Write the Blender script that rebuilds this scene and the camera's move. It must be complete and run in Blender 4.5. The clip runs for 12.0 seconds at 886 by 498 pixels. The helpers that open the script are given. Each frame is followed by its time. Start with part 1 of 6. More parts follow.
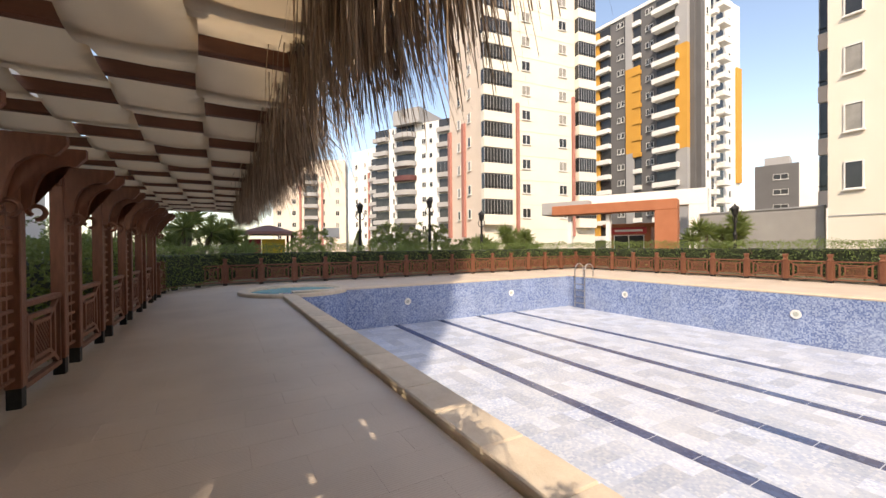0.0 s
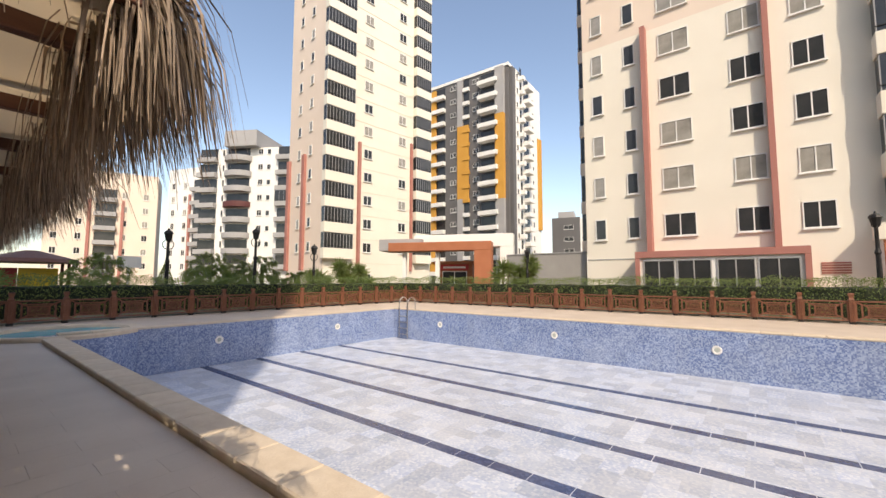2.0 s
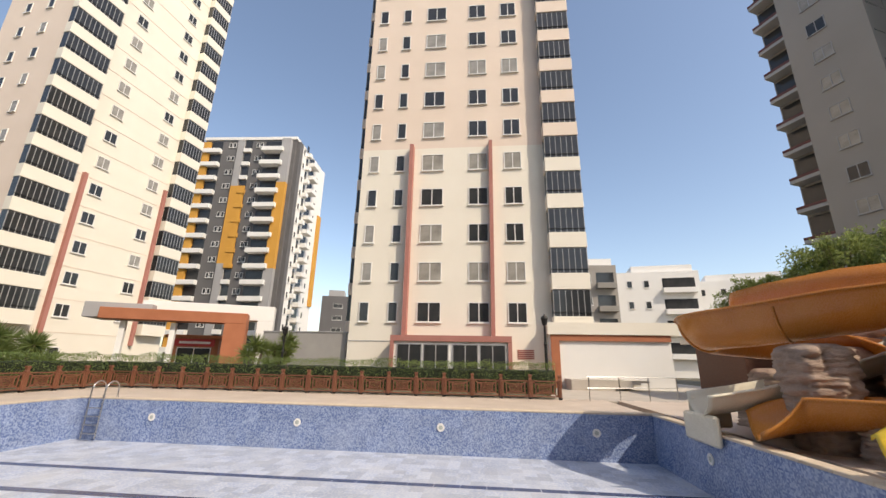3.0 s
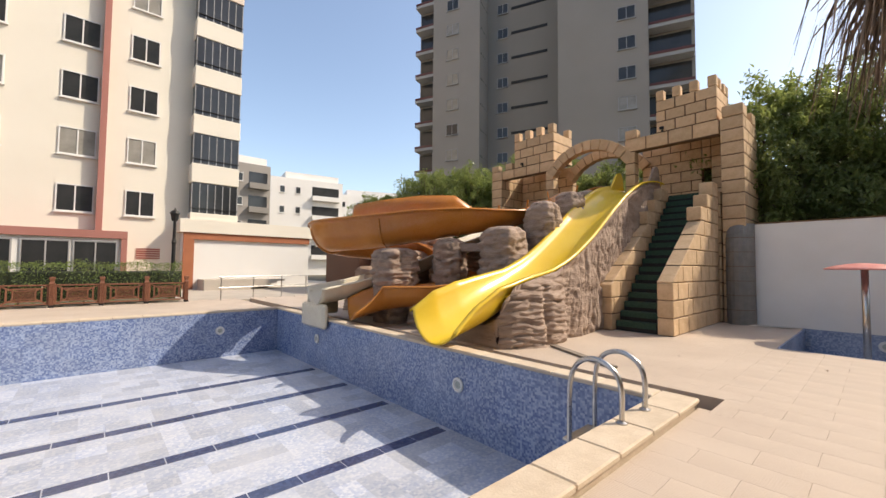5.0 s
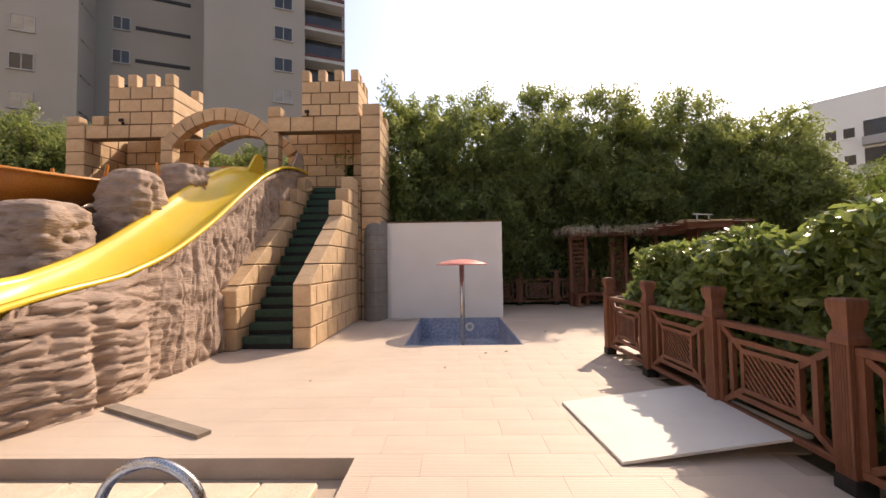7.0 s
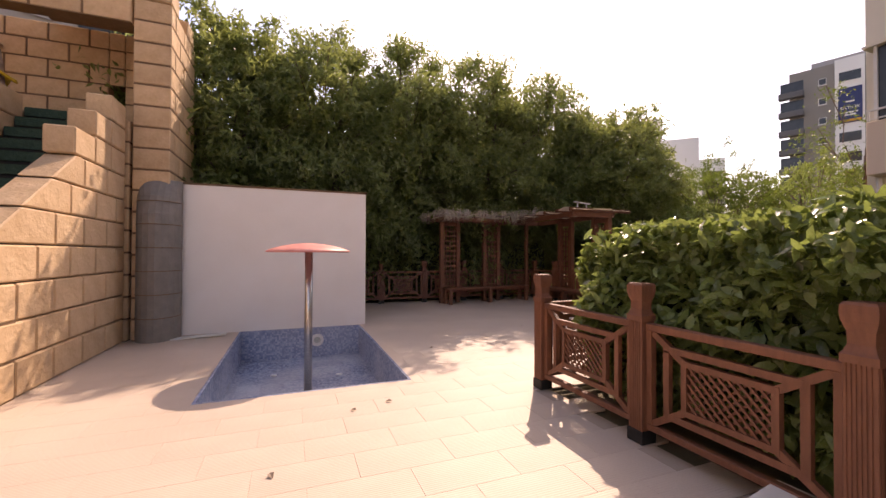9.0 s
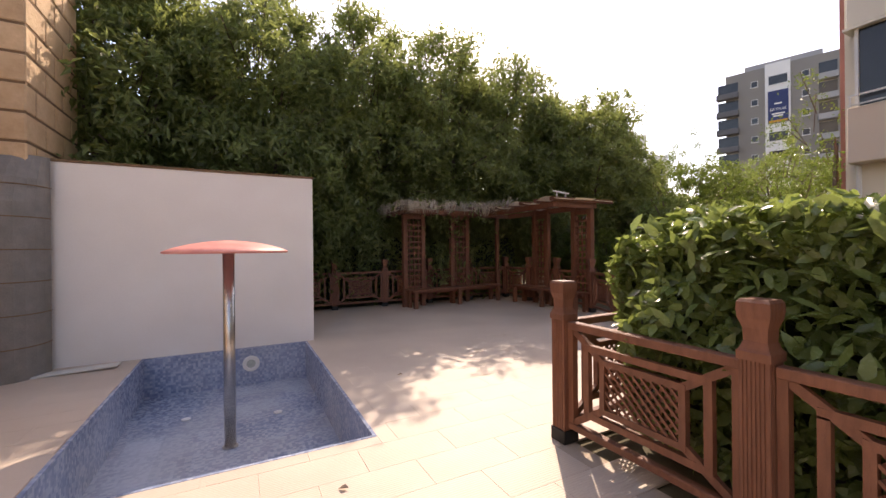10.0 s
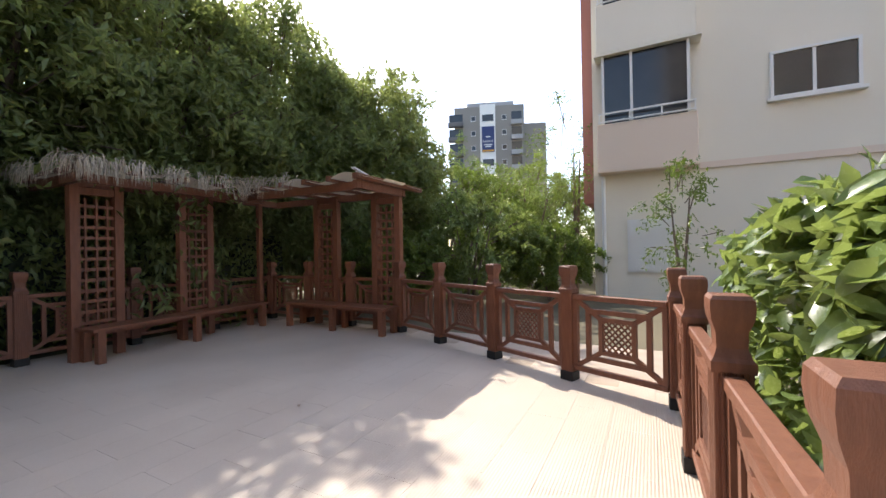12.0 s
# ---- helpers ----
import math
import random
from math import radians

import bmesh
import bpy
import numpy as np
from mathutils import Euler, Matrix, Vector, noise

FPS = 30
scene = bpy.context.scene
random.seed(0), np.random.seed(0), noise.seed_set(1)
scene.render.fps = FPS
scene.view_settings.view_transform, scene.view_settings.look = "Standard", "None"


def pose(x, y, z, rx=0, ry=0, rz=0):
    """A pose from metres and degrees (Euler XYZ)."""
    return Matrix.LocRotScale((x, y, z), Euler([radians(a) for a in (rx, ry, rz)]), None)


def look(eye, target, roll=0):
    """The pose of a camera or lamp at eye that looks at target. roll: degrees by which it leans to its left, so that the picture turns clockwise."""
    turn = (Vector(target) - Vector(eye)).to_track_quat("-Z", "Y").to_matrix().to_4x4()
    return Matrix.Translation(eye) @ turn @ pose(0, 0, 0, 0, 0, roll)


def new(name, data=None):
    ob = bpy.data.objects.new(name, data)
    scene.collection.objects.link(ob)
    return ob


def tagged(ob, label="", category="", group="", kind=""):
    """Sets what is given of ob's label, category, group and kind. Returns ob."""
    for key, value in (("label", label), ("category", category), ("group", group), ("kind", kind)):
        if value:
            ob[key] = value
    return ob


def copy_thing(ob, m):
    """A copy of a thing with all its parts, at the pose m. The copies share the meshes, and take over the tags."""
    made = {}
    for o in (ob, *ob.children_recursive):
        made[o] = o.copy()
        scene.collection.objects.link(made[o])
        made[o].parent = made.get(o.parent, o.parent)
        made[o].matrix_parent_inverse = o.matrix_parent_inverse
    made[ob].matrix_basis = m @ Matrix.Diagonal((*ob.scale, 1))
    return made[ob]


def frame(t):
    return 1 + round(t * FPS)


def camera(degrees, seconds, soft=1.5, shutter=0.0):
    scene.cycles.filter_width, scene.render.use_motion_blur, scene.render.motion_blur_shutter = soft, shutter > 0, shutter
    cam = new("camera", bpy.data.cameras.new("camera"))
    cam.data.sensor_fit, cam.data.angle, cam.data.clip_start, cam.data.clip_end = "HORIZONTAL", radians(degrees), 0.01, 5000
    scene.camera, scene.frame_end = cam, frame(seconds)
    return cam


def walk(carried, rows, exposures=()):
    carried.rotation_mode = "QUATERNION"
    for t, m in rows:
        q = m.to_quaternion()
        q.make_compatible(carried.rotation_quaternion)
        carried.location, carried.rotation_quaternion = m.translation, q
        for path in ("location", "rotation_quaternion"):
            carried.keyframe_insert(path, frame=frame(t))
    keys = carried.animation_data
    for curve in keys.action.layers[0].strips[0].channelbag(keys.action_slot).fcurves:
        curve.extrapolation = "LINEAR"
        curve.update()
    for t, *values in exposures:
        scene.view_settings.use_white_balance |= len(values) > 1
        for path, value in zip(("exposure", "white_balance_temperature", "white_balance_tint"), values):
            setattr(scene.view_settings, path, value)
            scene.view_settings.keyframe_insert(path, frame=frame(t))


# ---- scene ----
cam = camera(96.7, 12.0)
PATH = [
    (0, (0.506, -0.329, 1.393), (1.487, 1.414, 1.378), -0.5),
    (0.5, (0.483, -0.592, 1.388), (1.048, 1.327, 1.395), 0.7),
    (1, (0.506, -0.819, 1.402), (1.126, 1.082, 1.458), 1.4),
    (1.5, (0.463, -1.064, 1.405), (1.591, 0.584, 1.522), -0.1),
    (2, (0.521, -1.347, 1.418), (2.085, -0.11, 1.572), 0.1),
    (2.5, (0.571, -1.628, 1.458), (2.428, -0.935, 1.725), 1.6),
    (2.7, (0.596, -1.719, 1.457), (2.5, -1.262, 1.867), 1.8),
    (4.5, (0.55, -1.882, 1.396), (2.408, -2.569, 1.674), -0.1),
    (5, (0.635, -2.123, 1.444), (2.122, -3.458, 1.534), 0.5),
    (5.5, (0.758, -2.574, 1.456), (1.557, -4.407, 1.499), 0.6),
    (6, (0.825, -3.148, 1.465), (1.079, -5.131, 1.51), -0.2),
    (6.5, (0.96, -3.753, 1.452), (1.037, -5.75, 1.514), -0.5),
    (6.7, (1.01, -3.983, 1.47), (1.079, -5.98, 1.549), -0.7),
    (8.5, (1.173, -6.54, 1.465), (0.716, -8.487, 1.519), 0.2),
    (9, (1.082, -7.223, 1.442), (0.368, -9.091, 1.465), 0.2),
    (9.5, (0.897, -7.884, 1.48), (0.094, -9.716, 1.506), -0.4),
    (10, (0.749, -8.558, 1.473), (-0.165, -10.336, 1.473), -0.6),
    (10.5, (0.503, -9.231, 1.47), (-0.47, -10.978, 1.481), 1.1),
    (11, (0.252, -9.901, 1.448), (-0.965, -11.488, 1.43), 0.5),
    (11.5, (-0.101, -10.528, 1.461), (-1.576, -11.879, 1.432), -1.2),
    (12, (-0.627, -11.131, 1.413), (-2.397, -12.063, 1.417), -1.0),
]
walk(cam, [(t, look(e, g, r)) for t, e, g, r in PATH], [(0, 1.08, 7700, 14), (1.2, 1.14, 7700, 14), (2.5, 0.62, 7200, 12), (4.5, 0.74, 7200, 12), (6.5, 1.05, 7600, 16), (8.4, 1.03, 8400, 33), (9, 1.1, 8300, 32), (11, 1.46, 6900, 13), (12, 1.6, 6500, 11)])

# ---- light ----
SUN_AZ = radians(53.0)      # the way the light travels over the ground, from +x
SUN_EL = radians(43.5)
to_sun = Vector((-math.cos(SUN_AZ) * math.cos(SUN_EL), -math.sin(SUN_AZ) * math.cos(SUN_EL), math.sin(SUN_EL)))
world = bpy.data.worlds.new("sky")
scene.world = world
world.use_nodes = True
wn = world.node_tree.nodes
sky = wn.new("ShaderNodeTexSky")
sky.sky_type = "NISHITA"
sky.sun_disc = False
sky.sun_elevation = SUN_EL
sky.sun_rotation = math.atan2(to_sun.x, to_sun.y)
sky.air_density, sky.dust_density, sky.ozone_density = 1.0, 1.3, 1.0
world.node_tree.links.new(sky.outputs[0], wn["Background"].inputs[0])
wn["Background"].inputs[1].default_value = 0.15
sun = new("sun", bpy.data.lights.new("sun", "SUN"))
sun.data.energy, sun.data.angle, sun.data.color = 2.4, radians(0.5), (1.0, 0.93, 0.82)
sun.matrix_world = look((0, 0, 60), Vector((0, 0, 60)) - to_sun)


# ---- materials ----
def material(name, c1, c2, scale=6.0, rough=0.7, bump=0.2, metal=0.0, fine=60.0, stretch=(1, 1, 1), spec=0.5, vary=0.0, transmit=0.0):
    """Two colours mixed by a coarse and a fine noise, fine relief, and an optional change of value from piece to piece."""
    m = bpy.data.materials.new(name)
    m.use_nodes = True
    n, l = m.node_tree.nodes, m.node_tree.links
    b = n["Principled BSDF"]
    co = n.new("ShaderNodeTexCoord")
    mp = n.new("ShaderNodeMapping")
    mp.inputs["Scale"].default_value = stretch
    l.new(co.outputs["Object"], mp.inputs[0])
    a, f = n.new("ShaderNodeTexNoise"), n.new("ShaderNodeTexNoise")
    a.inputs["Scale"].default_value, a.inputs["Detail"].default_value = scale, 6
    f.inputs["Scale"].default_value, f.inputs["Detail"].default_value = fine, 4
    l.new(mp.outputs[0], a.inputs[0])
    l.new(mp.outputs[0], f.inputs[0])
    add = n.new("ShaderNodeMath")
    add.operation = "MULTIPLY_ADD"
    l.new(f.outputs[0], add.inputs[0])
    add.inputs[1].default_value = 0.45
    l.new(a.outputs[0], add.inputs[2])
    mr = n.new("ShaderNodeMapRange")
    mr.inputs[1].default_value, mr.inputs[2].default_value = 0.45, 1.0
    l.new(add.outputs[0], mr.inputs[0])
    mix = n.new("ShaderNodeMix")
    mix.data_type = "RGBA"
    l.new(mr.outputs[0], mix.inputs[0])
    mix.inputs[6].default_value, mix.inputs[7].default_value = (*c1, 1), (*c2, 1)
    col = mix.outputs[2]
    if vary:
        info, hsv, vr = n.new("ShaderNodeObjectInfo"), n.new("ShaderNodeHueSaturation"), n.new("ShaderNodeMapRange")
        vr.inputs[3].default_value, vr.inputs[4].default_value = 1 - vary, 1 + vary
        l.new(info.outputs["Random"], vr.inputs[0])
        l.new(vr.outputs[0], hsv.inputs["Value"])
        l.new(col, hsv.inputs["Color"])
        col = hsv.outputs[0]
    l.new(col, b.inputs["Base Color"])
    b.inputs["Metallic"].default_value = metal
    b.inputs["Specular IOR Level"].default_value = spec
    rr = n.new("ShaderNodeMapRange")
    rr.inputs[3].default_value, rr.inputs[4].default_value = max(0.02, rough - 0.08), min(1, rough + 0.12)
    l.new(f.outputs[0], rr.inputs[0])
    l.new(rr.outputs[0], b.inputs["Roughness"])
    if bump:
        bp = n.new("ShaderNodeBump")
        bp.inputs["Strength"].default_value, bp.inputs["Distance"].default_value = bump, 0.02
        l.new(add.outputs[0], bp.inputs["Height"])
        l.new(bp.outputs[0], b.inputs["Normal"])
    return m


def islands(m, lo, hi):
    """Adds a change of value from piece to piece of a joined mesh."""
    n, l = m.node_tree.nodes, m.node_tree.links
    b = n["Principled BSDF"]
    src = b.inputs["Base Color"].links[0].from_socket
    geo, hsv, vr = n.new("ShaderNodeNewGeometry"), n.new("ShaderNodeHueSaturation"), n.new("ShaderNodeMapRange")
    vr.inputs[3].default_value, vr.inputs[4].default_value = lo, hi
    l.new(geo.outputs["Random Per Island"], vr.inputs[0])
    l.new(vr.outputs[0], hsv.inputs["Value"])
    l.new(src, hsv.inputs["Color"])
    l.new(hsv.outputs[0], b.inputs["Base Color"])
    return m


def ribbed(m, axis, pitch, depth):
    """Adds fine parallel ribs to a material's relief."""
    n, l = m.node_tree.nodes, m.node_tree.links
    b = n["Principled BSDF"]
    co, w, bp = n.new("ShaderNodeTexCoord"), n.new("ShaderNodeTexWave"), n.new("ShaderNodeBump")
    w.bands_direction = axis
    w.inputs["Scale"].default_value = 0.314 / pitch
    w.inputs["Distortion"].default_value = 0.0
    w.inputs["Detail"].default_value = 0.0
    l.new(co.outputs["Object"], w.inputs[0])
    bp.inputs["Strength"].default_value, bp.inputs["Distance"].default_value = 0.45, depth
    l.new(w.outputs["Fac"], bp.inputs["Height"])
    if b.inputs["Normal"].links:
        l.new(b.inputs["Normal"].links[0].from_socket, bp.inputs["Normal"])
    l.new(bp.outputs[0], b.inputs["Normal"])
    return m


def lets_light(m, colour, share):
    """Mixes light passing through into a thin material."""
    n, l = m.node_tree.nodes, m.node_tree.links
    out = n["Material Output"]
    tr, mx = n.new("ShaderNodeBsdfTranslucent"), n.new("ShaderNodeMixShader")
    tr.inputs[0].default_value = (*colour, 1)
    mx.inputs[0].default_value = share
    l.new(n["Principled BSDF"].outputs[0], mx.inputs[1])
    l.new(tr.outputs[0], mx.inputs[2])
    l.new(mx.outputs[0], out.inputs[0])
    return m


def mosaic(name, colours, joint, pitch, big, rough=0.25, sheets=0.12):
    """Small square glass tiles in mixed colours, with pale joints, in sheets."""
    m = bpy.data.materials.new(name)
    m.use_nodes = True
    n, l = m.node_tree.nodes, m.node_tree.links
    b = n["Principled BSDF"]
    co = n.new("ShaderNodeTexCoord")

    def scaled(k):
        v = n.new("ShaderNodeVectorMath")
        v.operation = "SCALE"
        v.inputs["Scale"].default_value = k
        l.new(co.outputs["Object"], v.inputs[0])
        off = n.new("ShaderNodeVectorMath")
        off.operation = "ADD"
        off.inputs[1].default_value = (0.37, 0.41, 0.43)
        l.new(v.outputs[0], off.inputs[0])
        return off.outputs[0]

    cell = scaled(1 / pitch)
    fl, fr = n.new("ShaderNodeVectorMath"), n.new("ShaderNodeVectorMath")
    fl.operation, fr.operation = "FLOOR", "FRACTION"
    l.new(cell, fl.inputs[0])
    l.new(cell, fr.inputs[0])
    wnz = n.new("ShaderNodeTexWhiteNoise")
    l.new(fl.outputs[0], wnz.inputs[0])
    ramp = n.new("ShaderNodeValToRGB")
    ramp.color_ramp.interpolation = "CONSTANT"
    els = ramp.color_ramp.elements
    for i, c in enumerate(colours):
        e = els[i] if i < 2 else els.new(i / len(colours))
        e.position, e.color = i / len(colours), (*c, 1)
    l.new(wnz.outputs["Value"], ramp.inputs[0])
    st = n.new("ShaderNodeTexNoise")
    st.inputs["Scale"].default_value, st.inputs["Detail"].default_value = 0.9, 7
    l.new(co.outputs["Object"], st.inputs[0])
    sr = n.new("ShaderNodeMapRange")
    sr.inputs[1].default_value, sr.inputs[2].default_value = 0.42, 0.72
    sr.inputs[3].default_value, sr.inputs[4].default_value = 0.0, big
    l.new(st.outputs[0], sr.inputs[0])
    mx = n.new("ShaderNodeMix")
    mx.data_type = "RGBA"
    l.new(sr.outputs[0], mx.inputs[0])
    l.new(ramp.outputs[0], mx.inputs[6])
    mx.inputs[7].default_value = (*joint, 1)
    sf, sn, sm, hs = n.new("ShaderNodeVectorMath"), n.new("ShaderNodeTexWhiteNoise"), n.new("ShaderNodeMapRange"), n.new("ShaderNodeHueSaturation")
    sf.operation = "FLOOR"
    l.new(scaled(3.07), sf.inputs[0])
    l.new(sf.outputs[0], sn.inputs[0])
    sm.inputs[3].default_value, sm.inputs[4].default_value = 1 - sheets * 0.6, 1 + sheets * 0.5
    l.new(sn.outputs["Value"], sm.inputs[0])
    l.new(sm.outputs[0], hs.inputs["Value"])
    l.new(mx.outputs[2], hs.inputs["Color"])
    l.new(hs.outputs[0], b.inputs["Base Color"])
    b.inputs["Roughness"].default_value = rough
    bp = n.new("ShaderNodeBump")
    bp.inputs["Strength"].default_value, bp.inputs["Distance"].default_value = 0.25, 0.003
    l.new(wnz.outputs["Value"], bp.inputs["Height"])
    l.new(bp.outputs[0], b.inputs["Normal"])
    return m


DECK = islands(ribbed(material("ribbed beige porcelain", (0.50, 0.40, 0.315), (0.62, 0.515, 0.415), 0.9, 0.55, 0.1, vary=0.015), "Y", 0.02, 0.004), 0.985, 1.015)
GROUT = material("sand grey grout", (0.40, 0.315, 0.24), (0.48, 0.385, 0.30), 4, 0.95, 0.3)
COPING = material("sand stone coping", (0.54, 0.43, 0.31), (0.66, 0.55, 0.42), 7, 0.75, 0.5, vary=0.07)
WALL_MOSAIC = mosaic("blue mosaic", ((0.12, 0.17, 0.33), (0.25, 0.32, 0.49), (0.33, 0.40, 0.55), (0.17, 0.23, 0.40)), (0.42, 0.47, 0.57), 0.03, 0.25)
FLOOR_MOSAIC = mosaic("pale mosaic", ((0.46, 0.50, 0.58), (0.37, 0.42, 0.54), (0.56, 0.58, 0.63), (0.43, 0.47, 0.56)), (0.60, 0.61, 0.64), 0.035, 0.7, 0.4, 0.3)
SPLASH_MOSAIC = mosaic("pale blue mosaic", ((0.19, 0.24, 0.37), (0.30, 0.36, 0.49), (0.38, 0.43, 0.54), (0.24, 0.29, 0.42)), (0.46, 0.49, 0.56), 0.03, 0.5)
DARK_LINE = mosaic("navy mosaic", ((0.035, 0.05, 0.12), (0.06, 0.08, 0.17), (0.05, 0.06, 0.13)), (0.16, 0.18, 0.25), 0.04, 0.4)
WOOD = material("red brown painted wood", (0.15, 0.056, 0.029), (0.23, 0.092, 0.05), 5, 0.5, 0.35, stretch=(6, 6, 1), vary=0.1)
WOOD_DARK = material("dark stained beam", (0.085, 0.03, 0.017), (0.14, 0.052, 0.026), 4, 0.55, 0.3, stretch=(1, 5, 5), vary=0.1)
FOOT = material("black iron foot", (0.012, 0.012, 0.012), (0.03, 0.028, 0.026), 20, 0.6, 0.2, 0.3)
CANVAS = lets_light(material("cream canvas", (0.60, 0.51, 0.38), (0.70, 0.61, 0.47), 2.0, 0.9, 0.15, fine=220), (0.66, 0.55, 0.40), 0.42)
THATCH = islands(material("dry palm thatch", (0.27, 0.195, 0.14), (0.38, 0.29, 0.21), 8, 0.85, 0.2, vary=0.1), 0.45, 1.35)
STEEL = material("brushed steel", (0.46, 0.44, 0.42), (0.60, 0.58, 0.55), 12, 0.26, 0.06, 1.0, fine=200)
STONE = material("moulded sand block", (0.52, 0.345, 0.195), (0.66, 0.47, 0.29), 5, 0.8, 0.9, fine=24, vary=0.1)
MORTAR = material("brown block joint", (0.15, 0.09, 0.048), (0.21, 0.13, 0.075), 8, 0.95, 0.4)
GREYSTONE = material("grey moulded block", (0.17, 0.16, 0.145), (0.24, 0.22, 0.20), 6, 0.85, 0.6, vary=0.1)
ROCK = material("moulded brown rock", (0.25, 0.175, 0.135), (0.46, 0.345, 0.27), 2.0, 0.85, 1.6, fine=12, stretch=(1, 1, 4.0))
YELLOW = material("yellow fibreglass", (0.78, 0.50, 0.035), (0.86, 0.60, 0.06), 1.5, 0.22, 0.03)
ORANGE = material("orange fibreglass", (0.48, 0.17, 0.03), (0.60, 0.24, 0.05), 1.6, 0.25, 0.04)
IVORY = material("ivory fibreglass", (0.70, 0.63, 0.48), (0.80, 0.73, 0.58), 1.6, 0.25, 0.04)
GREENMAT = material("dark green step mat", (0.024, 0.055, 0.034), (0.045, 0.085, 0.055), 20, 0.9, 0.6)
PLASTER = material("white plaster", (0.78, 0.745, 0.70), (0.86, 0.83, 0.79), 1.2, 0.9, 0.15)
PINK = material("faded pink fibreglass", (0.62, 0.20, 0.17), (0.78, 0.36, 0.30), 4, 0.5, 0.1)
PANEL = material("white sheet", (0.62, 0.60, 0.54), (0.72, 0.70, 0.64), 2.5, 0.6, 0.1)
LEAF = lets_light(islands(material("hedge leaf", (0.10, 0.15, 0.048), (0.17, 0.225, 0.08), 3, 0.24, 0.05), 0.45, 1.6), (0.33, 0.41, 0.10), 0.38)
LEAF_DARK = lets_light(islands(material("tree leaf", (0.10, 0.135, 0.05), (0.155, 0.195, 0.075), 2, 0.34, 0.05), 0.4, 1.7), (0.36, 0.42, 0.12), 0.48)
LEAF_LIGHT = lets_light(islands(material("yellow green leaf", (0.085, 0.13, 0.02), (0.14, 0.18, 0.03), 2, 0.45, 0.05), 0.6, 1.5), (0.2, 0.28, 0.04), 0.35)
BARK = material("grey brown bark", (0.10, 0.07, 0.05), (0.19, 0.14, 0.10), 6, 0.9, 0.8, stretch=(4, 4, 1))
GROUND = material("dry soil and grass", (0.10, 0.085, 0.05), (0.17, 0.14, 0.085), 0.6, 0.95, 0.6)
PAVING = material("pale paving", (0.42, 0.37, 0.31), (0.52, 0.46, 0.39), 1.2, 0.85, 0.2)
CREAM = material("cream render", (0.74, 0.68, 0.57), (0.80, 0.74, 0.63), 0.35, 0.9, 0.1)
PEACH = material("peach render", (0.71, 0.58, 0.47), (0.76, 0.63, 0.52), 0.35, 0.9, 0.1)
ROSE = material("dusty red render", (0.36, 0.15, 0.12), (0.43, 0.19, 0.155), 0.6, 0.9, 0.1)
WHITE = material("white render", (0.74, 0.72, 0.68), (0.80, 0.78, 0.74), 0.3, 0.85, 0.1)
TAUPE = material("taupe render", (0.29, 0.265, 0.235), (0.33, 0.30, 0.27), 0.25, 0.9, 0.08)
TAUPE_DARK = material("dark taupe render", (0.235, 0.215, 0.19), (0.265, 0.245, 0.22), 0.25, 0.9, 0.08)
SLATE = material("slate grey render", (0.115, 0.11, 0.11), (0.14, 0.135, 0.135), 0.3, 0.9, 0.08)
LGREY = material("light grey render", (0.33, 0.32, 0.32), (0.38, 0.37, 0.36), 0.3, 0.9, 0.08)
AMBER = material("amber render", (0.55, 0.27, 0.045), (0.62, 0.32, 0.06), 0.4, 0.9, 0.08)
MAROON = material("maroon panel", (0.085, 0.022, 0.02), (0.12, 0.035, 0.03), 1, 0.6, 0.05)
TERRA = material("terracotta cladding", (0.34, 0.115, 0.05), (0.42, 0.15, 0.07), 1.0, 0.7, 0.1)
GLASS_AND_SHADE = material("dark window glass", (0.018, 0.020, 0.022), (0.05, 0.05, 0.05), 0.6, 0.08, 0.0)
CURTAIN = material("window with pale curtain", (0.16, 0.15, 0.13), (0.42, 0.39, 0.34), 0.9, 0.12, 0.0)
FRAME = material("white window frame", (0.72, 0.70, 0.66), (0.78, 0.76, 0.72), 2, 0.5, 0.0)
IRON = material("black cast iron", (0.012, 0.011, 0.011), (0.028, 0.026, 0.024), 9, 0.5, 0.2, 0.4)
KIDWATER = material("turquoise basin", (0.10, 0.36, 0.40), (0.16, 0.46, 0.50), 2, 0.2, 0.05)
SIGNBLUE = material("navy banner", (0.015, 0.03, 0.11), (0.03, 0.045, 0.14), 1, 0.6, 0.0)
SIGNRED = material("red signboard", (0.42, 0.03, 0.03), (0.5, 0.05, 0.045), 2, 0.5, 0.0)
GREYWALL = material("grey plaster yard wall", (0.30, 0.28, 0.26), (0.36, 0.34, 0.31), 1, 0.9, 0.15)


# ---- mesh helpers ----
def mesh_object(name, bm, mat, parent=None, label="", smooth=False):
    me = bpy.data.meshes.new(name)
    bm.to_mesh(me)
    bm.free()
    for mm in (mat if isinstance(mat, (list, tuple)) else [mat]):
        me.materials.append(mm)
    if smooth:
        me.polygons.foreach_set("use_smooth", [True] * len(me.polygons))
    ob = new(name, me)
    if parent is not None:
        ob.parent = parent
    if label:
        ob["label"] = label
    return ob


def part(name, bm, mat, parent, label="", smooth=False):
    return mesh_object(name, bm, mat, parent, label, smooth)


def thing(name, at=(0, 0, 0), turn=0.0, label="", category="", group="", kind=""):
    e = new(name)
    e.empty_display_size = 0.2
    e.matrix_basis = pose(*at, 0, 0, turn)
    return tagged(e, label, category, group, kind)


def again(ob, parent, m):
    """One more piece on the same mesh."""
    c = bpy.data.objects.new(ob.name.split(".")[0], ob.data)
    scene.collection.objects.link(c)
    c.parent = parent
    c.matrix_basis = m
    return c


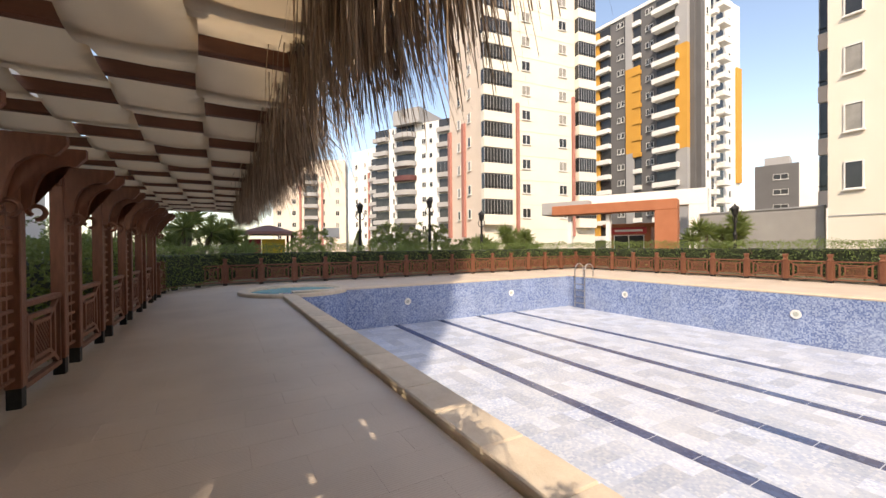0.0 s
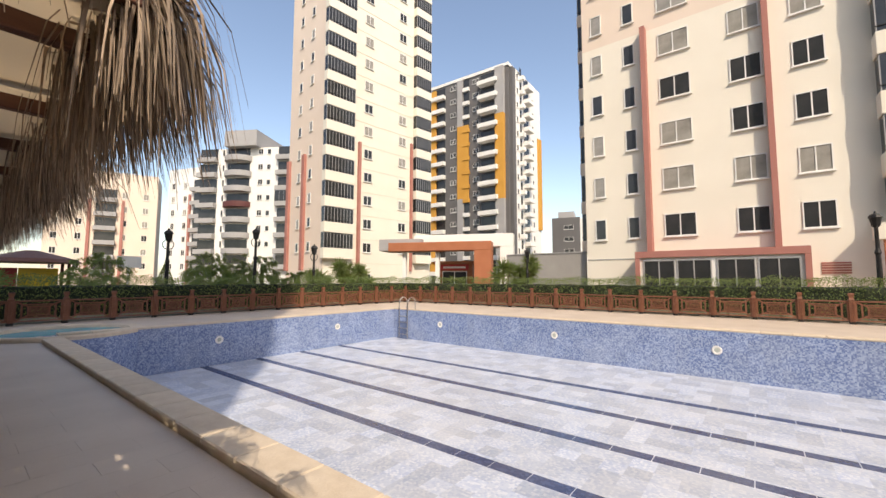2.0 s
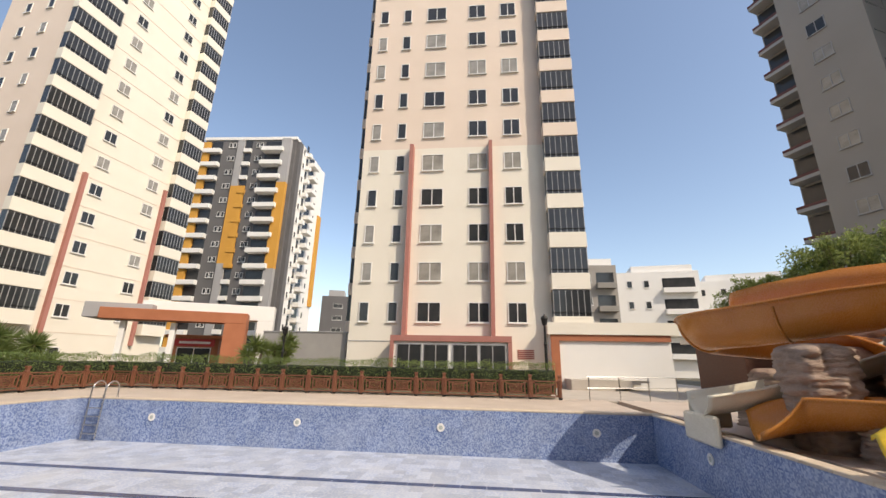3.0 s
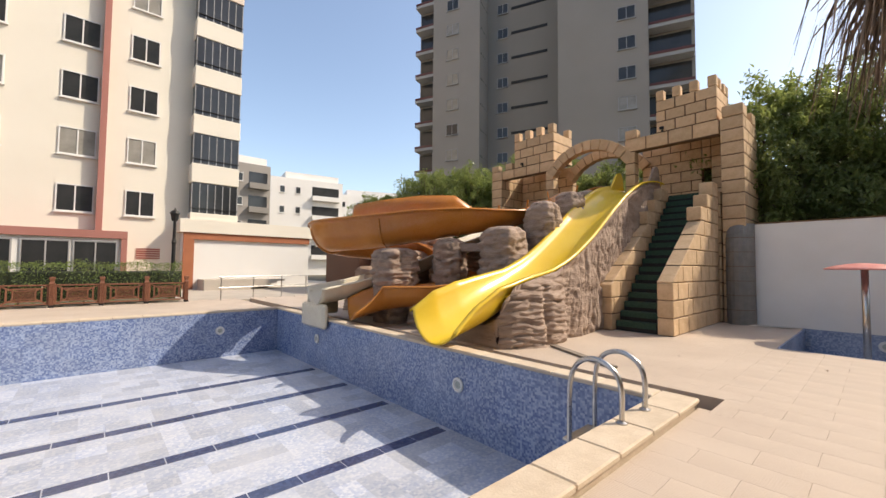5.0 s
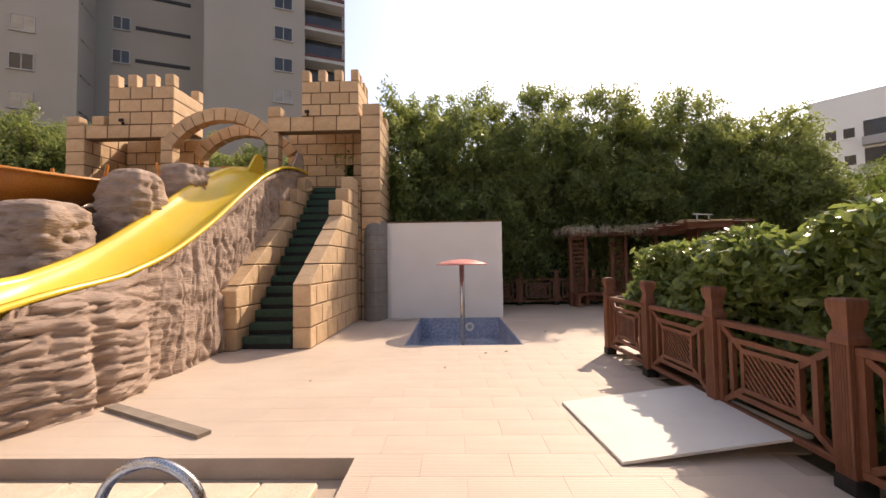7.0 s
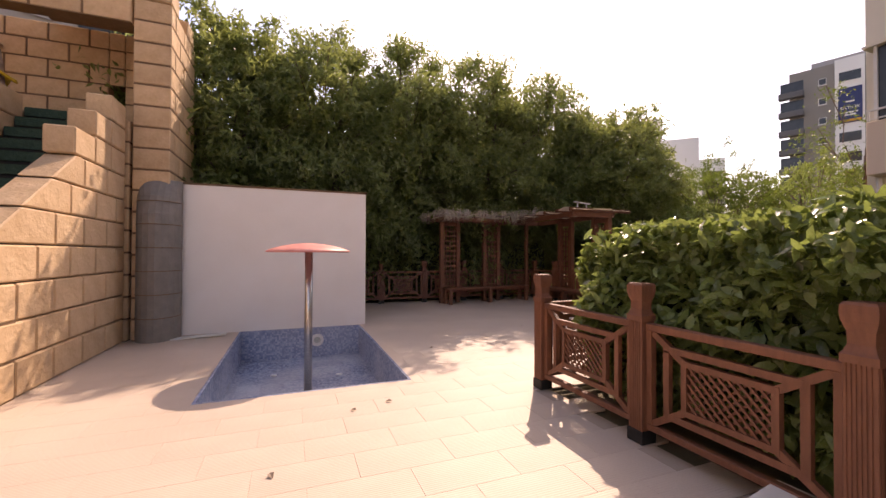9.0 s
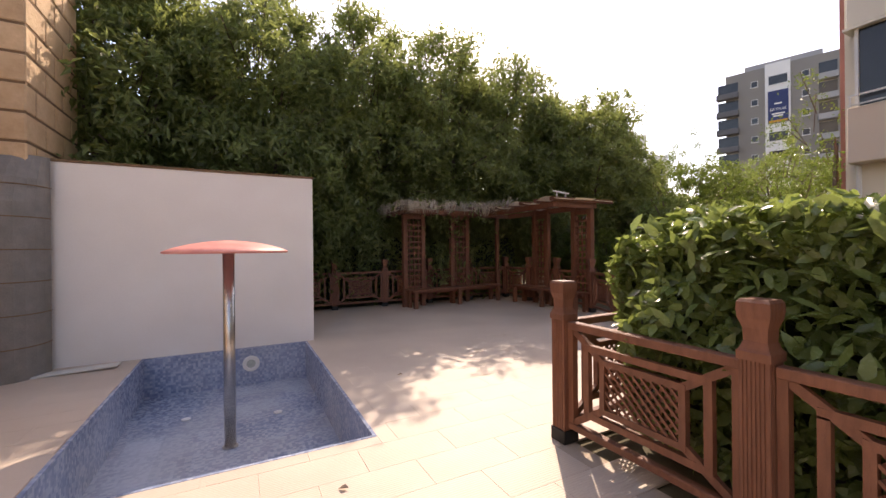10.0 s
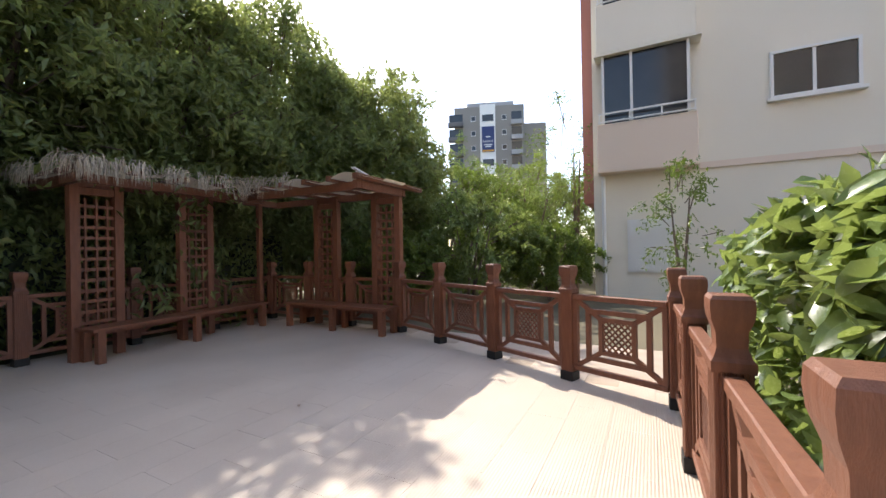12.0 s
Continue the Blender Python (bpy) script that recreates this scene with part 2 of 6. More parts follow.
def box(bm, x0, x1, y0, y1, z0, z1, bevel=0.0, m=None):
    vs = [bm.verts.new(v) for v in ((x0, y0, z0), (x1, y0, z0), (x1, y1, z0), (x0, y1, z0), (x0, y0, z1), (x1, y0, z1), (x1, y1, z1), (x0, y1, z1))]
    fs = [bm.faces.new([vs[i] for i in f]) for f in ((3, 2, 1, 0), (4, 5, 6, 7), (0, 1, 5, 4), (1, 2, 6, 5), (2, 3, 7, 6), (3, 0, 4, 7))]
    if bevel:
        es = {e for f in fs for e in f.edges}
        r = bmesh.ops.bevel(bm, geom=list(es), offset=bevel, segments=1, affect="EDGES")
        vs = list({v for f in r["faces"] for v in f.verts} | {v for v in vs if v.is_valid})
    if m is not None:
        bmesh.ops.transform(bm, matrix=m, verts=vs)
    return vs


def boxed(*a, **k):
    bm = bmesh.new()
    box(bm, *a, **k)
    return bm


def bar(bm, a, b, w, h, up=(0, 0, 1)):
    """A beam of cross-section w by h from a to b."""
    a, b = Vector(a), Vector(b)
    d = b - a
    n = d.length
    z = d.normalized()
    x = z.cross(Vector(up))
    if x.length < 1e-4:
        x = z.cross(Vector((1, 0, 0)))
    x.normalize()
    y = z.cross(x)
    m = Matrix((x, y, z)).transposed().to_4x4()
    m.translation = a
    box(bm, -w / 2, w / 2, -h / 2, h / 2, 0, n, m=m)
    return bm


def lathe(bm, prof, seg=20, at=(0, 0, 0)):
    rings = []
    for r, z in prof:
        rings.append([bm.verts.new((at[0] + r * math.cos(2 * math.pi * i / seg), at[1] + r * math.sin(2 * math.pi * i / seg), at[2] + z)) for i in range(seg)])
    for a, b in zip(rings, rings[1:]):
        for i in range(seg):
            bm.faces.new((a[i], a[(i + 1) % seg], b[(i + 1) % seg], b[i]))
    bm.faces.new(rings[-1])
    bm.faces.new(rings[0][::-1])
    return bm


def smooth_line(pts, n):
    """Catmull-Rom through the points, n steps a span."""
    p = [Vector(q) for q in pts]
    p = [p[0] * 2 - p[1]] + p + [p[-1] * 2 - p[-2]]
    out = []
    for i in range(1, len(p) - 2):
        for k in range(n):
            t = k / n
            out.append(0.5 * ((2 * p[i]) + (p[i + 1] - p[i - 1]) * t + (2 * p[i - 1] - 5 * p[i] + 4 * p[i + 1] - p[i + 2]) * t * t + (3 * p[i] - p[i - 1] - 3 * p[i + 1] + p[i + 2]) * t ** 3))
    out.append(p[-2].copy())
    return out


def pipe(bm, pts, r, seg=10):
    rings, last = [], None
    for i, q in enumerate(pts):
        d = (pts[min(i + 1, len(pts) - 1)] - pts[max(i - 1, 0)]).normalized()
        x = (last - d * last.dot(d)) if last is not None else d.orthogonal()
        x.normalize()
        last = x
        y = d.cross(x)
        rings.append([bm.verts.new(q + (x * math.cos(2 * math.pi * k / seg) + y * math.sin(2 * math.pi * k / seg)) * r) for k in range(seg)])
    for a, b in zip(rings, rings[1:]):
        for k in range(seg):
            bm.faces.new((a[k], a[(k + 1) % seg], b[(k + 1) % seg], b[k]))
    bm.faces.new(rings[0][::-1])
    bm.faces.new(rings[-1])
    return bm


def leaf_mesh(name, centres, normals, tips, length, width, fine=False):
    """Many folded leaves in one mesh: each has two halves either side of a midrib."""
    n = len(centres)
    tips = tips / np.linalg.norm(tips, axis=1)[:, None]
    side = np.cross(tips, normals)
    side /= np.linalg.norm(side, axis=1)[:, None] + 1e-9
    up = np.cross(side, tips)
    L, W = np.reshape(length, (-1, 1)), np.reshape(width, (-1, 1))
    p0 = centres - tips * L * 0.5
    p3 = centres + tips * L * 0.5 - up * L * 0.12
    a = centres - tips * L * 0.08 + side * W * 0.5 + up * W * 0.22
    b = centres - tips * L * 0.08 - side * W * 0.5 + up * W * 0.22
    if fine:
        m1 = centres - tips * L * 0.2
        m2 = centres + tips * L * 0.18 - up * L * 0.03
        rows_ = [p0, m1, m2, p3]
        for sg in (1, -1):
            rows_ += [centres - tips * L * 0.22 + sg * side * W * 0.46 + up * W * 0.16, centres + tips * L * 0.16 + sg * side * W * 0.40 + up * W * 0.12 - up * L * 0.03]
        v = np.stack(rows_, 1).reshape(-1, 3)
        k = np.arange(n) * 8
        f = []
        for o in (4, 6):
            q = [(0, 1, o), (1, o + 1, o), (1, 2, o + 1), (2, 3, o + 1)]
            for t in q:
                t = t if o == 6 else t[::-1]
                f.append(np.stack([k + t[0], k + t[1], k + t[2]], 1))
        me = bpy.data.meshes.new(name)
        me.from_pydata(v.tolist(), [], np.concatenate(f).tolist())
        me.polygons.foreach_set("use_smooth", [True] * len(me.polygons))
        return me
    v = np.stack([p0, a, p3, b], 1).reshape(-1, 3)
    k = np.arange(n) * 4
    f = np.stack([np.stack([k, k + 2, k + 1], 1), np.stack([k, k + 3, k + 2], 1)], 1).reshape(-1, 3)
    me = bpy.data.meshes.new(name)
    me.from_pydata(v.tolist(), [], f.tolist())
    return me


def unit(v):
    return v / (np.linalg.norm(v, axis=1)[:, None] + 1e-9)


# ---- pool and deck ----
POOL = (2.29, 13.5, -6.64, 11.8)            # inner faces
DEEP = -1.22
HOLES = [(1.95, 13.86, -6.9, 12.12), (1.84, 20.5, -7.42, -6.9), (-0.2, 1.97, -15.28, -11.57)]
TX, TY = 0.66, 0.33
GAP = 0.0009


def minus(r, h):
    """Rectangle r without rectangle h, in pieces."""
    x0, x1, y0, y1 = r
    a0, a1, b0, b1 = max(x0, h[0]), min(x1, h[1]), max(y0, h[2]), min(y1, h[3])
    if a0 >= a1 or b0 >= b1:
        return [r]
    out = [(x0, a0, y0, y1), (a1, x1, y0, y1), (a0, a1, y0, b0), (a0, a1, b1, y1)]
    return [q for q in out if q[1] - q[0] > 0.012 and q[3] - q[2] > 0.012]


ground = mesh_object("ground", boxed(-2500, 2500, -2500, 2500, -3.2, -3.0), GROUND)
tagged(ground, "dry soil and sparse grass reaching the horizon", "ground", kind="structure")


def yard(name, rects, z0, z1, mat, label, category):
    bm = bmesh.new()
    for r in rects:
        box(bm, *r, z0, z1)
    return tagged(mesh_object(name, bm, mat), label, category, kind="structure")


yard("ground_bed", [(-60, -1.5, -10.95, 60), (-60, 60, 16.6, 80), (19.0, 60, -5.0, 16.6), (-60, -6.7, -60, -10.95), (-6.7, 60, -60, -18.75), (-60, -60.1, 0, 1)], -2.9, -0.03, GROUND, "planted soil beds round the terrace", "ground")
yard("pavement", [(19.0, 60, -18.75, -5.0)], -2.9, -0.02, PAVING, "pale concrete paving beyond the pool", "pavement")
base_rects = [(-1.5, 19.0, -10.95, 16.6), (-6.7, 19.0, -18.75, -10.95)]
for h in HOLES:
    base_rects = [q for r in base_rects for q in minus(r, h)]
floor = yard("floor", base_rects, -2.9, -0.007, GROUT, "ribbed beige tiled pool deck", "floor")

tile_bm = boxed(-TX / 2 + GAP, TX / 2 - GAP, -TY / 2 + GAP, TY / 2 - GAP, -0.018, 0.0, bevel=0.001)
first_tile = mesh_object("tile", tile_bm, DECK, floor)
first_tile.matrix_basis = pose(-1.5 + 0.5 * TX, -11.95, 0)
v, f = [], []
y = -18.7
row = 0
while y < 16.55:
    x = -6.6 - (TX / 2 if row % 2 else 0)
    while x < 18.9:
        cx, cy = x + TX / 2, y + TY / 2
        inside = (cx > -1.5 and cy > -10.9) or (cy <= -10.9 and cx > -6.55 + max(0, (cy + 15.0) * 0.42))
        if inside:
            rects = [(x, x + TX, y, y + TY)]
            for h in HOLES:
                rects = [q for r in rects for q in minus(r, h)]
            whole = len(rects) == 1 and abs(rects[0][1] - rects[0][0] - TX) < 1e-6 and abs(rects[0][3] - rects[0][2] - TY) < 1e-6
            if whole and -1.4 < cx < 1.75 and -12.2 < cy < -1.2:
                again(first_tile, floor, pose(cx, cy, 0))
            else:
                for x0, x1, y0, y1 in rects:
                    k, g = len(v), GAP
                    x0, x1, y0, y1 = x0 + g, x1 - g, y0 + g, y1 - g
                    v += [(x0, y0, 0), (x1, y0, 0), (x1, y1, 0), (x0, y1, 0), (x0, y0, -0.018), (x1, y0, -0.018), (x1, y1, -0.018), (x0, y1, -0.018)]
                    f += [(k, k + 1, k + 2, k + 3), (k, k + 4, k + 5, k + 1), (k + 1, k + 5, k + 6, k + 2), (k + 2, k + 6, k + 7, k + 3), (k + 3, k + 7, k + 4, k)]
        x += TX
    y += TY
    row += 1
bpy.data.objects.remove(first_tile)
me = bpy.data.meshes.new("tiles")
me.from_pydata(v, [], f)
me.materials.append(DECK)
rest = new("tiles", me)
rest.parent = floor
tagged(rest, "ribbed beige porcelain deck tiles", kind="stuff")

# basin
x0, x1, y0, y1 = POOL
pool = thing("swimming_pool", (0, 0, 0), 0, "empty rectangular swimming pool lined with blue mosaic", "pool", kind="structure")
part("floor_lining", boxed(x0, x1, y0, y1, DEEP - 0.3, DEEP), FLOOR_MOSAIC, pool, "pale grey-blue mosaic pool bottom")
part("wall_lining", boxed(x0 - 0.25, x0, y0 - 0.25, y1 + 0.25, DEEP - 0.3, 0.045), WALL_MOSAIC, pool)
part("wall_lining", boxed(x1, x1 + 0.25, y0 - 0.25, y1 + 0.25, DEEP - 0.3, 0.045), WALL_MOSAIC, pool)
part("wall_lining", boxed(x0, x1, y0 - 0.25, y0, DEEP - 0.3, 0.045), WALL_MOSAIC, pool)
part("wall_lining", boxed(x0, x1, y1, y1 + 0.25, DEEP - 0.3, 0.045), WALL_MOSAIC, pool)
for lx in (5.55, 7.2, 8.8, 10.5):
    bm = bmesh.new()
    for k in range(31):
        ya = y0 + 0.1 + k * 0.592
        box(bm, lx - 0.11, lx + 0.11, ya, ya + 0.578, DEEP - 0.01, DEEP + 0.005)
    part("lane_line", bm, DARK_LINE, pool, "navy mosaic lane line")


def pool_light(at, turn):
    li = thing("pool_light", at, turn, "round white pool light fitting in the wall", "pool light", "pool lights")
    bm = lathe(bmesh.new(), [(0.105, 0), (0.12, 0.012), (0.115, 0.03), (0.085, 0.036), (0.08, 0.02), (0.0751, 0.02)], 24)
    bmesh.ops.transform(bm, matrix=Matrix.Rotation(radians(-90), 4, "X"), verts=bm.verts)
    part("rim", bm, FRAME, li, "white plastic rim")
    bm = lathe(bmesh.new(), [(0.074, 0.008), (0.06, 0.022), (0.03, 0.028), (0.002, 0.029)], 20)
    bmesh.ops.transform(bm, matrix=Matrix.Rotation(radians(-90), 4, "X"), verts=bm.verts)
    part("lens", bm, material("cloudy lens", (0.35, 0.38, 0.34), (0.5, 0.52, 0.46), 20, 0.15, 0.1), li, "cloudy glass lens")
    return li


lamp_a = pool_light((5.95, y1 - 0.001, -0.46), 180)
for p, tn in (((10.37, y1 - 0.001, -0.46), 180), ((5.26, y0 + 0.001, -0.46), 0), ((10.55, y0 + 0.001, -0.46), 0), ((x1 - 0.001, 9.06, -0.46), 90), ((x1 - 0.001, 4.09, -0.46), 90), ((x1 - 0.001, -0.45, -0.46), 90), ((x1 - 0.001, -5.02, -0.46), 90)):
    copy_thing(lamp_a, pose(*p, 0, 0, tn))

# coping: stone slabs laid end to end
coping = thing("pool_coping", (0, 0, 0), 0, "raised sand-coloured stone coping round the pool", "coping", kind="structure")


def slab_run(a, b, w, along):
    n = max(1, round((b - a) / 0.62))
    s = (b - a) / n
    bm = boxed(-w / 2, w / 2, -s / 2 + 0.003, s / 2 - 0.003, 0.046, 0.1, bevel=0.012)
    o = part("slab", bm, COPING, coping)
    return o, n, s


for cx, ya, yb in ((2.12, -6.9, 11.0), (13.68, -6.9, 12.12)):
    o, n, s = slab_run(ya, yb, 0.36, "y")
    o.matrix_basis = pose(cx, ya + s / 2, 0)
    for k in range(1, n):
        again(o, coping, pose(cx, ya + s * (k + 0.5), 0))
for cy, xa, xb in ((-6.76, 2.305, 13.495), (11.96, 2.305, 13.495)):
    o, n, s = slab_run(xa, xb, 0.28 if cy < 0 else 0.34, "x")
    o.matrix_basis = pose(xa + s / 2, cy, 0, 0, 0, 90)
    for k in range(1, n):
        again(o, coping, pose(xa + s * (k + 0.5), cy, 0, 0, 0, 90))
part("kerb_face", boxed(1.965, 2.04, -6.88, 12.1, -0.3, 0.0455), COPING, coping)
part("kerb_face", boxed(1.965, 13.8, -6.885, -6.885 + 0.06, -0.3, 0.044), COPING, coping)
part("kerb_face", boxed(13.76, 13.845, -6.88, 12.1, -0.3, 0.0455), COPING, coping)
part("kerb_face", boxed(2.04, 13.76, 12.06, 12.11, -0.3, 0.0455), COPING, coping)
channel = mesh_object("drain_channel", boxed(1.85, 20.4, -7.41, -6.905, -0.35, -0.16), GROUT)
tagged(channel, "open shallow overflow channel beside the pool", "drain", kind="structure")
bm = bmesh.new()
bar(bm, (4.7, -8.5, 0.02), (3.25, -7.8, 0.02), 0.12, 0.035)
tagged(mesh_object("wooden_plank", bm, material("weathered plank", (0.2, 0.16, 0.12), (0.3, 0.25, 0.2), 6, 0.8, 0.4)), "weathered loose plank lying on the deck", "plank")

# round children's basin
kid = thing("paddling_basin", (2.54, 12.75, 0), 0, "small round turquoise paddling basin with stone rim", "pool", kind="structure")
ring = bmesh.new()
seg = 56
prof = [(1.32, -0.5), (1.32, 0.03), (1.35, 0.09), (1.62, 0.1), (1.64, 0.07), (1.64, -0.5)]
rr = [[ring.verts.new((r * math.cos(2 * math.pi * i / seg), r * math.sin(2 * math.pi * i / seg), z)) for i in range(seg)] for r, z in prof]
for a, b in zip(rr, rr[1:] + rr[:1]):
    for i in range(seg):
        ring.faces.new((a[i], b[i], b[(i + 1) % seg], a[(i + 1) % seg]))
part("rim", ring, COPING, kid)
bm = lathe(bmesh.new(), [(1.318, -1.2), (1.318, 0.012)], 56)
part("basin", bm, KIDWATER, kid, "turquoise shallow basin bottom")
bm = bmesh.new()
lathe(bm, [(1.66, -1.4), (1.66, 0.0)], 56)
part("outer_wall", bm, WALL_MOSAIC, kid, "blue mosaic outer wall")


def hoop_pair(name, at, turn, drop, steps, label):
    """A pool ladder: two bent rails with treads, the rails' feet on the coping."""
    lad = thing(name, at, turn, label, "pool ladder")
    for sy in (-0.25, 0.25):
        pts = smooth_line([(0.42, sy, 0.1), (0.42, sy, 0.38), (0.36, sy, 0.53), (0.2, sy, 0.61), (0.03, sy, 0.56), (-0.06, sy, 0.4), (-0.08, sy, 0.1), (-0.08, sy, -drop * 0.6), (-0.08, sy, -drop)], 6)
        rail = part("rail", pipe(bmesh.new(), pts, 0.024, 12), STEEL, lad, smooth=True)
        bm = lathe(bmesh.new(), [(0.05, 0.1), (0.05, 0.112), (0.03, 0.122)], 16, (0.42, sy, 0))
        part("flange", bm, STEEL, rail)
    for k in range(steps):
        z = -0.2 - 0.26 * k
        part("tread", boxed(-0.16, -0.03, -0.25, 0.25, z - 0.03, z, bevel=0.006), STEEL, lad)
    return lad


hoop_pair("pool_ladder", (2.28, -5.85, 0), 180, 0.9, 3, "polished steel pool ladder fixed to the coping").matrix_basis = pose(2.6, -5.86, 0, 0, 0, 180)
hoop_pair("pool_ladder", (13.4, 10.85, 0), 0, 1.15, 4, "polished steel pool ladder near the pool corner").matrix_basis = pose(13.38, 11.0, 0)

# propped white sheet on the deck
sheet = bmesh.new()
box(sheet, -0.73, 0.73, -0.63, 0.63, -0.012, 0.012, bevel=0.003, m=pose(-0.82, -7.97, 0.085, 0, 5.5, 4))
tagged(mesh_object("white_board", sheet, PANEL), "white sheet board laid slanting on the deck", "board")


# ---- fences ----
def make_post():
    po = thing("fence_post", (0, 0, 0), 0, "red-brown wooden fence post with shaped cap", "fence post", "fence posts")
    s = 0.065
    edge = []
    for k in range(-3, 3):
        edge += [(k * 0.018 + 0.009 - 0.005, s - 0.0), (k * 0.018 + 0.009 - 0.003, s - 0.006), (k * 0.018 + 0.009 + 0.003, s - 0.006), (k * 0.018 + 0.009 + 0.005, s)]
    edge = [(-s + 0.004, s)] + edge + [(s - 0.004, s)]
    ring = []
    for q in range(4):
        c, d = math.cos(-q * math.pi / 2), math.sin(-q * math.pi / 2)
        ring += [(c * a - d * b, d * a + c * b) for a, b in edge]
    bm = bmesh.new()
    lo = [bm.verts.new((a, b, 0.09)) for a, b in ring]
    hi = [bm.verts.new((a, b, 0.935)) for a, b in ring]
    for i in range(len(ring)):
        j = (i + 1) % len(ring)
        bm.faces.new((lo[j], lo[i], hi[i], hi[j]))
    part("shaft", bm, WOOD, po)
    cap = bmesh.new()
    levels = [(0.93, 0.072), (0.97, 0.072), (0.985, 0.062), (1.02, 0.05), (1.08, 0.052), (1.13, 0.068), (1.17, 0.072), (1.205, 0.07), (1.22, 0.06)]
    rg = [[cap.verts.new((a * w, b * w, z)) for a, b in ((-1, -1), (1, -1), (1, 1), (-1, 1))] for z, w in levels]
    for p, q in zip(rg, rg[1:]):
        for i in range(4):
            cap.faces.new((p[i], p[(i + 1) % 4], q[(i + 1) % 4], q[i]))
    cap.faces.new(rg[-1])
    cap.faces.new(rg[0][::-1])
    part("cap", cap, WOOD, po)
    part("foot", boxed(-s - 0.008, s + 0.008, -s - 0.008, s + 0.008, 0, 0.1, bevel=0.004), FOOT, po, "black iron foot")
    return po


def make_panel(w):
    """A panel along x, from 0 to w, between posts."""
    pa = thing("lattice_fence", (0, 0, 0), 0, "red-brown wooden fence panel with nested frames and lattice", "fence", "lattice fences")
    t = 0.05
    a, b, lo, hi = 0.07, w - 0.07, 0.12, 0.92
    part("top_rail", boxed(a, b, -0.035, 0.035, hi - 0.055, hi, bevel=0.006), WOOD, pa)
    part("bottom_rail", boxed(a, b, -0.03, 0.03, lo, lo + 0.05, bevel=0.006), WOOD, pa)
    for x in (a, b - 0.045):
        part("stile", boxed(x, x + 0.045, -0.025, 0.025, lo + 0.05, hi - 0.055), WOOD, pa)
    g = 0.14
    bm = bmesh.new()
    box(bm, a + g, b - g, -0.02, 0.02, hi - 0.055 - 0.13, hi - 0.055 - 0.085)
    box(bm, a + g, b - g, -0.02, 0.02, lo + 0.05 + 0.085, lo + 0.05 + 0.13)
    box(bm, a + g, a + g + 0.045, -0.02, 0.02, lo + 0.17, hi - 0.175)
    box(bm, b - g - 0.045, b - g, -0.02, 0.02, lo + 0.17, hi - 0.175)
    part("middle_frame", bm, WOOD, pa)
    g2, zl, zh = 0.28, lo + 0.25, hi - 0.255
    bm = bmesh.new()
    box(bm, a + g2, b - g2, -0.022, 0.022, zh, zh + 0.04)
    box(bm, a + g2, b - g2, -0.022, 0.022, zl - 0.04, zl)
    box(bm, a + g2, a + g2 + 0.04, -0.022, 0.022, zl, zh)
    box(bm, b - g2 - 0.04, b - g2, -0.022, 0.022, zl, zh)
    part("inner_frame", bm, WOOD, pa)
    for xa, za, xb, zb in ((a + 0.04, hi - 0.06, a + g2 + 0.02, zh + 0.02), (b - 0.04, hi - 0.06, b - g2 - 0.02, zh + 0.02), (a + 0.04, lo + 0.055, a + g2 + 0.02, zl - 0.02), (b - 0.04, lo + 0.055, b - g2 - 0.02, zl - 0.02)):
        part("diagonal", bar(bmesh.new(), (xa, 0, za), (xb, 0, zb), 0.046, 0.034, (0, 1, 0)), WOOD, pa)
    bm = bmesh.new()
    xa, xb = a + g2 + 0.04, b - g2 - 0.04
    h = zh - zl
    k = -h
    while k < xb - xa:
        for sgn in (1, -1):
            p0, p1 = max(0, k), min(xb - xa, k + h)
            if p1 - p0 > 0.02:
                z0, z1 = p0 - k, p1 - k
                if sgn < 0:
                    z0, z1 = h - z0, h - z1
                bar(bm, (xa + p0, 0.008 * sgn, zl + z0), (xa + p1, 0.008 * sgn, zl + z1), 0.016, 0.010, (0, 1, 0))
        k += 0.062
    part("lattice", bm, WOOD, pa)
    return pa


post_one = make_post()
post_one.matrix_basis = pose(-1.455, -10.83, 0)
PANELS = {}


def fence(points, last_post=True, first_post=True, zs=1.0):
    """Posts at the points, panels between them."""
    for i, p in enumerate(points):
        if (i > 0 or first_post) and (i < len(points) - 1 or last_post):
            d = Vector(points[min(i + 1, len(points) - 1)]) - Vector(points[max(i - 1, 0)])
            copy_thing(post_one, pose(p[0], p[1], 0, 0, 0, math.degrees(math.atan2(d.y, d.x))) @ Matrix.Diagonal((1, 1, zs, 1)))
    for p, q in zip(points, points[1:]):
        d = Vector(q) - Vector(p)
        w = round(d.length, 2)
        m = pose(p[0], p[1], 0, 0, 0, math.degrees(math.atan2(d.y, d.x))) @ Matrix.Diagonal((1, 1, zs, 1))
        w = (w, zs)
        if w not in PANELS:
            PANELS[w] = make_panel(w[0])
            PANELS[w].matrix_basis = m
        else:
            copy_thing(PANELS[w], m @ Matrix.Diagonal((1, 1, 1 / zs, 1)))


def even(a, b, n):
    return [(a[0] + (b[0] - a[0]) * i / n, a[1] + (b[1] - a[1]) * i / n) for i in range(n + 1)]


# beside the walk, and the return towards the garden
fence([(-1.455, -10.83 + 1.29 * i) for i in range(6)], first_post=False)
fence([(-1.455 - 1.05 * i, -10.83 - 0.035 * i) for i in range(4)], first_post=False)
fence(even((-4.605, -10.935), (-5.01, -11.92), 1) + [(-5.45, -12.94), (-5.9, -13.98), (-6.36, -15.0)], first_post=False)
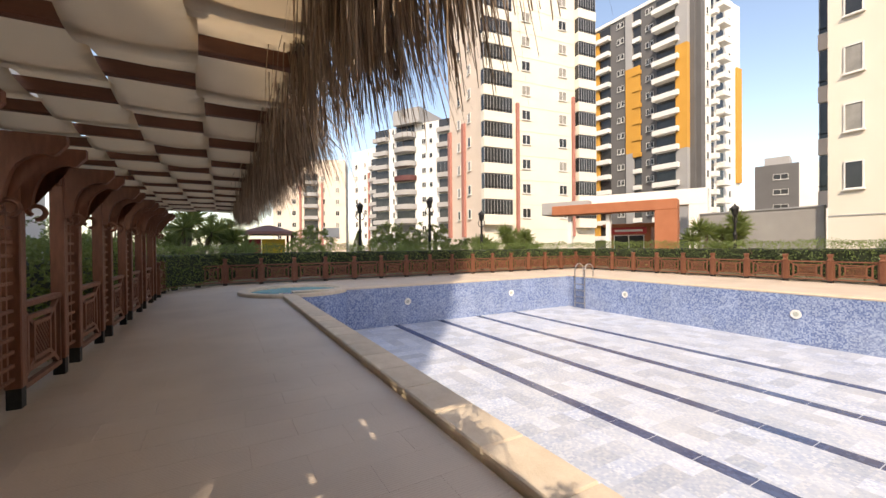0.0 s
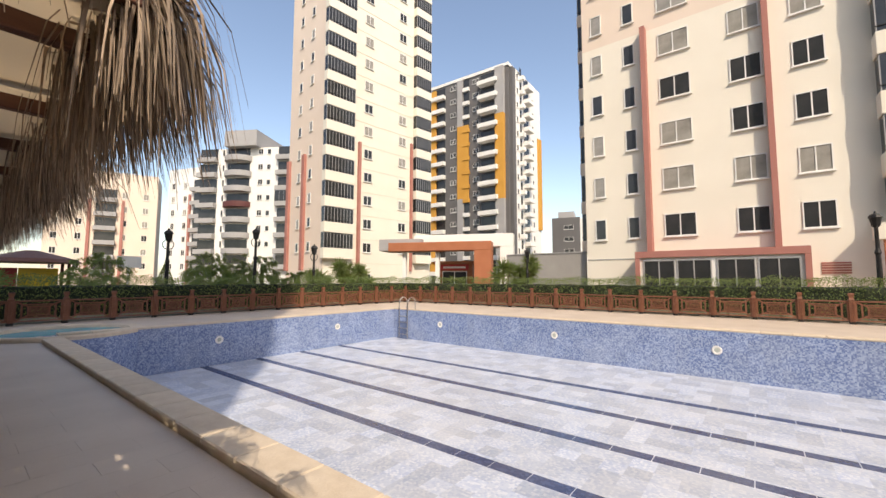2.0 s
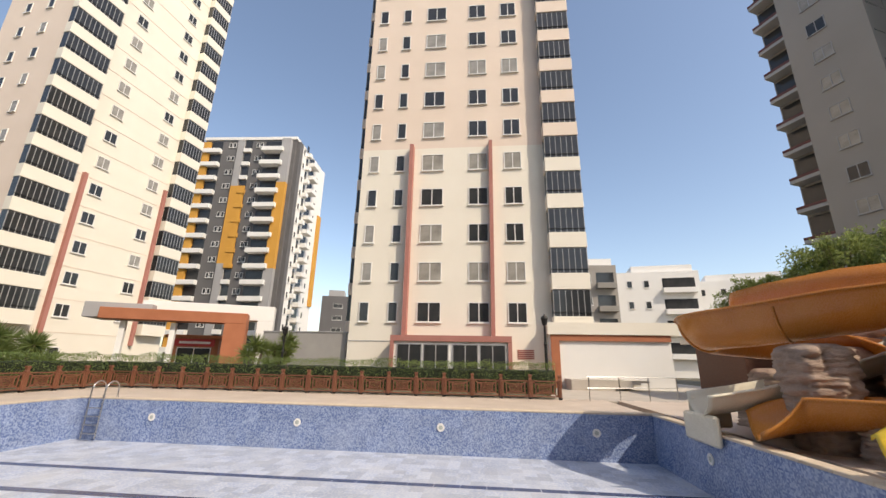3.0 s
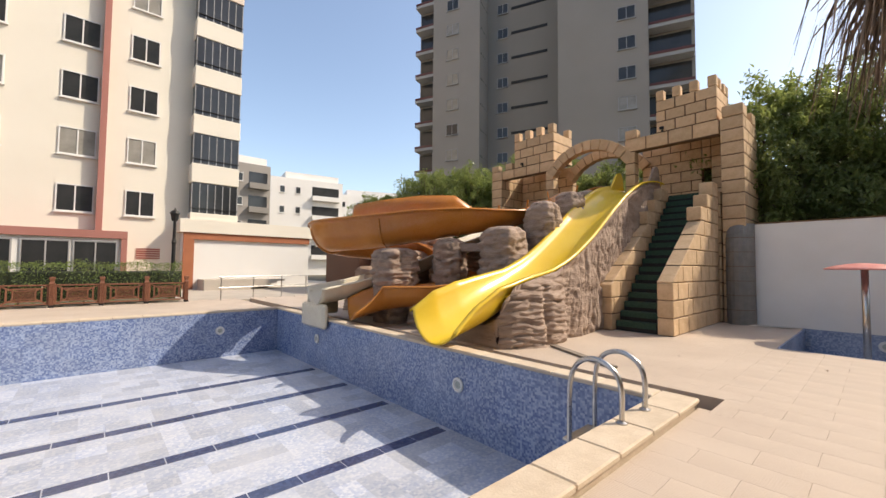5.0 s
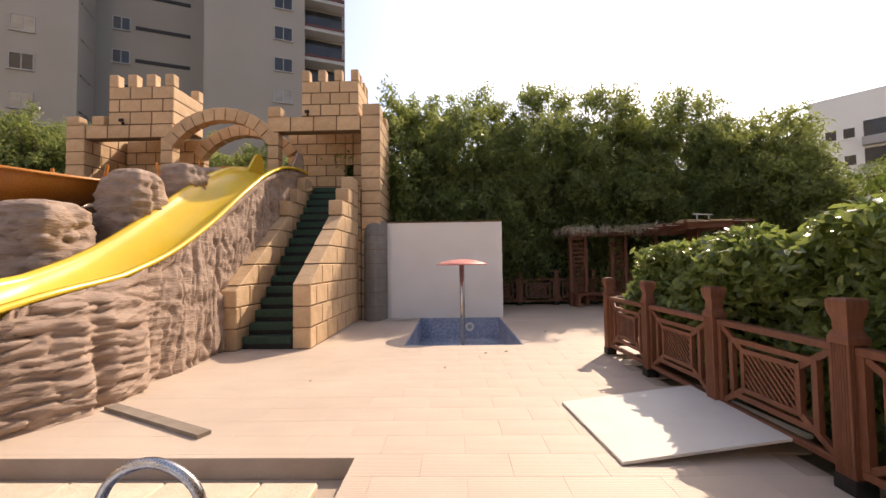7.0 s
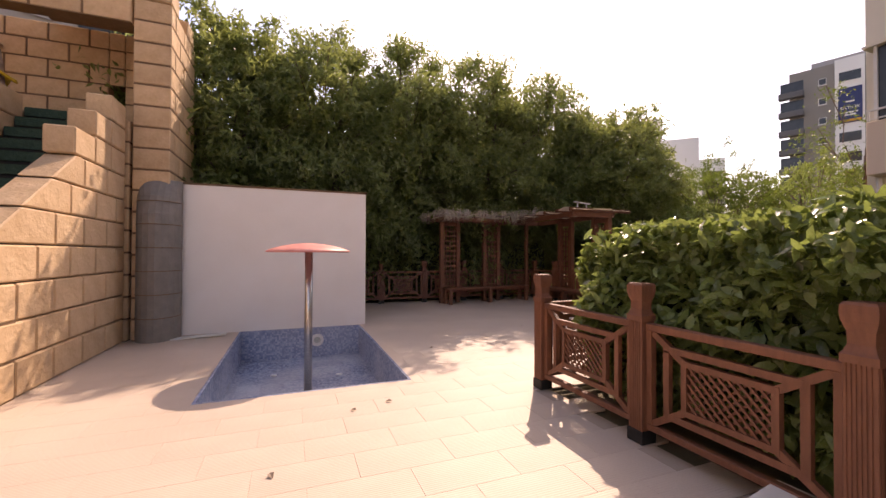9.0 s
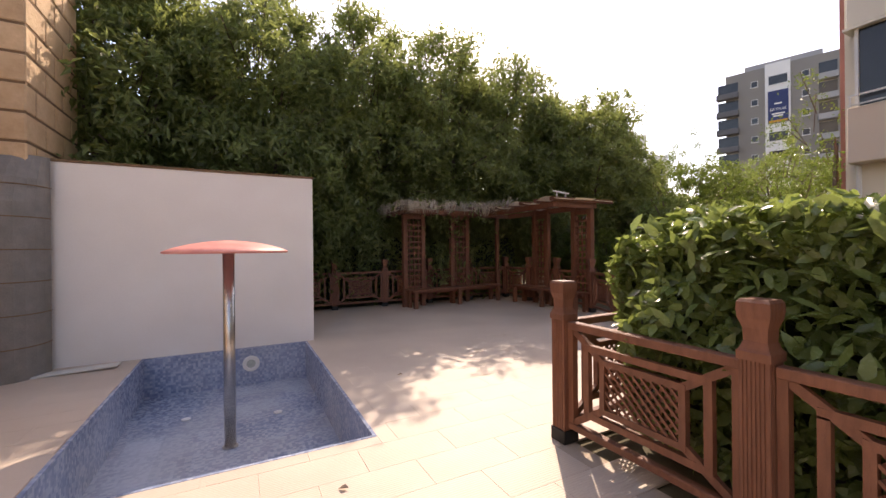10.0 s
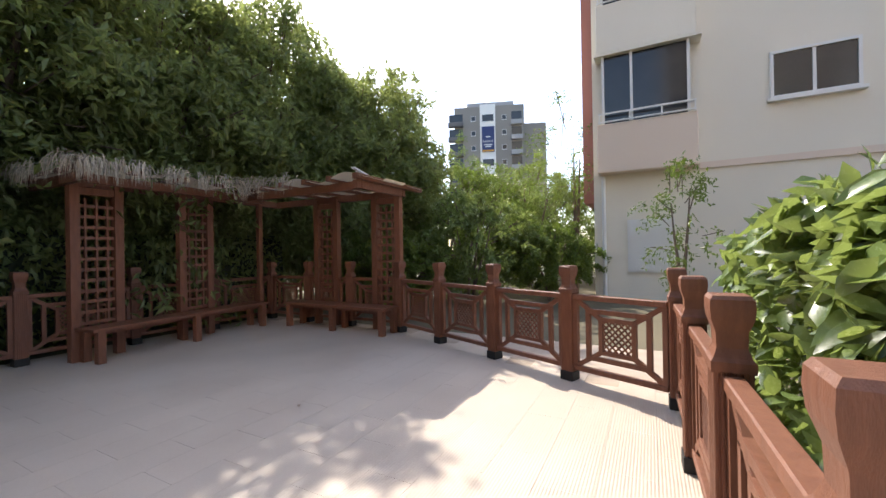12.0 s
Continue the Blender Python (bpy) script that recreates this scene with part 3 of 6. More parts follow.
# behind the seats
fence(even((-6.45, -18.4), (3.85, -18.4), 8))
fence(even((-6.45, -18.4), (-6.45, -15.1), 3), first_post=False)
# far side, with the rounded corner
arc = [(0.62 - 1.7 * math.cos(a), 14.55 + 1.7 * math.sin(a)) for a in (0.0, 0.52, 1.05, 1.57)]
fence([(-1.08, 13.4)] + arc + even((0.62, 16.25), (18.75, 16.1), 15)[1:], zs=0.82)
fence(even((18.75, 16.1), (18.75, -4.98), 17), first_post=False, zs=0.82)

# ---- pergola along the pool ----
PITCH = 1.63
FIRST = 2.37 - 4 * PITCH


def make_bay():
    """Two posts with a lattice between them, and a curved bracket arm over each."""
    b = thing("pergola_bay", (0, 0, 0), 0, "red-brown wooden pergola post pair with square lattice", "pergola", "pergola bays")
    for y in (0.0, 0.53):
        po = part("post", boxed(-0.06, 0.06, y - 0.06, y + 0.06, 0.2, 2.5, bevel=0.008), WOOD, b)
        part("foot", boxed(-0.05, 0.05, y - 0.05, y + 0.05, 0.0, 0.21), FOOT, po, "black iron foot")
    for z in np.arange(0.3, 2.31, 0.133):
        part("slat", boxed(-0.014, 0.014, 0.055, 0.475, z - 0.016, z + 0.016), WOOD, b)
    for y in (0.16, 0.265, 0.37):
        part("slat", boxed(-0.022, 0.004, y - 0.016, y + 0.016, 0.28, 2.33), WOOD, b)
    part("lintel", boxed(-0.05, 0.05, -0.1, 0.63, 2.34, 2.46, bevel=0.01), WOOD, b)
    for y in (0.0, 0.53):
        bm = bmesh.new()
        low = smooth_line([(0.06, 1.93, 0), (0.12, 1.98, 0), (0.14, 2.12, 0), (0.2, 2.3, 0), (0.32, 2.4, 0), (0.42, 2.4, 0), (0.47, 2.46, 0), (0.5, 2.5, 0)], 4)
        outline = [(-0.25, 2.46), (0.06, 2.46)] + [(q.x, q.y) for q in low]
        upper = [(0.5, 2.58), (-0.25, 2.58)]
        poly = outline + upper
        ring0 = [bm.verts.new((x, y - 0.035, z)) for x, z in poly]
        ring1 = [bm.verts.new((x, y + 0.035, z)) for x, z in poly]
        bm.faces.new(ring0)
        bm.faces.new(ring1[::-1])
        for i in range(len(poly)):
            j = (i + 1) % len(poly)
            bm.faces.new((ring0[j], ring0[i], ring1[i], ring1[j]))
        bmesh.ops.triangulate(bm, faces=[fc for fc in bm.faces if len(fc.verts) > 4])
        arm = part("bracket", bm, WOOD, b)
        sc = [Vector((0.14 + 0.07 * math.cos(a) * (1 - a / 9), y, 1.93 + 0.07 * math.sin(a) * (1 - a / 9))) for a in np.linspace(-1.5, 4.2, 14)]
        part("scroll", pipe(bmesh.new(), sc, 0.022, 8), WOOD, arm)
    return b


bay = make_bay()
LOW = Matrix.Diagonal((1, 1, 0.947, 1))      # the bays stop under the roof beams
bay.matrix_basis = pose(-1.08, FIRST, 0) @ LOW
for k in range(1, 11):
    copy_thing(bay, pose(-1.08, FIRST + PITCH * k, 0) @ LOW)
low_panel = make_panel(1.14)
low_panel.matrix_basis = pose(-1.08, FIRST + 0.51, 0, 0, 0, 90)
for k in range(1, 10):
    copy_thing(low_panel, pose(-1.08, FIRST + 0.51 + PITCH * k, 0, 0, 0, 90))
fence([(-1.455, -10.83 + 1.29 * 5), (-1.1, FIRST)], first_post=False, last_post=False)

canopy = thing("pergola_canopy", (0, 0, 0), 0, "pergola roof of cream canvas strips woven round brown beams", "canopy")
Y0, Y1 = -4.72, 13.2
ROOF = 2.45
EDGE, STRIP, END_EDGE, NARROW = 0.90, 0.507, 0.39, 0.45      # towards the end the roof lacks its outer strip
BEAM = 0.57
nb = int((Y1 - Y0) / BEAM)
for k in range(nb + 1):
    yk = Y0 + 0.06 + k * BEAM
    part("beam", boxed(-1.2, (EDGE if yk > NARROW else END_EDGE) + 0.03, yk - 0.036, yk + 0.036, ROOF, ROOF + 0.09, bevel=0.006), WOOD_DARK, canopy)
for xs, ya in ((-1.14, Y0), (EDGE - 0.04, NARROW)):
    part("edge_beam", boxed(xs, xs + 0.05, ya, Y1, ROOF + 0.092, ROOF + 0.135), WOOD_DARK, canopy)
for s in range(4):
    xa, xb = EDGE - STRIP * s + 0.016, EDGE - STRIP * (s + 1) - 0.016
    bm = bmesh.new()
    rows = []
    for i in range(nb * 10 + 1):
        u = i / 10
        yk = Y0 + 0.06 + u * BEAM
        if s == 0 and yk < NARROW:
            continue
        # the cloth lies flat under or over a beam and crosses between two
        c = math.cos(math.pi * (u + s))
        wave = 0.053 * math.copysign(abs(c) ** 0.8, c)
        edge_wear = 0.012 * noise.noise(Vector((yk * 2.3, s * 5.0, 1.0)))
        r = []
        for j in range(5):
            x = xa + (xb - xa) * j / 4 + edge_wear * (1 if j in (0, 4) else 0)
            sag = -0.012 * math.sin(math.pi * j / 4) + 0.006 * noise.noise(Vector((x * 3, yk * 2, s)))
            r.append(bm.verts.new((x, yk, ROOF + 0.045 + wave + sag)))
        rows.append(r)
    for a, b in zip(rows, rows[1:]):
        for j in range(4):
            bm.faces.new((a[j], a[j + 1], b[j + 1], b[j]))
    bmesh.ops.solidify(bm, geom=bm.faces[:], thickness=0.006)
    part("canvas_strip", bm, CANVAS, canopy, "cream canvas strip", smooth=True)


def thatch(name, starts, outward, length, parent, label, seed, mat=THATCH):
    """Hanging dry palm blades: thin tapered strips that arch outwards and droop."""
    rng = np.random.default_rng(seed)
    n = len(starts)
    st = np.asarray(starts, float)
    ow = np.asarray(outward, float) + np.clip(rng.normal(0, 0.36, (n, 3)), -0.8, 0.8) * (1, 1, 0.4)
    ln = length * rng.uniform(0.45, 1.15, n)
    w = rng.uniform(0.003, 0.0095, n) * (1 + length)
    vs, fs = [], []
    side = np.cross(ow, (0, 0, 1.0))
    side = unit(side) + rng.normal(0, 0.4, (n, 3))
    side = unit(side)
    for k, tt in enumerate((0.0, 0.35, 0.7, 1.0)):
        c = st + ow * (ln * (tt * 0.62 - 0.22 * tt * tt))[:, None]
        c[:, 2] += ln * (0.18 * tt - 0.95 * tt * tt)
        hw = (w * (1.0 - 0.85 * tt))[:, None]
        vs.append(np.stack([c - side * hw, c + side * hw], 1))
    V = np.stack(vs, 1).reshape(-1, 3)
    k = np.arange(n) * 8
    for s in range(3):
        a = k + 2 * s
        fs.append(np.stack([a, a + 1, a + 3, a + 2], 1))
    me = bpy.data.meshes.new(name)
    me.from_pydata(V.tolist(), [], np.concatenate(fs).tolist())
    me.materials.append(mat)
    ob = new(name, me)
    ob.parent = parent
    return tagged(ob, label, kind="stuff")


rng = np.random.default_rng(5)


def frond_starts(n, pa, pb, clumps, spread):
    """Blades gathered in fronds along the line from pa to pb."""
    pa, pb = np.array(pa, float), np.array(pb, float)
    at = np.sort(rng.uniform(0, 1, clumps))
    c = rng.integers(0, clumps, n)
    p = pa + (pb - pa) * at[c][:, None]
    lean = rng.normal(0, 0.35, (clumps, 3)) * (1, 1, 0)
    return p + rng.normal(0, spread, (n, 3)), lean[c]


FRINGE = "dry palm leaf fringe hanging from the edge"
# thick fringe along the pool side, thinner towards the end, a full frond at the corner
st, lean = frond_starts(8200, (EDGE + 0.02, NARROW + 0.15, ROOF + 0.16), (EDGE + 0.02, Y1, ROOF + 0.16), 58, 0.06)
thatch("thatch_fringe", st, np.array((0.85, 0.0, 0.3)) + lean, 0.8, canopy, FRINGE, 11)
st, lean = frond_starts(5200, (EDGE + 0.02, NARROW + 0.05, ROOF + 0.14), (EDGE + 0.02, Y1, ROOF + 0.14), 90, 0.05)
thatch("thatch_fringe", st, np.array((0.35, 0.0, 0.1)) + lean * 0.5, 0.72, canopy, FRINGE, 14)
st, lean = frond_starts(520, (END_EDGE + 0.03, Y0 + 1.0, ROOF + 0.14), (END_EDGE + 0.03, NARROW, ROOF + 0.14), 15, 0.04)
thatch("thatch_fringe", st, np.array((0.5, 0.0, 0.2)) + lean * 0.6, 0.62, canopy, "thin dry palm fringe hanging from the edge", 10)
st, lean = frond_starts(420, (END_EDGE + 0.05, Y0 + 0.05, ROOF + 0.15), (END_EDGE + 0.16, Y0 + 0.7, ROOF + 0.15), 6, 0.05)
thatch("thatch_fringe", st, np.array((0.75, -0.12, 0.25)) + lean * 0.5, 0.6, canopy, "dry palm leaf frond hanging from the corner", 15)
st, lean = frond_starts(240, (END_EDGE - 0.02, Y0 - 0.01, ROOF + 0.11), (END_EDGE + 0.12, Y0 - 0.01, ROOF + 0.13), 5, 0.035)
thatch("thatch_fringe", st, np.array((0.3, -0.2, 0.1)) + lean * 0.6, 0.52, canopy, "dry palm leaf frond hanging from the corner", 16)
st, lean = frond_starts(85, (-1.6, Y0 + 0.02, ROOF + 0.08), (END_EDGE, Y0 + 0.02, ROOF + 0.08), 15, 0.03)
thatch("thatch_fringe", st, np.array((0.0, -0.1, 0.0)) + lean * 0.5, 0.32, canopy, "few dry palm blades hanging from the end", 12)


# ---- moulded castle ----
castle = thing("play_castle", (0, 0, 0), 0, "sand-coloured moulded block castle with two towers and an arch", "castle")
BLOCKS = {}


def block(parent, x0, x1, y0, y1, z0, z1, mat=STONE):
    """One moulded block, on a mesh shared by its size."""
    key = (round(x1 - x0, 2), round(y1 - y0, 2), round(z1 - z0, 2), mat.name)
    c = pose((x0 + x1) / 2, (y0 + y1) / 2, (z0 + z1) / 2)
    if key in BLOCKS:
        return again(BLOCKS[key], parent, c)
    dx, dy, dz = (k / 2 for k in key[:3])
    bm = boxed(-dx + 0.008, dx - 0.008, -dy + 0.008, dy - 0.008, -dz + 0.008, dz - 0.008, bevel=0.018)
    o = part("block", bm, mat, parent)
    o.matrix_basis = c
    BLOCKS[key] = o
    return o


def masonry(name, x0, x1, y0, y1, z0, z1, bw=0.55, bh=0.36, mat=STONE, core=True, label=""):
    """A wall of moulded blocks round a joint-coloured core."""
    g = 0.018
    w = part(name, boxed(x0 + g, x1 - g, y0 + g, y1 - g, z0, z1 - g), MORTAR, castle, label or "block wall")
    nz = max(1, round((z1 - z0) / bh))
    hz = (z1 - z0) / nz
    alongx = (x1 - x0) >= (y1 - y0)
    a0, a1 = (x0, x1) if alongx else (y0, y1)
    n = max(1, round((a1 - a0) / bw))
    s = (a1 - a0) / n
    for r in range(nz):
        cuts = [a0 + s * k for k in range(n + 1)]
        if r % 2 and n > 1:
            cuts = [a0] + [a0 + s * (k + 0.5) for k in range(n)] + [a1]
        for p, q in zip(cuts, cuts[1:]):
            if alongx:
                block(w, p, q, y0, y1, z0 + r * hz, z0 + (r + 1) * hz, mat)
            else:
                block(w, x0, x1, p, q, z0 + r * hz, z0 + (r + 1) * hz, mat)
    return w


def merlons(x0, x1, y0, y1, z0, h, n, alongx=True):
    span = (x1 - x0) if alongx else (y1 - y0)
    s = span / (2 * n - 1)
    for k in range(n):
        a = (x0 if alongx else y0) + 2 * k * s
        if alongx:
            block(castle, a, a + s, y0, y1, z0, z0 + h)
        else:
            block(castle, x0, x1, a, a + s, z0, z0 + h)


PLAT = 3.6
# right tower
masonry("side_wall", 3.0, 3.54, -16.7, -15.0, 0.0, 5.62)
masonry("front_column", 5.82, 6.14, -15.32, -15.0, 0.0, 5.2, 0.32, 0.36)
masonry("lintel", 3.56, 6.14, -15.32, -15.0, 5.2, 5.62, 0.62, 0.42)
masonry("back_wall", 3.56, 4.1, -16.7, -16.4, PLAT, 5.62, 0.55, 0.36)
masonry("back_wall", 4.35, 6.14, -16.7, -16.4, PLAT, 5.62, 0.55, 0.36)
masonry("back_wall", 4.1, 4.35, -16.7, -16.4, PLAT, 4.1, 0.3, 0.36)
masonry("back_wall", 4.1, 4.35, -16.7, -16.4, 4.6, 5.62, 0.3, 0.36)
masonry("turret", 3.6, 5.2, -16.4, -15.05, 5.64, 6.62, 0.6, 0.33)
merlons(3.6, 5.2, -15.3, -15.05, 6.62, 0.33, 4)
merlons(3.6, 5.2, -16.4, -16.15, 6.62, 0.33, 4)
merlons(3.6, 3.85, -16.1, -15.4, 6.62, 0.33, 2, False)
block(castle, 3.0, 3.5, -15.5, -15.0, 5.62, 5.95)
block(castle, 3.0, 3.5, -16.6, -16.1, 5.62, 5.95)
block(castle, 5.76, 6.14, -15.32, -15.0, 5.62, 5.92)
masonry("front_infill", 3.56, 3.94, -15.32, -15.0, 0.0, 3.6, 0.4, 0.36)
# left tower
masonry("side_wall", 11.3, 11.85, -16.7, -15.0, 0.0, 5.5)
masonry("front_column", 8.8, 9.15, -15.35, -15.0, 0.0, 5.12, 0.35, 0.36)
masonry("lintel", 8.8, 11.28, -15.32, -15.0, 5.12, 5.5, 0.62, 0.38)
masonry("back_wall", 8.8, 11.28, -16.7, -16.4, PLAT, 5.5, 0.6, 0.36)
masonry("turret", 8.82, 10.68, -16.4, -15.05, 5.52, 6.6, 0.6, 0.36)
merlons(8.82, 10.68, -15.3, -15.05, 6.6, 0.36, 4)
merlons(8.82, 10.68, -16.4, -16.15, 6.6, 0.36, 4)
merlons(10.75, 11.85, -15.3, -15.0, 5.5, 0.28, 2)
part("platform", boxed(5.36, 11.3, -15.18, -13.9, PLAT - 0.2, PLAT), MORTAR, castle, "brown platform floor")
part("platform", boxed(3.54, 11.3, -16.4, -15.2, PLAT - 0.2, PLAT), MORTAR, castle, "brown platform floor")
masonry("base_wall", 5.25, 11.3, -14.2, -13.9, 0.0, PLAT - 0.2, 0.7, 0.4)


def arch(y0, y1, xl, xr, zs, rise, thick):
    """A ring of wedge stones between two springings."""
    span = (xr - xl) / 2
    cx = (xl + xr) / 2
    R = (span * span + rise * rise) / (2 * rise)
    cz = zs + rise - R
    half = math.asin(min(1, span / R))
    n = 11
    a = part("arch", boxed(cx - 0.05, cx + 0.05, y0 + 0.02, y1 - 0.02, zs + rise + 0.03, zs + rise + thick - 0.03), MORTAR, castle)
    for k in range(n):
        t0, t1 = -half + 2 * half * k / n + 0.006, -half + 2 * half * (k + 1) / n - 0.006
        bm = bmesh.new()
        q = [(cx + r * math.sin(t), cz + r * math.cos(t)) for r, t in ((R, t0), (R + thick, t0), (R + thick, t1), (R, t1))]
        f0 = [bm.verts.new((x, y0, z)) for x, z in q]
        f1 = [bm.verts.new((x, y1, z)) for x, z in q]
        bm.faces.new(f0)
        bm.faces.new(f1[::-1])
        for i in range(4):
            j = (i + 1) % 4
            bm.faces.new((f0[j], f0[i], f1[i], f1[j]))
        bmesh.ops.bevel(bm, geom=bm.edges[:], offset=0.014, segments=1, affect="EDGES")
        part("block", bm, STONE, a)


arch(-15.3, -15.0, 6.14, 8.8, 4.85, 0.72, 0.36)
arch(-16.6, -16.3, 6.14, 8.8, 4.85, 0.72, 0.36)
# stairs and their parapets
for k in range(17):
    z = 0.2118 * (k + 1)
    # solid black step: the shaded gap under each tread is in its colour
    st = part("step", boxed(3.95, 4.85, -15.2, -11.4 - 0.222 * k, z - 0.2118, z), FOOT, castle, "stair step coloured black as the shade between treads")
    part("tread_mat", boxed(3.97, 4.83, -11.4 - 0.222 * k - 0.235, -11.375 - 0.222 * k, z - 0.115, z + 0.012), GREENMAT, st, "dark green rubber step mat")


def parapet(x0, x1, y_front, zf, slope, y_end, zcap):
    """Courses of blocks under a sloping top."""
    w = part("parapet", boxed(x0 + 0.02, x1 - 0.02, y_front - 1.0, y_front - 0.03, 0, zf - 0.2), MORTAR, castle, "stair parapet of moulded blocks")
    bh = 0.38
    z = 0.0
    row = 0
    while z < zcap - 0.05:
        y_start = y_front - max(0.0, (z + bh - zf) / slope)
        y = y_end
        s = 0.66
        off = s / 2 if row % 2 else 0
        edges = [y_end] + [e for e in np.arange(y_end + off, y_start - 0.12, s) if e > y_end + 0.1] + [y_start]
        for a, b in zip(edges, edges[1:]):
            last = b == edges[-1]
            if last and z + bh > zf:
                bm = bmesh.new()
                run = bh / slope
                g = 0.008
                pts = [(a + g, z + g), (b + (run if z >= zf else max(0, (z + bh - zf) / slope)) - g, z + g), (b - g, z + bh - g), (a + g, z + bh - g)]
                if z < zf:
                    pts = [(a + g, z + g), (y_front - g, z + g), (y_front - g, zf), (b - g, z + bh - g), (a + g, z + bh - g)]
                f0 = [bm.verts.new((x0 + g, p, q)) for p, q in pts]
                f1 = [bm.verts.new((x1 - g, p, q)) for p, q in pts]
                bm.faces.new(f0)
                bm.faces.new(f1[::-1])
                for i in range(len(pts)):
                    j = (i + 1) % len(pts)
                    bm.faces.new((f0[j], f0[i], f1[i], f1[j]))
                bmesh.ops.recalc_face_normals(bm, faces=bm.faces[:])
                bmesh.ops.bevel(bm, geom=bm.edges[:], offset=0.014, segments=1, affect="EDGES")
                part("block", bm, STONE, w)
            else:
                block(w, x0, x1, a, b, z, z + bh)
        z += bh
        row += 1


parapet(3.6, 3.94, -11.35, 1.15, 0.72, -14.98, 2.66)
parapet(4.86, 5.34, -11.2, 1.05, 0.72, -14.98, 2.66)
for x0, x1 in ((3.6, 3.94), (4.86, 5.22)):
    for ya, yb, zt in ((-13.95, -13.4, 3.02), (-14.45, -13.95, 3.4), (-14.98, -14.45, 3.8)):
        z = 2.66
        while z < zt - 0.05:
            block(castle, x0, x1, ya, yb, z, min(z + 0.38, zt))
            z += 0.38
# grey half buttress where the castle meets the plaster wall
bm = bmesh.new()
rings = []
for k in range(10):
    z = 2.66 * k / 9
    rings.append([(3.18 + 0.32 * math.cos(a), -15.2 + (0.48 if z < 2.0 else 0.48 * math.cos((z - 2.0) / 0.66 * 1.2)) * math.sin(a), z) for a in np.linspace(0, math.pi, 12)])
rv = [[bm.verts.new(p) for p in r] for r in rings]
for a, b in zip(rv, rv[1:]):
    for i in range(11):
        bm.faces.new((a[i + 1], a[i], b[i], b[i + 1]))
bm.faces.new(rv[-1][::-1])
part("buttress", bm, GREYSTONE, castle, "dark grey rounded buttress")
for k in range(1, 7):
    z = 0.38 * k
    dep = 0.485 if z < 2.0 else 0.485 * math.cos((z - 2.0) / 0.66 * 1.2)
    seam = [Vector((3.18 + 0.323 * math.cos(a), -15.2 + dep * math.sin(a), z)) for a in np.linspace(0, math.pi, 10)]
    part("joint", pipe(bmesh.new(), seam, 0.007, 5), MORTAR, castle)
for p in ((5.0, -14.96, 5.62), (10.2, -14.96, 5.5)):
    fl = thing("floodlight", p, 0, "small black floodlight fixed on the castle wall", "floodlight", "castle floodlights")
    part("housing", boxed(-0.06, 0.06, 0.0, 0.06, 0.06, 0.14, bevel=0.01), IRON, fl)
    part("bracket", boxed(-0.015, 0.015, -0.06, 0.01, 0.0, 0.07), IRON, fl)


# ---- moulded rocks ----
def rock(cx, cy, rx, ry, h, seed, taper=0.12, z0=0.0, lean=(0, 0)):
    """A moulded rock: a lumpy column with strata and grooves and a domed top."""
    bm = bmesh.new()
    nu, nv = 64, 72
    rings = []
    for j in range(nv + 1):
        t = j / nv
        z = z0 + (h - z0) * min(1.0, t / 0.86) if t < 0.86 else h
        shrink = 1.0 - taper * t if t < 0.72 else (1 - taper * t) * math.sqrt(max(0.0, 1 - ((t - 0.72) / 0.28) ** 2.2))
        if t >= 0.72:
            z = z0 + (h - z0) * (0.80 + 0.2 * math.sin((t - 0.72) / 0.28 * math.pi / 2))
        else:
            z = z0 + (h - z0) * 0.80 * t / 0.72
        r = []
        for i in range(nu):
            a = 2 * math.pi * i / nu
            c, s = math.cos(a), math.sin(a)
            sq = (abs(c) ** 3 + abs(s) ** 3) ** (-1 / 3)
            p = Vector((c * 1.6, s * 1.6, z * 0.9)) + Vector((seed * 7.3, seed * 3.1, 0))
            lump = 0.16 * noise.noise(p) + 0.09 * noise.noise(p * 2.7)
            strata = 0.10 * (0.5 - abs(noise.noise(Vector((c * 0.8 + seed, s * 0.8, z * 5.0 + 0.5 * c))))) - 0.10 * (1 - abs(math.sin(z * 13 + 2.5 * noise.noise(Vector((c * 1.5 + seed, s * 1.5, z * 1.2)))))) ** 3 + 0.08 * noise.noise(Vector((c * 1.6 + seed, s * 1.6, z * 17.0)))
            strata -= 0.09 * max(0.0, 1 - abs(noise.noise(Vector((c * 0.9 + seed * 3, s * 0.9, z * 4.5)))) * 11) + 0.05 * max(0.0, 1 - abs(noise.noise(Vector((c * 1.7 + seed * 5, s * 1.7, z * 8.0)))) * 9)
            groove = -0.35 * max(0.0, noise.noise(Vector((a * 2.6 + seed, z * 0.6, seed))) - 0.22)
            k = max(0.02, shrink) * (sq * 0.92) * (1 + lump + strata * (1 if t < 0.97 else 0) + groove)
            r.append(bm.verts.new((cx + rx * c * k + lean[0] * t, cy + ry * s * k + lean[1] * t, z)))
        rings.append(r)
    for a, b in zip(rings, rings[1:]):
        for i in range(nu):
            bm.faces.new((a[i], a[(i + 1) % nu], b[(i + 1) % nu], b[i]))
    bm.faces.new(rings[-1])
    return bm


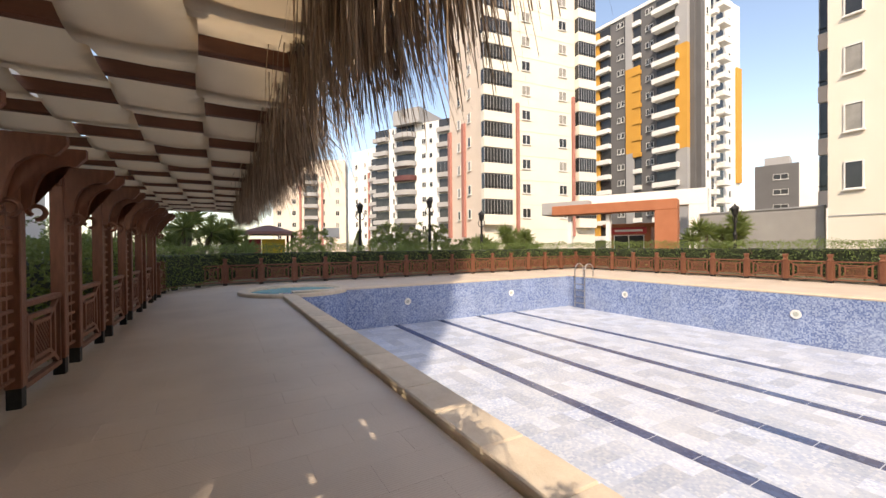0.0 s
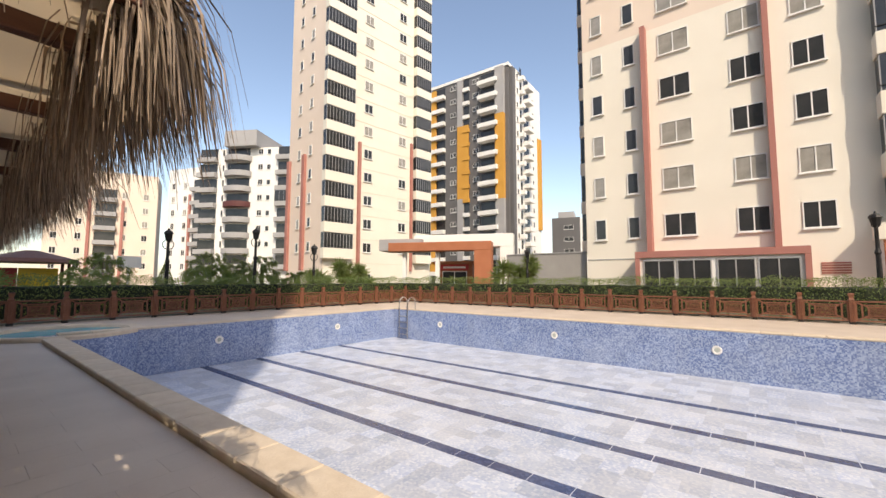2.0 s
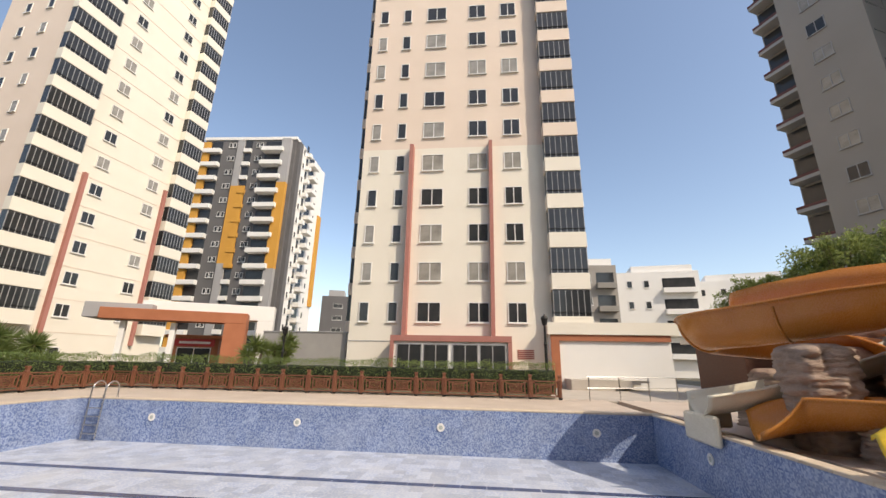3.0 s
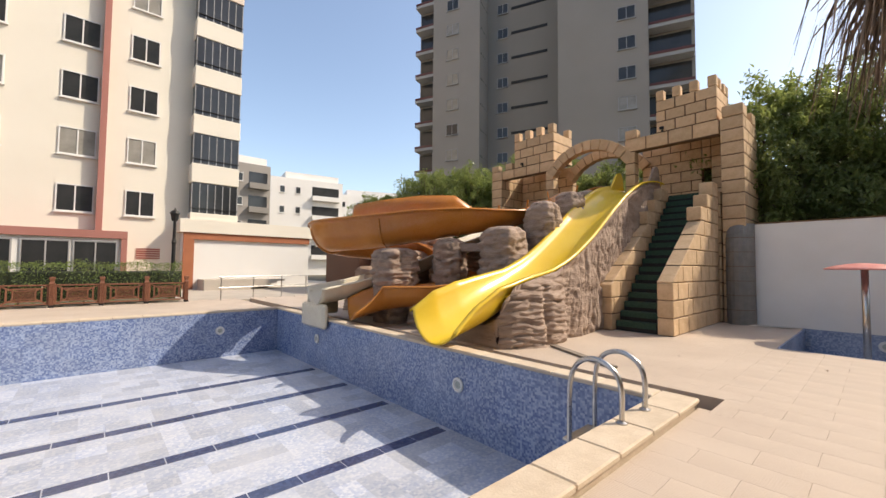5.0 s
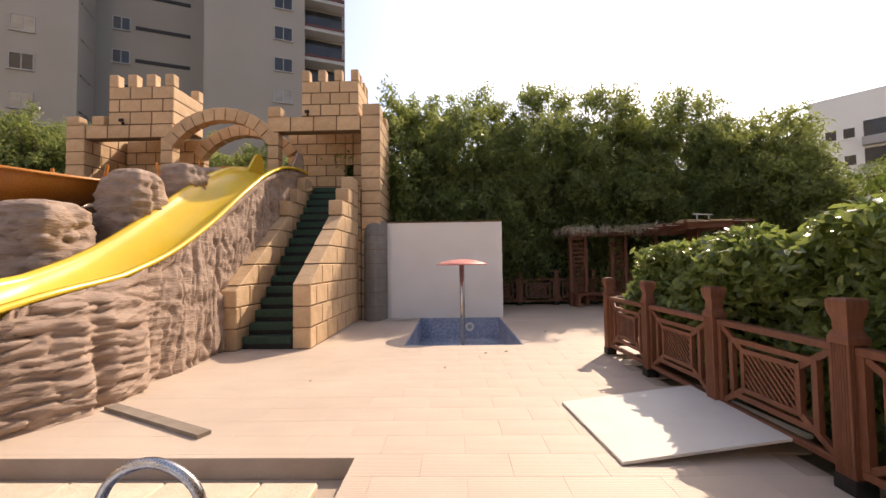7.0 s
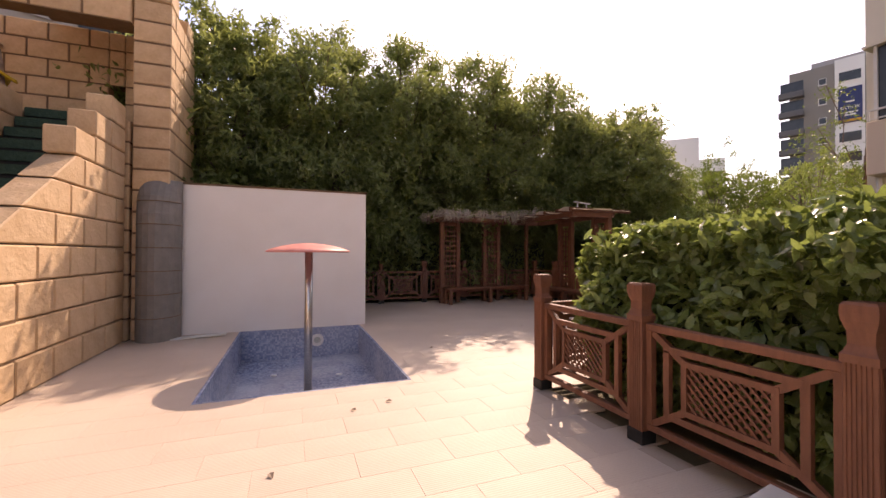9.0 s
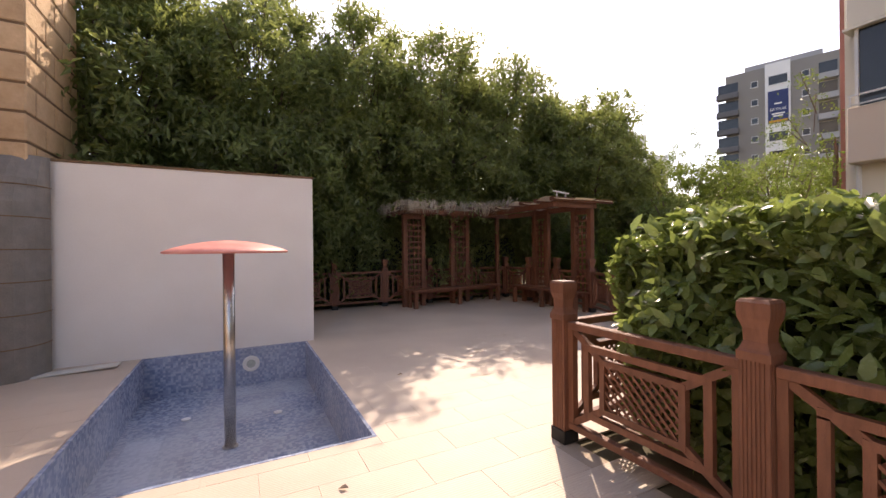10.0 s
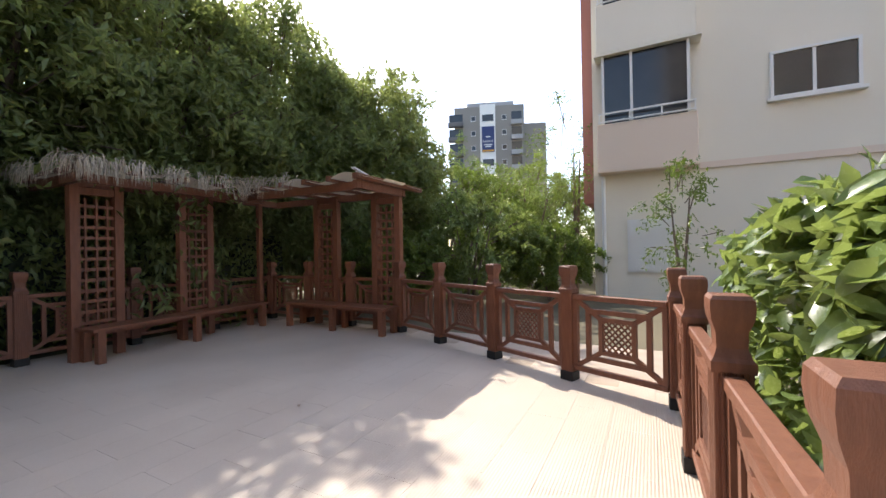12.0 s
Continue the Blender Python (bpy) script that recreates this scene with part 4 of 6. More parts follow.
rocks = [
    (7.0, -8.2, 0.6, 0.5, 0.5, 4), (8.0, -8.5, 0.65, 0.6, 0.6, 6), (6.95, -9.85, 0.66, 0.62, 2.46, 7), (9.25, -8.15, 0.55, 0.52, 1.93, 8, -0.16),
    (8.35, -9.3, 0.42, 0.42, 2.2, 9, -0.1), (11.1, -8.6, 0.62, 0.55, 1.45, 10), (10.6, -9.7, 0.62, 0.6, 1.95, 11), (6.62, -11.1, 0.5, 0.55, 3.2, 12),
    (6.55, -12.3, 0.5, 0.55, 3.6, 13), (7.4, -11.9, 0.5, 0.6, 2.3, 14), (12.2, -9.0, 0.6, 0.6, 1.1, 15), (9.0, -11.6, 0.8, 0.7, 2.0, 16), (11.6, -11.6, 1.0, 0.9, 2.6, 17), (6.6, -13.4, 0.55, 0.6, 3.78, 19),
]
for r in rocks:
    ob = mesh_object("moulded_rock", rock(*r), ROCK, smooth=True)
    tagged(ob, "brown moulded artificial rock below the slides", "rock", "moulded rocks")
tie = bmesh.new()
bar(tie, (8.35, -9.3, 1.95), (6.95, -9.85, 1.95), 0.3, 0.2)
tagged(mesh_object("rock_beam", tie, ROCK), "brown moulded beam tying two rock columns", "rock", "moulded rocks")

# the tall slide: along y, the chute's bottom and its two rims
SLIDE_Y = (-15.1, -14.4, -13.5, -12.6, -11.7, -10.7, -9.8, -9.0, -8.2, -7.5, -6.95, -6.5)
SLIDE_X = (5.66, 5.66, 5.65, 5.65, 5.65, 5.65, 5.65, 5.65, 5.65, 5.68, 5.74, 5.8)
SLIDE_Z = (3.75, 3.72, 3.5, 3.1, 2.52, 1.85, 1.33, 1.0, 0.72, 0.42, 0.25, 0.14)
NEAR_H = (0.3, 0.3, 0.34, 0.35, 0.38, 0.37, 0.39, 0.42, 0.55, 0.68, 0.52, 0.26)
FAR_H = (0.3, 0.32, 0.36, 0.38, 0.4, 0.4, 0.4, 0.42, 0.56, 0.74, 0.74, 0.52)


def cliff():
    """The long moulded rock mass that carries the tall slide: strata on its lobes in front, upright clefts behind."""
    bm = bmesh.new()
    rows = []
    ny, nz, front, back = 260, 72, -7.55, -14.95
    for i in range(ny + 1):
        y = front + (back - front) * i / ny
        zb, nh, fh = (float(np.interp(y, SLIDE_Y, q)) for q in (SLIDE_Z, NEAR_H, FAR_H))
        foot = float(np.interp(-y, (7.45, 7.7, 8.0, 8.35, 8.5, 8.65, 9.05, 9.25, 9.4, 9.9, 10.6, 11.3, 14.95), (5.3, 4.98, 4.84, 4.74, 4.84, 4.70, 4.70, 4.86, 4.98, 4.90, 4.98, 5.1, 5.06)))
        brow = float(np.interp(-y, (7.45, 7.8, 9.2, 9.5, 10.5, 14.95), (5.12, 4.98, 4.94, 5.03, 5.06, 5.07)))
        ledge = zb + nh - 0.05 - (0.25 * (1 - (front - y) / 0.25) if y > front - 0.25 else 0)
        far = 6.34
        lay = min(1.0, max(0.0, (y + 9.9) / 0.8))
        col = []
        for j in range(nz + 1):
            q = j / nz
            z = ledge * q
            x = foot + (brow - foot) * q ** 2.5
            w = 2.0 * noise.noise(Vector((y * 0.9, z * 0.5, 3)))
            beds = 0.05 * (1 - abs(math.sin(z * 15 + w + 1.3 * noise.noise(Vector((y * 2.2, z, 5)))))) ** 2 + 0.05 * abs(noise.noise(Vector((y * 1.8, z * 11, 8)))) + 0.03 * noise.noise(Vector((y * 6, z * 16, 2)))
            crack = max(0.0, 1 - abs(noise.noise(Vector((y * 1.3, z * 5.5, 40)))) * 13) + 0.7 * max(0.0, 1 - abs(noise.noise(Vector((y * 2.6, z * 9.0, 50)))) * 10)
            beds += 0.045 * crack
            cleft = max(0.0, 0.5 - abs(noise.noise(Vector((y * 4.6 + z * 0.9, z * 1.1, 11)))) * 4.5) * 0.17 + max(0.0, 0.4 - abs(noise.noise(Vector((y * 8.0 - z * 1.6, z * 2.0, 21)))) * 4.0) * 0.09
            d = 0.07 * noise.noise(Vector((y * 1.4, z * 1.4, 0))) - lay * beds - (1 - lay) * cleft + (1 - lay) * 0.03 * noise.noise(Vector((y * 9, z * 6, 4)))
            fade = min(1.0, (1 - q) * 8)
            col.append(bm.verts.new((x - d * (0.35 + 0.65 * fade), y, z + 0.012 * noise.noise(Vector((y * 7, z * 7, 6))) * (1 if j else 0))))
        for k in range(-6, 7):
            an = k / 6 * math.pi / 2
            h = nh if k < 0 else fh
            if k == -6:
                continue
            col.append(bm.verts.new((5.66 + 0.64 * math.sin(an), y, min(ledge + 0.1, zb - 0.07 + (h - 0.02) * (1 - math.cos(an))))))
        top = zb + fh - 0.1
        for j in range(12, -1, -1):
            z = top * j / 12
            col.append(bm.verts.new((far + 0.08 * abs(noise.noise(Vector((y * 1.5, z * 1.5, 30)))) + 0.1 * (1 - j / 12), y, z)))
        rows.append(col)
    for a, b in zip(rows, rows[1:]):
        for k in range(len(a) - 1):
            bm.faces.new((a[k], b[k], b[k + 1], a[k + 1]))
    bm.faces.new(rows[0])
    bmesh.ops.triangulate(bm, faces=[f for f in bm.faces if len(f.verts) > 4])
    return bm


tagged(mesh_object("rock_cliff", cliff(), ROCK, smooth=True), "brown moulded rock face under the yellow slide", "rock", "moulded rocks")


# ---- slides ----
def trough(pts, width, depth, wall_a, wall_b, n=12, flare=None):
    """An open chute along the line: a U section, wall_a and wall_b its rims' heights over the bottom."""
    line = smooth_line(pts, n)
    bm = bmesh.new()
    rows = []
    m = len(line)
    for i, q in enumerate(line):
        d = (line[min(i + 1, m - 1)] - line[max(i - 1, 0)])
        d.z *= 0.3
        d.normalize()
        s = Vector((d.y, -d.x, 0)).normalized()
        u = i / (m - 1)
        ha, hb = (w(u) if callable(w) else w for w in (wall_a, wall_b))
        wd = width * (1 + (flare * max(0, (u - 0.9) / 0.1) ** 1.5 if flare else 0))
        prof = []
        for k in range(-8, 9):
            a = k / 8
            h = ha if a < 0 else hb
            prof.append((wd / 2 * math.sin(a * math.pi / 2) if abs(a) < 0.85 else wd / 2 * math.copysign(0.975 + (abs(a) - 0.85) * 0.35, a), h * (1 - math.cos(a * math.pi / 2)) ** 0.9))
        prof = [(prof[0][0] - 0.09, prof[0][1] - 0.05), (prof[0][0] - 0.075, prof[0][1] + 0.0)] + prof + [(prof[-1][0] + 0.075, prof[-1][1] + 0.0), (prof[-1][0] + 0.09, prof[-1][1] - 0.05)]
        rows.append([bm.verts.new(q + s * p + Vector((0, 0, z))) for p, z in prof])
    for a, b in zip(rows, rows[1:]):
        for k in range(len(a) - 1):
            bm.faces.new((a[k], a[k + 1], b[k + 1], b[k]))
    bmesh.ops.recalc_face_normals(bm, faces=bm.faces[:])
    bmesh.ops.solidify(bm, geom=bm.faces[:], thickness=0.02)
    return bm, line


def seam_rings(parent, line, every, width, ha, mat, count):
    """Raised joint bands across the underside of a chute."""
    m = len(line)
    for c in range(1, count + 1):
        i = int(m * c / (count + 1))
        d = (line[min(i + 1, m - 1)] - line[i - 1])
        d.z = 0
        d.normalize()
        s = Vector((d.y, -d.x, 0))
        h = ha(i / (m - 1)) if callable(ha) else ha
        pts = [line[i] + s * (width / 2 + 0.02) * math.sin(a) + Vector((0, 0, h * (1 - math.cos(a)) ** 0.9 - 0.035)) for a in np.linspace(-1.45, 1.45, 15)]
        part("joint_band", pipe(bmesh.new(), pts, 0.028, 6), mat, parent)


ys = thing("water_slide", (0, 0, 0), 0, "tall yellow open water slide curving to the pool", "slide")
U_OF = np.linspace(0, 1, len(SLIDE_Y))
bm, ln = trough(list(zip(SLIDE_X, SLIDE_Y, SLIDE_Z)), 1.12, 0.5, lambda u: float(np.interp(u, U_OF, NEAR_H)), lambda u: float(np.interp(u, U_OF, FAR_H)), 10, 0.1)
part("chute", bm, YELLOW, ys, smooth=True)
for sx in (5.1, 6.2):
    bm = bmesh.new()
    pts = smooth_line([(sx, -15.0, 3.7), (sx, -14.85, 4.4), (sx, -14.55, 4.45), (sx, -14.2, 4.05), (sx, -13.9, 3.7)], 5)
    f0 = [bm.verts.new((sx - 0.03, q.y, q.z)) for q in pts]
    f1 = [bm.verts.new((sx + 0.03, q.y, q.z)) for q in pts]
    bm.faces.new(f0)
    bm.faces.new(f1[::-1])
    for i in range(len(pts)):
        j = (i + 1) % len(pts)
        bm.faces.new((f0[j], f0[i], f1[i], f1[j]))
    part("side_guard", bm, YELLOW if sx > 6 else ROCK, ys)

osl = thing("water_slide", (0, 0, 0), 0, "orange winding water slide with high outer wall", "slide")
RUN = [(7.3, -15.0, 3.75), (7.3, -14.0, 3.6), (7.5, -12.8, 3.08), (7.75, -11.6, 2.74), (7.95, -10.6, 2.5), (8.4, -9.65, 2.32), (9.2, -8.8, 2.12), (10.3, -7.95, 1.95), (11.4, -7.5, 1.88), (12.2, -7.95, 1.8), (12.2, -9.1, 1.7), (10.9, -10.3, 1.52), (9.6, -10.7, 1.3), (8.3, -10.3, 1.0), (7.7, -9.4, 0.75), (8.1, -8.4, 0.55), (8.9, -7.6, 0.38), (9.25, -6.85, 0.16)]
NEAR_WALL = (0.4, 0.4, 0.4, 0.36, 0.5, 0.66, 0.8, 0.84, 0.84, 0.8, 0.8, 0.7, 0.5, 0.42, 0.42, 0.45, 0.6, 0.2)
FAR_WALL = (0.4, 0.4, 0.42, 0.42, 0.5, 1.2, 1.4, 1.45, 1.4, 1.2, 0.9, 0.75, 0.5, 0.42, 0.42, 0.45, 0.6, 0.45)
V_OF = np.linspace(0, 1, len(RUN))


def wall_near(u):
    return float(np.interp(u, V_OF, NEAR_WALL))


def wall_far(u):
    return float(np.interp(u, V_OF, FAR_WALL))


bm, ln = trough(RUN, 1.2, 0.6, wall_near, wall_far, 10, 0.12)
part("chute", bm, ORANGE, osl, smooth=True)
seam_rings(osl, ln[:100], 1, 1.2, 0.8, ORANGE, 5)

wsl = thing("water_slide", (0, 0, 0), 0, "straight ivory water slide ending over the pool edge", "slide")
bm, ln = trough([(9.05, -13.85, 2.8), (9.15, -12.4, 2.35), (9.5, -10.6, 1.75), (9.95, -9.0, 1.1), (10.3, -7.8, 0.68), (10.5, -6.5, 0.42)], 1.2, 0.5, 0.46, 0.46, 12, 0.1)
part("chute", bm, IVORY, wsl, smooth=True)
part("end_skirt", boxed(9.86, 11.2, -6.6, -6.46, -0.14, 0.47, bevel=0.05), IVORY, wsl)
part("end_skirt", boxed(11.06, 11.2, -7.5, -6.6, 0.102, 0.8, bevel=0.05), IVORY, wsl)

# ---- splash basin, mushroom and plaster wall ----
SP = (-0.2, 1.97, -15.28, -11.57)
splash = thing("splash_basin", (0, 0, 0), 0, "empty square splash basin lined with blue mosaic", "pool", kind="structure")
a0, a1, b0, b1 = SP
part("floor_lining", boxed(a0, a1, b0, b1, -0.9, -0.55), mosaic("blue floor mosaic", ((0.22, 0.27, 0.39), (0.31, 0.37, 0.48), (0.37, 0.42, 0.51), (0.18, 0.22, 0.33)), (0.50, 0.53, 0.58), 0.03, 0.8), splash)
for q in ((a0 + 0.001, a0 + 0.03, b0, b1), (a1 - 0.03, a1 - 0.001, b0, b1), (a0 + 0.03, a1 - 0.03, b0 + 0.001, b0 + 0.03), (a0 + 0.03, a1 - 0.03, b1 - 0.03, b1 - 0.001)):
    part("wall_lining", boxed(*q, -0.56, 0.002), SPLASH_MOSAIC, splash)
li = copy_thing(lamp_a, pose(0.62, -15.249, -0.24))
bm = lathe(bmesh.new(), [(0.055, -0.55), (0.055, 1.47)], 20)
mush = thing("water_mushroom", (0.86, -13.2, 0), 0, "pink water mushroom on a steel pole", "water feature")
part("pole", bm, STEEL, mush, "brushed steel pole", smooth=True)
bm = lathe(bmesh.new(), [(0.075, -0.55), (0.075, -0.535), (0.06, -0.53)], 20)
part("flange", bm, STEEL, mush)
bm = lathe(bmesh.new(), [(0.05, 1.46), (0.55, 1.452), (0.575, 1.46), (0.57, 1.475), (0.5, 1.505), (0.36, 1.545), (0.2, 1.572), (0.05, 1.585), (0.01, 1.586)], 40)
part("cap", bm, PINK, mush, "faded pink fibreglass cap", smooth=True)
for p in ((0.25, -12.6), (1.35, -14.2), (0.0 + 0.35, -13.9)):
    bm = lathe(bmesh.new(), [(0.05, -0.55), (0.05, -0.54), (0.02, -0.538)], 14, (p[0], p[1], 0))
    tagged(mesh_object("floor_inlet", bm, FRAME), "small white round inlet in the basin floor", "inlet", "basin inlets")
wall = mesh_object("wall_plaster", boxed(-0.31, 3.14, -15.56, -15.285, -0.6, 2.64), PLASTER)
tagged(wall, "tall white plastered wall behind the basin", "wall", kind="structure")
part("coping_strip", boxed(-0.325, 3.14, -15.58, -15.27, 2.642, 2.675), MORTAR, wall, "dark capping strip")
bm = boxed(-0.4, 0.4, -0.11, 0.11, 0.0, 0.022, bevel=0.004)
bmesh.ops.transform(bm, matrix=pose(2.55, -14.98, 0.006, 3, 2, 3), verts=bm.verts)
tagged(mesh_object("loose_board", bm, PANEL), "broken white board lying by the wall", "board")

# ---- corner seat with pergola roof ----
seat = thing("corner_arbour", (0, 0, 0), 0, "red-brown corner arbour with lattice sides and canvas roof", "arbour")


def lattice(parent, p, q, z0, z1, nx):
    """A framed lattice panel standing between two points."""
    p, q = Vector((*p, 0)), Vector((*q, 0))
    d = (q - p).normalized()
    L = (q - p).length
    g = part("lattice_panel", bar(bmesh.new(), p + Vector((0, 0, z1 + 0.1)), q + Vector((0, 0, z1 + 0.1)), 0.06, 0.1), WOOD, parent)
    for e in (p, q):
        part("post", bar(bmesh.new(), e + Vector((0, 0, 0.0)), e + Vector((0, 0, 2.42)), 0.11, 0.11, d), WOOD, g)
    for k in range(1, nx + 1):
        c = p + d * (L * k / (nx + 1))
        part("slat", bar(bmesh.new(), c + Vector((0, 0, z0)), c + Vector((0, 0, z1)), 0.042, 0.024, d), WOOD, g)
    z = z0
    while z <= z1:
        part("slat", bar(bmesh.new(), p + Vector((0, 0, z)), q + Vector((0, 0, z)), 0.024, 0.042), WOOD, g)
        z += 0.145


lattice(seat, (-2.98, -17.95), (-3.5, -18.0), 0.5, 2.2, 3)
lattice(seat, (-4.42, -18.08), (-4.9, -18.1), 0.5, 2.2, 3)
lattice(seat, (-6.42, -17.0), (-6.42, -16.5), 0.5, 2.2, 3)
lattice(seat, (-6.4, -15.55), (-6.4, -15.05), 0.5, 2.2, 3)
part("post", boxed(-6.02, -5.93, -18.2, -18.11, 0, 2.42, bevel=0.006), WOOD, seat)
for p, q in (((-2.85, -17.55), (-5.75, -17.75)), ((-2.85, -18.0), (-6.45, -18.2)), ((-6.45, -18.2), (-6.45, -14.95)), ((-5.35, -17.6), (-5.35, -14.95)), ((-2.9, -17.3), (-2.9, -19.0)), ((-6.5, -15.0), (-5.2, -15.0))):
    part("roof_beam", bar(bmesh.new(), (*p, 2.42), (*q, 2.42), 0.08, 0.12), WOOD, seat)
for k in range(6):
    x = -2.85 - 0.6 * k
    part("rafter", boxed(x - 0.04, x + 0.04, -19.1, -17.25, 2.48, 2.56), WOOD, seat)
for k in range(5):
    y = -17.0 + 0.52 * k
    part("rafter", boxed(-6.95, -5.1, y - 0.04, y + 0.04, 2.48, 2.56), WOOD, seat)
for i in range(3):
    bm = bmesh.new()
    rws = []
    for k in range(45):
        u = k / 8
        rws.append([bm.verts.new((-2.75 - 0.6 * u, -17.2 - 0.62 * (i + j), 2.53 + 0.06 * math.cos(math.pi * (u + i)))) for j in (0.02, 0.98)])
    for a, b in zip(rws, rws[1:]):
        bm.faces.new((a[0], a[1], b[1], b[0]))
    bmesh.ops.solidify(bm, geom=bm.faces[:], thickness=0.008)
    part("canvas_strip", bm, CANVAS, seat, "cream canvas strip", smooth=True)
for i in range(3):
    bm = bmesh.new()
    rws = []
    for k in range(38):
        u = k / 8
        rws.append([bm.verts.new((-5.1 - 0.6 * (i + j), -17.2 + 0.52 * u, 2.53 + 0.06 * math.cos(math.pi * (u + i)))) for j in (0.02, 0.98)])
    for a, b in zip(rws, rws[1:]):
        bm.faces.new((a[0], a[1], b[1], b[0]))
    bmesh.ops.solidify(bm, geom=bm.faces[:], thickness=0.008)
    part("canvas_strip", bm, CANVAS, seat, "cream canvas strip", smooth=True)
DRY = islands(material("bleached palm thatch", (0.36, 0.31, 0.24), (0.48, 0.42, 0.33), 8, 0.9, 0.2), 0.6, 1.3)
st, lean = frond_starts(900, (-2.7, -17.25, 2.6), (-5.2, -17.2, 2.6), 22, 0.045)
thatch("thatch_fringe", st, np.array((0.1, 0.6, 0.15)) + lean, 0.32, seat, "bleached palm leaf fringe", 21, DRY)
st, lean = frond_starts(160, (-5.15, -17.2, 2.62), (-5.15, -16.2, 2.62), 10, 0.05)
thatch("thatch_fringe", st, np.array((0.6, 0.2, 0.15)) + lean, 0.3, seat, "bleached palm leaf fringe", 22, DRY)
st, lean = frond_starts(260, (-2.68, -17.2, 2.6), (-2.68, -19.0, 2.6), 12, 0.05)
thatch("thatch_fringe", st, np.array((0.6, 0.1, 0.15)) + lean, 0.32, seat, "bleached palm leaf fringe", 23, DRY)
rk = thing("roof_lamp", (-5.95, -15.5, 2.56), 20, "small white floodlight stand on the arbour roof", "lamp")
part("top_bar", boxed(-0.36, 0.36, -0.03, 0.03, 0.2, 0.225), FRAME, rk)
for sx in (-0.22, 0.22):
    part("leg", boxed(sx - 0.012, sx + 0.012, -0.012, 0.012, 0, 0.2), FRAME, rk)


def bench(p, q, label):
    """A plank bench along the line, on short stout legs."""
    p, q = Vector((*p, 0)), Vector((*q, 0))
    d = (q - p).normalized()
    s = Vector((-d.y, d.x, 0))
    b = thing("bench", (0, 0, 0), 0, label, "bench", "arbour benches")
    for k in range(4):
        o = s * (0.055 + 0.108 * k)
        part("seat_board", bar(bmesh.new(), p + o + Vector((0, 0, 0.44)), q + o + Vector((0, 0, 0.44)), 0.1, 0.04), WOOD, b)
    L = (q - p).length
    n = max(2, round(L / 1.4) + 1)
    for k in range(n):
        c = p + d * (0.1 + (L - 0.2) * k / (n - 1))
        for o in (0.06, 0.38):
            part("leg", bar(bmesh.new(), c + s * o, c + s * o + Vector((0, 0, 0.42)), 0.09, 0.09, d), WOOD, b)
    part("rail", bar(bmesh.new(), p + s * 0.22 + Vector((0, 0, 0.38)), q + s * 0.22 + Vector((0, 0, 0.38)), 0.05, 0.06), WOOD, b)
    return b


bench((-3.0, -17.45), (-5.85, -17.75), "long red-brown plank bench under the arbour")
bench((-5.9, -17.4), (-5.85, -14.98), "shorter red-brown plank bench under the arbour")


# ---- buildings ----
WINDOWS = {}


def window(parent, x, z, w, h, y=0.0, mat=GLASS_AND_SHADE, bars=1, frame=FRAME, deep=0.06):
    """A window on a face in the local plane y: frame, sill and panes; x and z its lower left corner."""
    key = (round(w, 2), round(h, 2), mat.name, bars, frame.name)
    m = pose(x, y, z)
    if key in WINDOWS:
        src = WINDOWS[key]
        o = again(src, parent, m)
        for c in src.children:
            again(c, o, c.matrix_basis)
        return o
    t = 0.06
    bm = bmesh.new()
    q = [(0, 0), (w, 0), (w, h), (0, h), (t, t), (w - t, t), (w - t, h - t), (t, h - t)]
    fr = [bm.verts.new((x_, -deep, z_)) for x_, z_ in q]
    bk = [bm.verts.new((x_, 0.02, z_)) for x_, z_ in q]
    for i in range(4):
        j = (i + 1) % 4
        bm.faces.new((fr[i], fr[j], fr[4 + j], fr[4 + i]))
        bm.faces.new((fr[j], fr[i], bk[i], bk[j]))
        bm.faces.new((fr[4 + i], fr[4 + j], bk[4 + j], bk[4 + i]))
    o = part("window", bm, frame, parent)
    o.matrix_basis = m
    part("pane", boxed(t, w - t, -0.02, 0.015, t, h - t), mat, o)
    for k in range(1, bars + 1):
        c = w * k / (bars + 1)
        part("mullion", boxed(c - t / 2, c + t / 2, -deep + 0.01, -0.0205, t, h - t), frame, o)
    part("sill", boxed(-0.06, w + 0.06, -0.14, 0.0, -0.07, 0.0), frame, o)
    WINDOWS[key] = o
    return o


BALC = {}


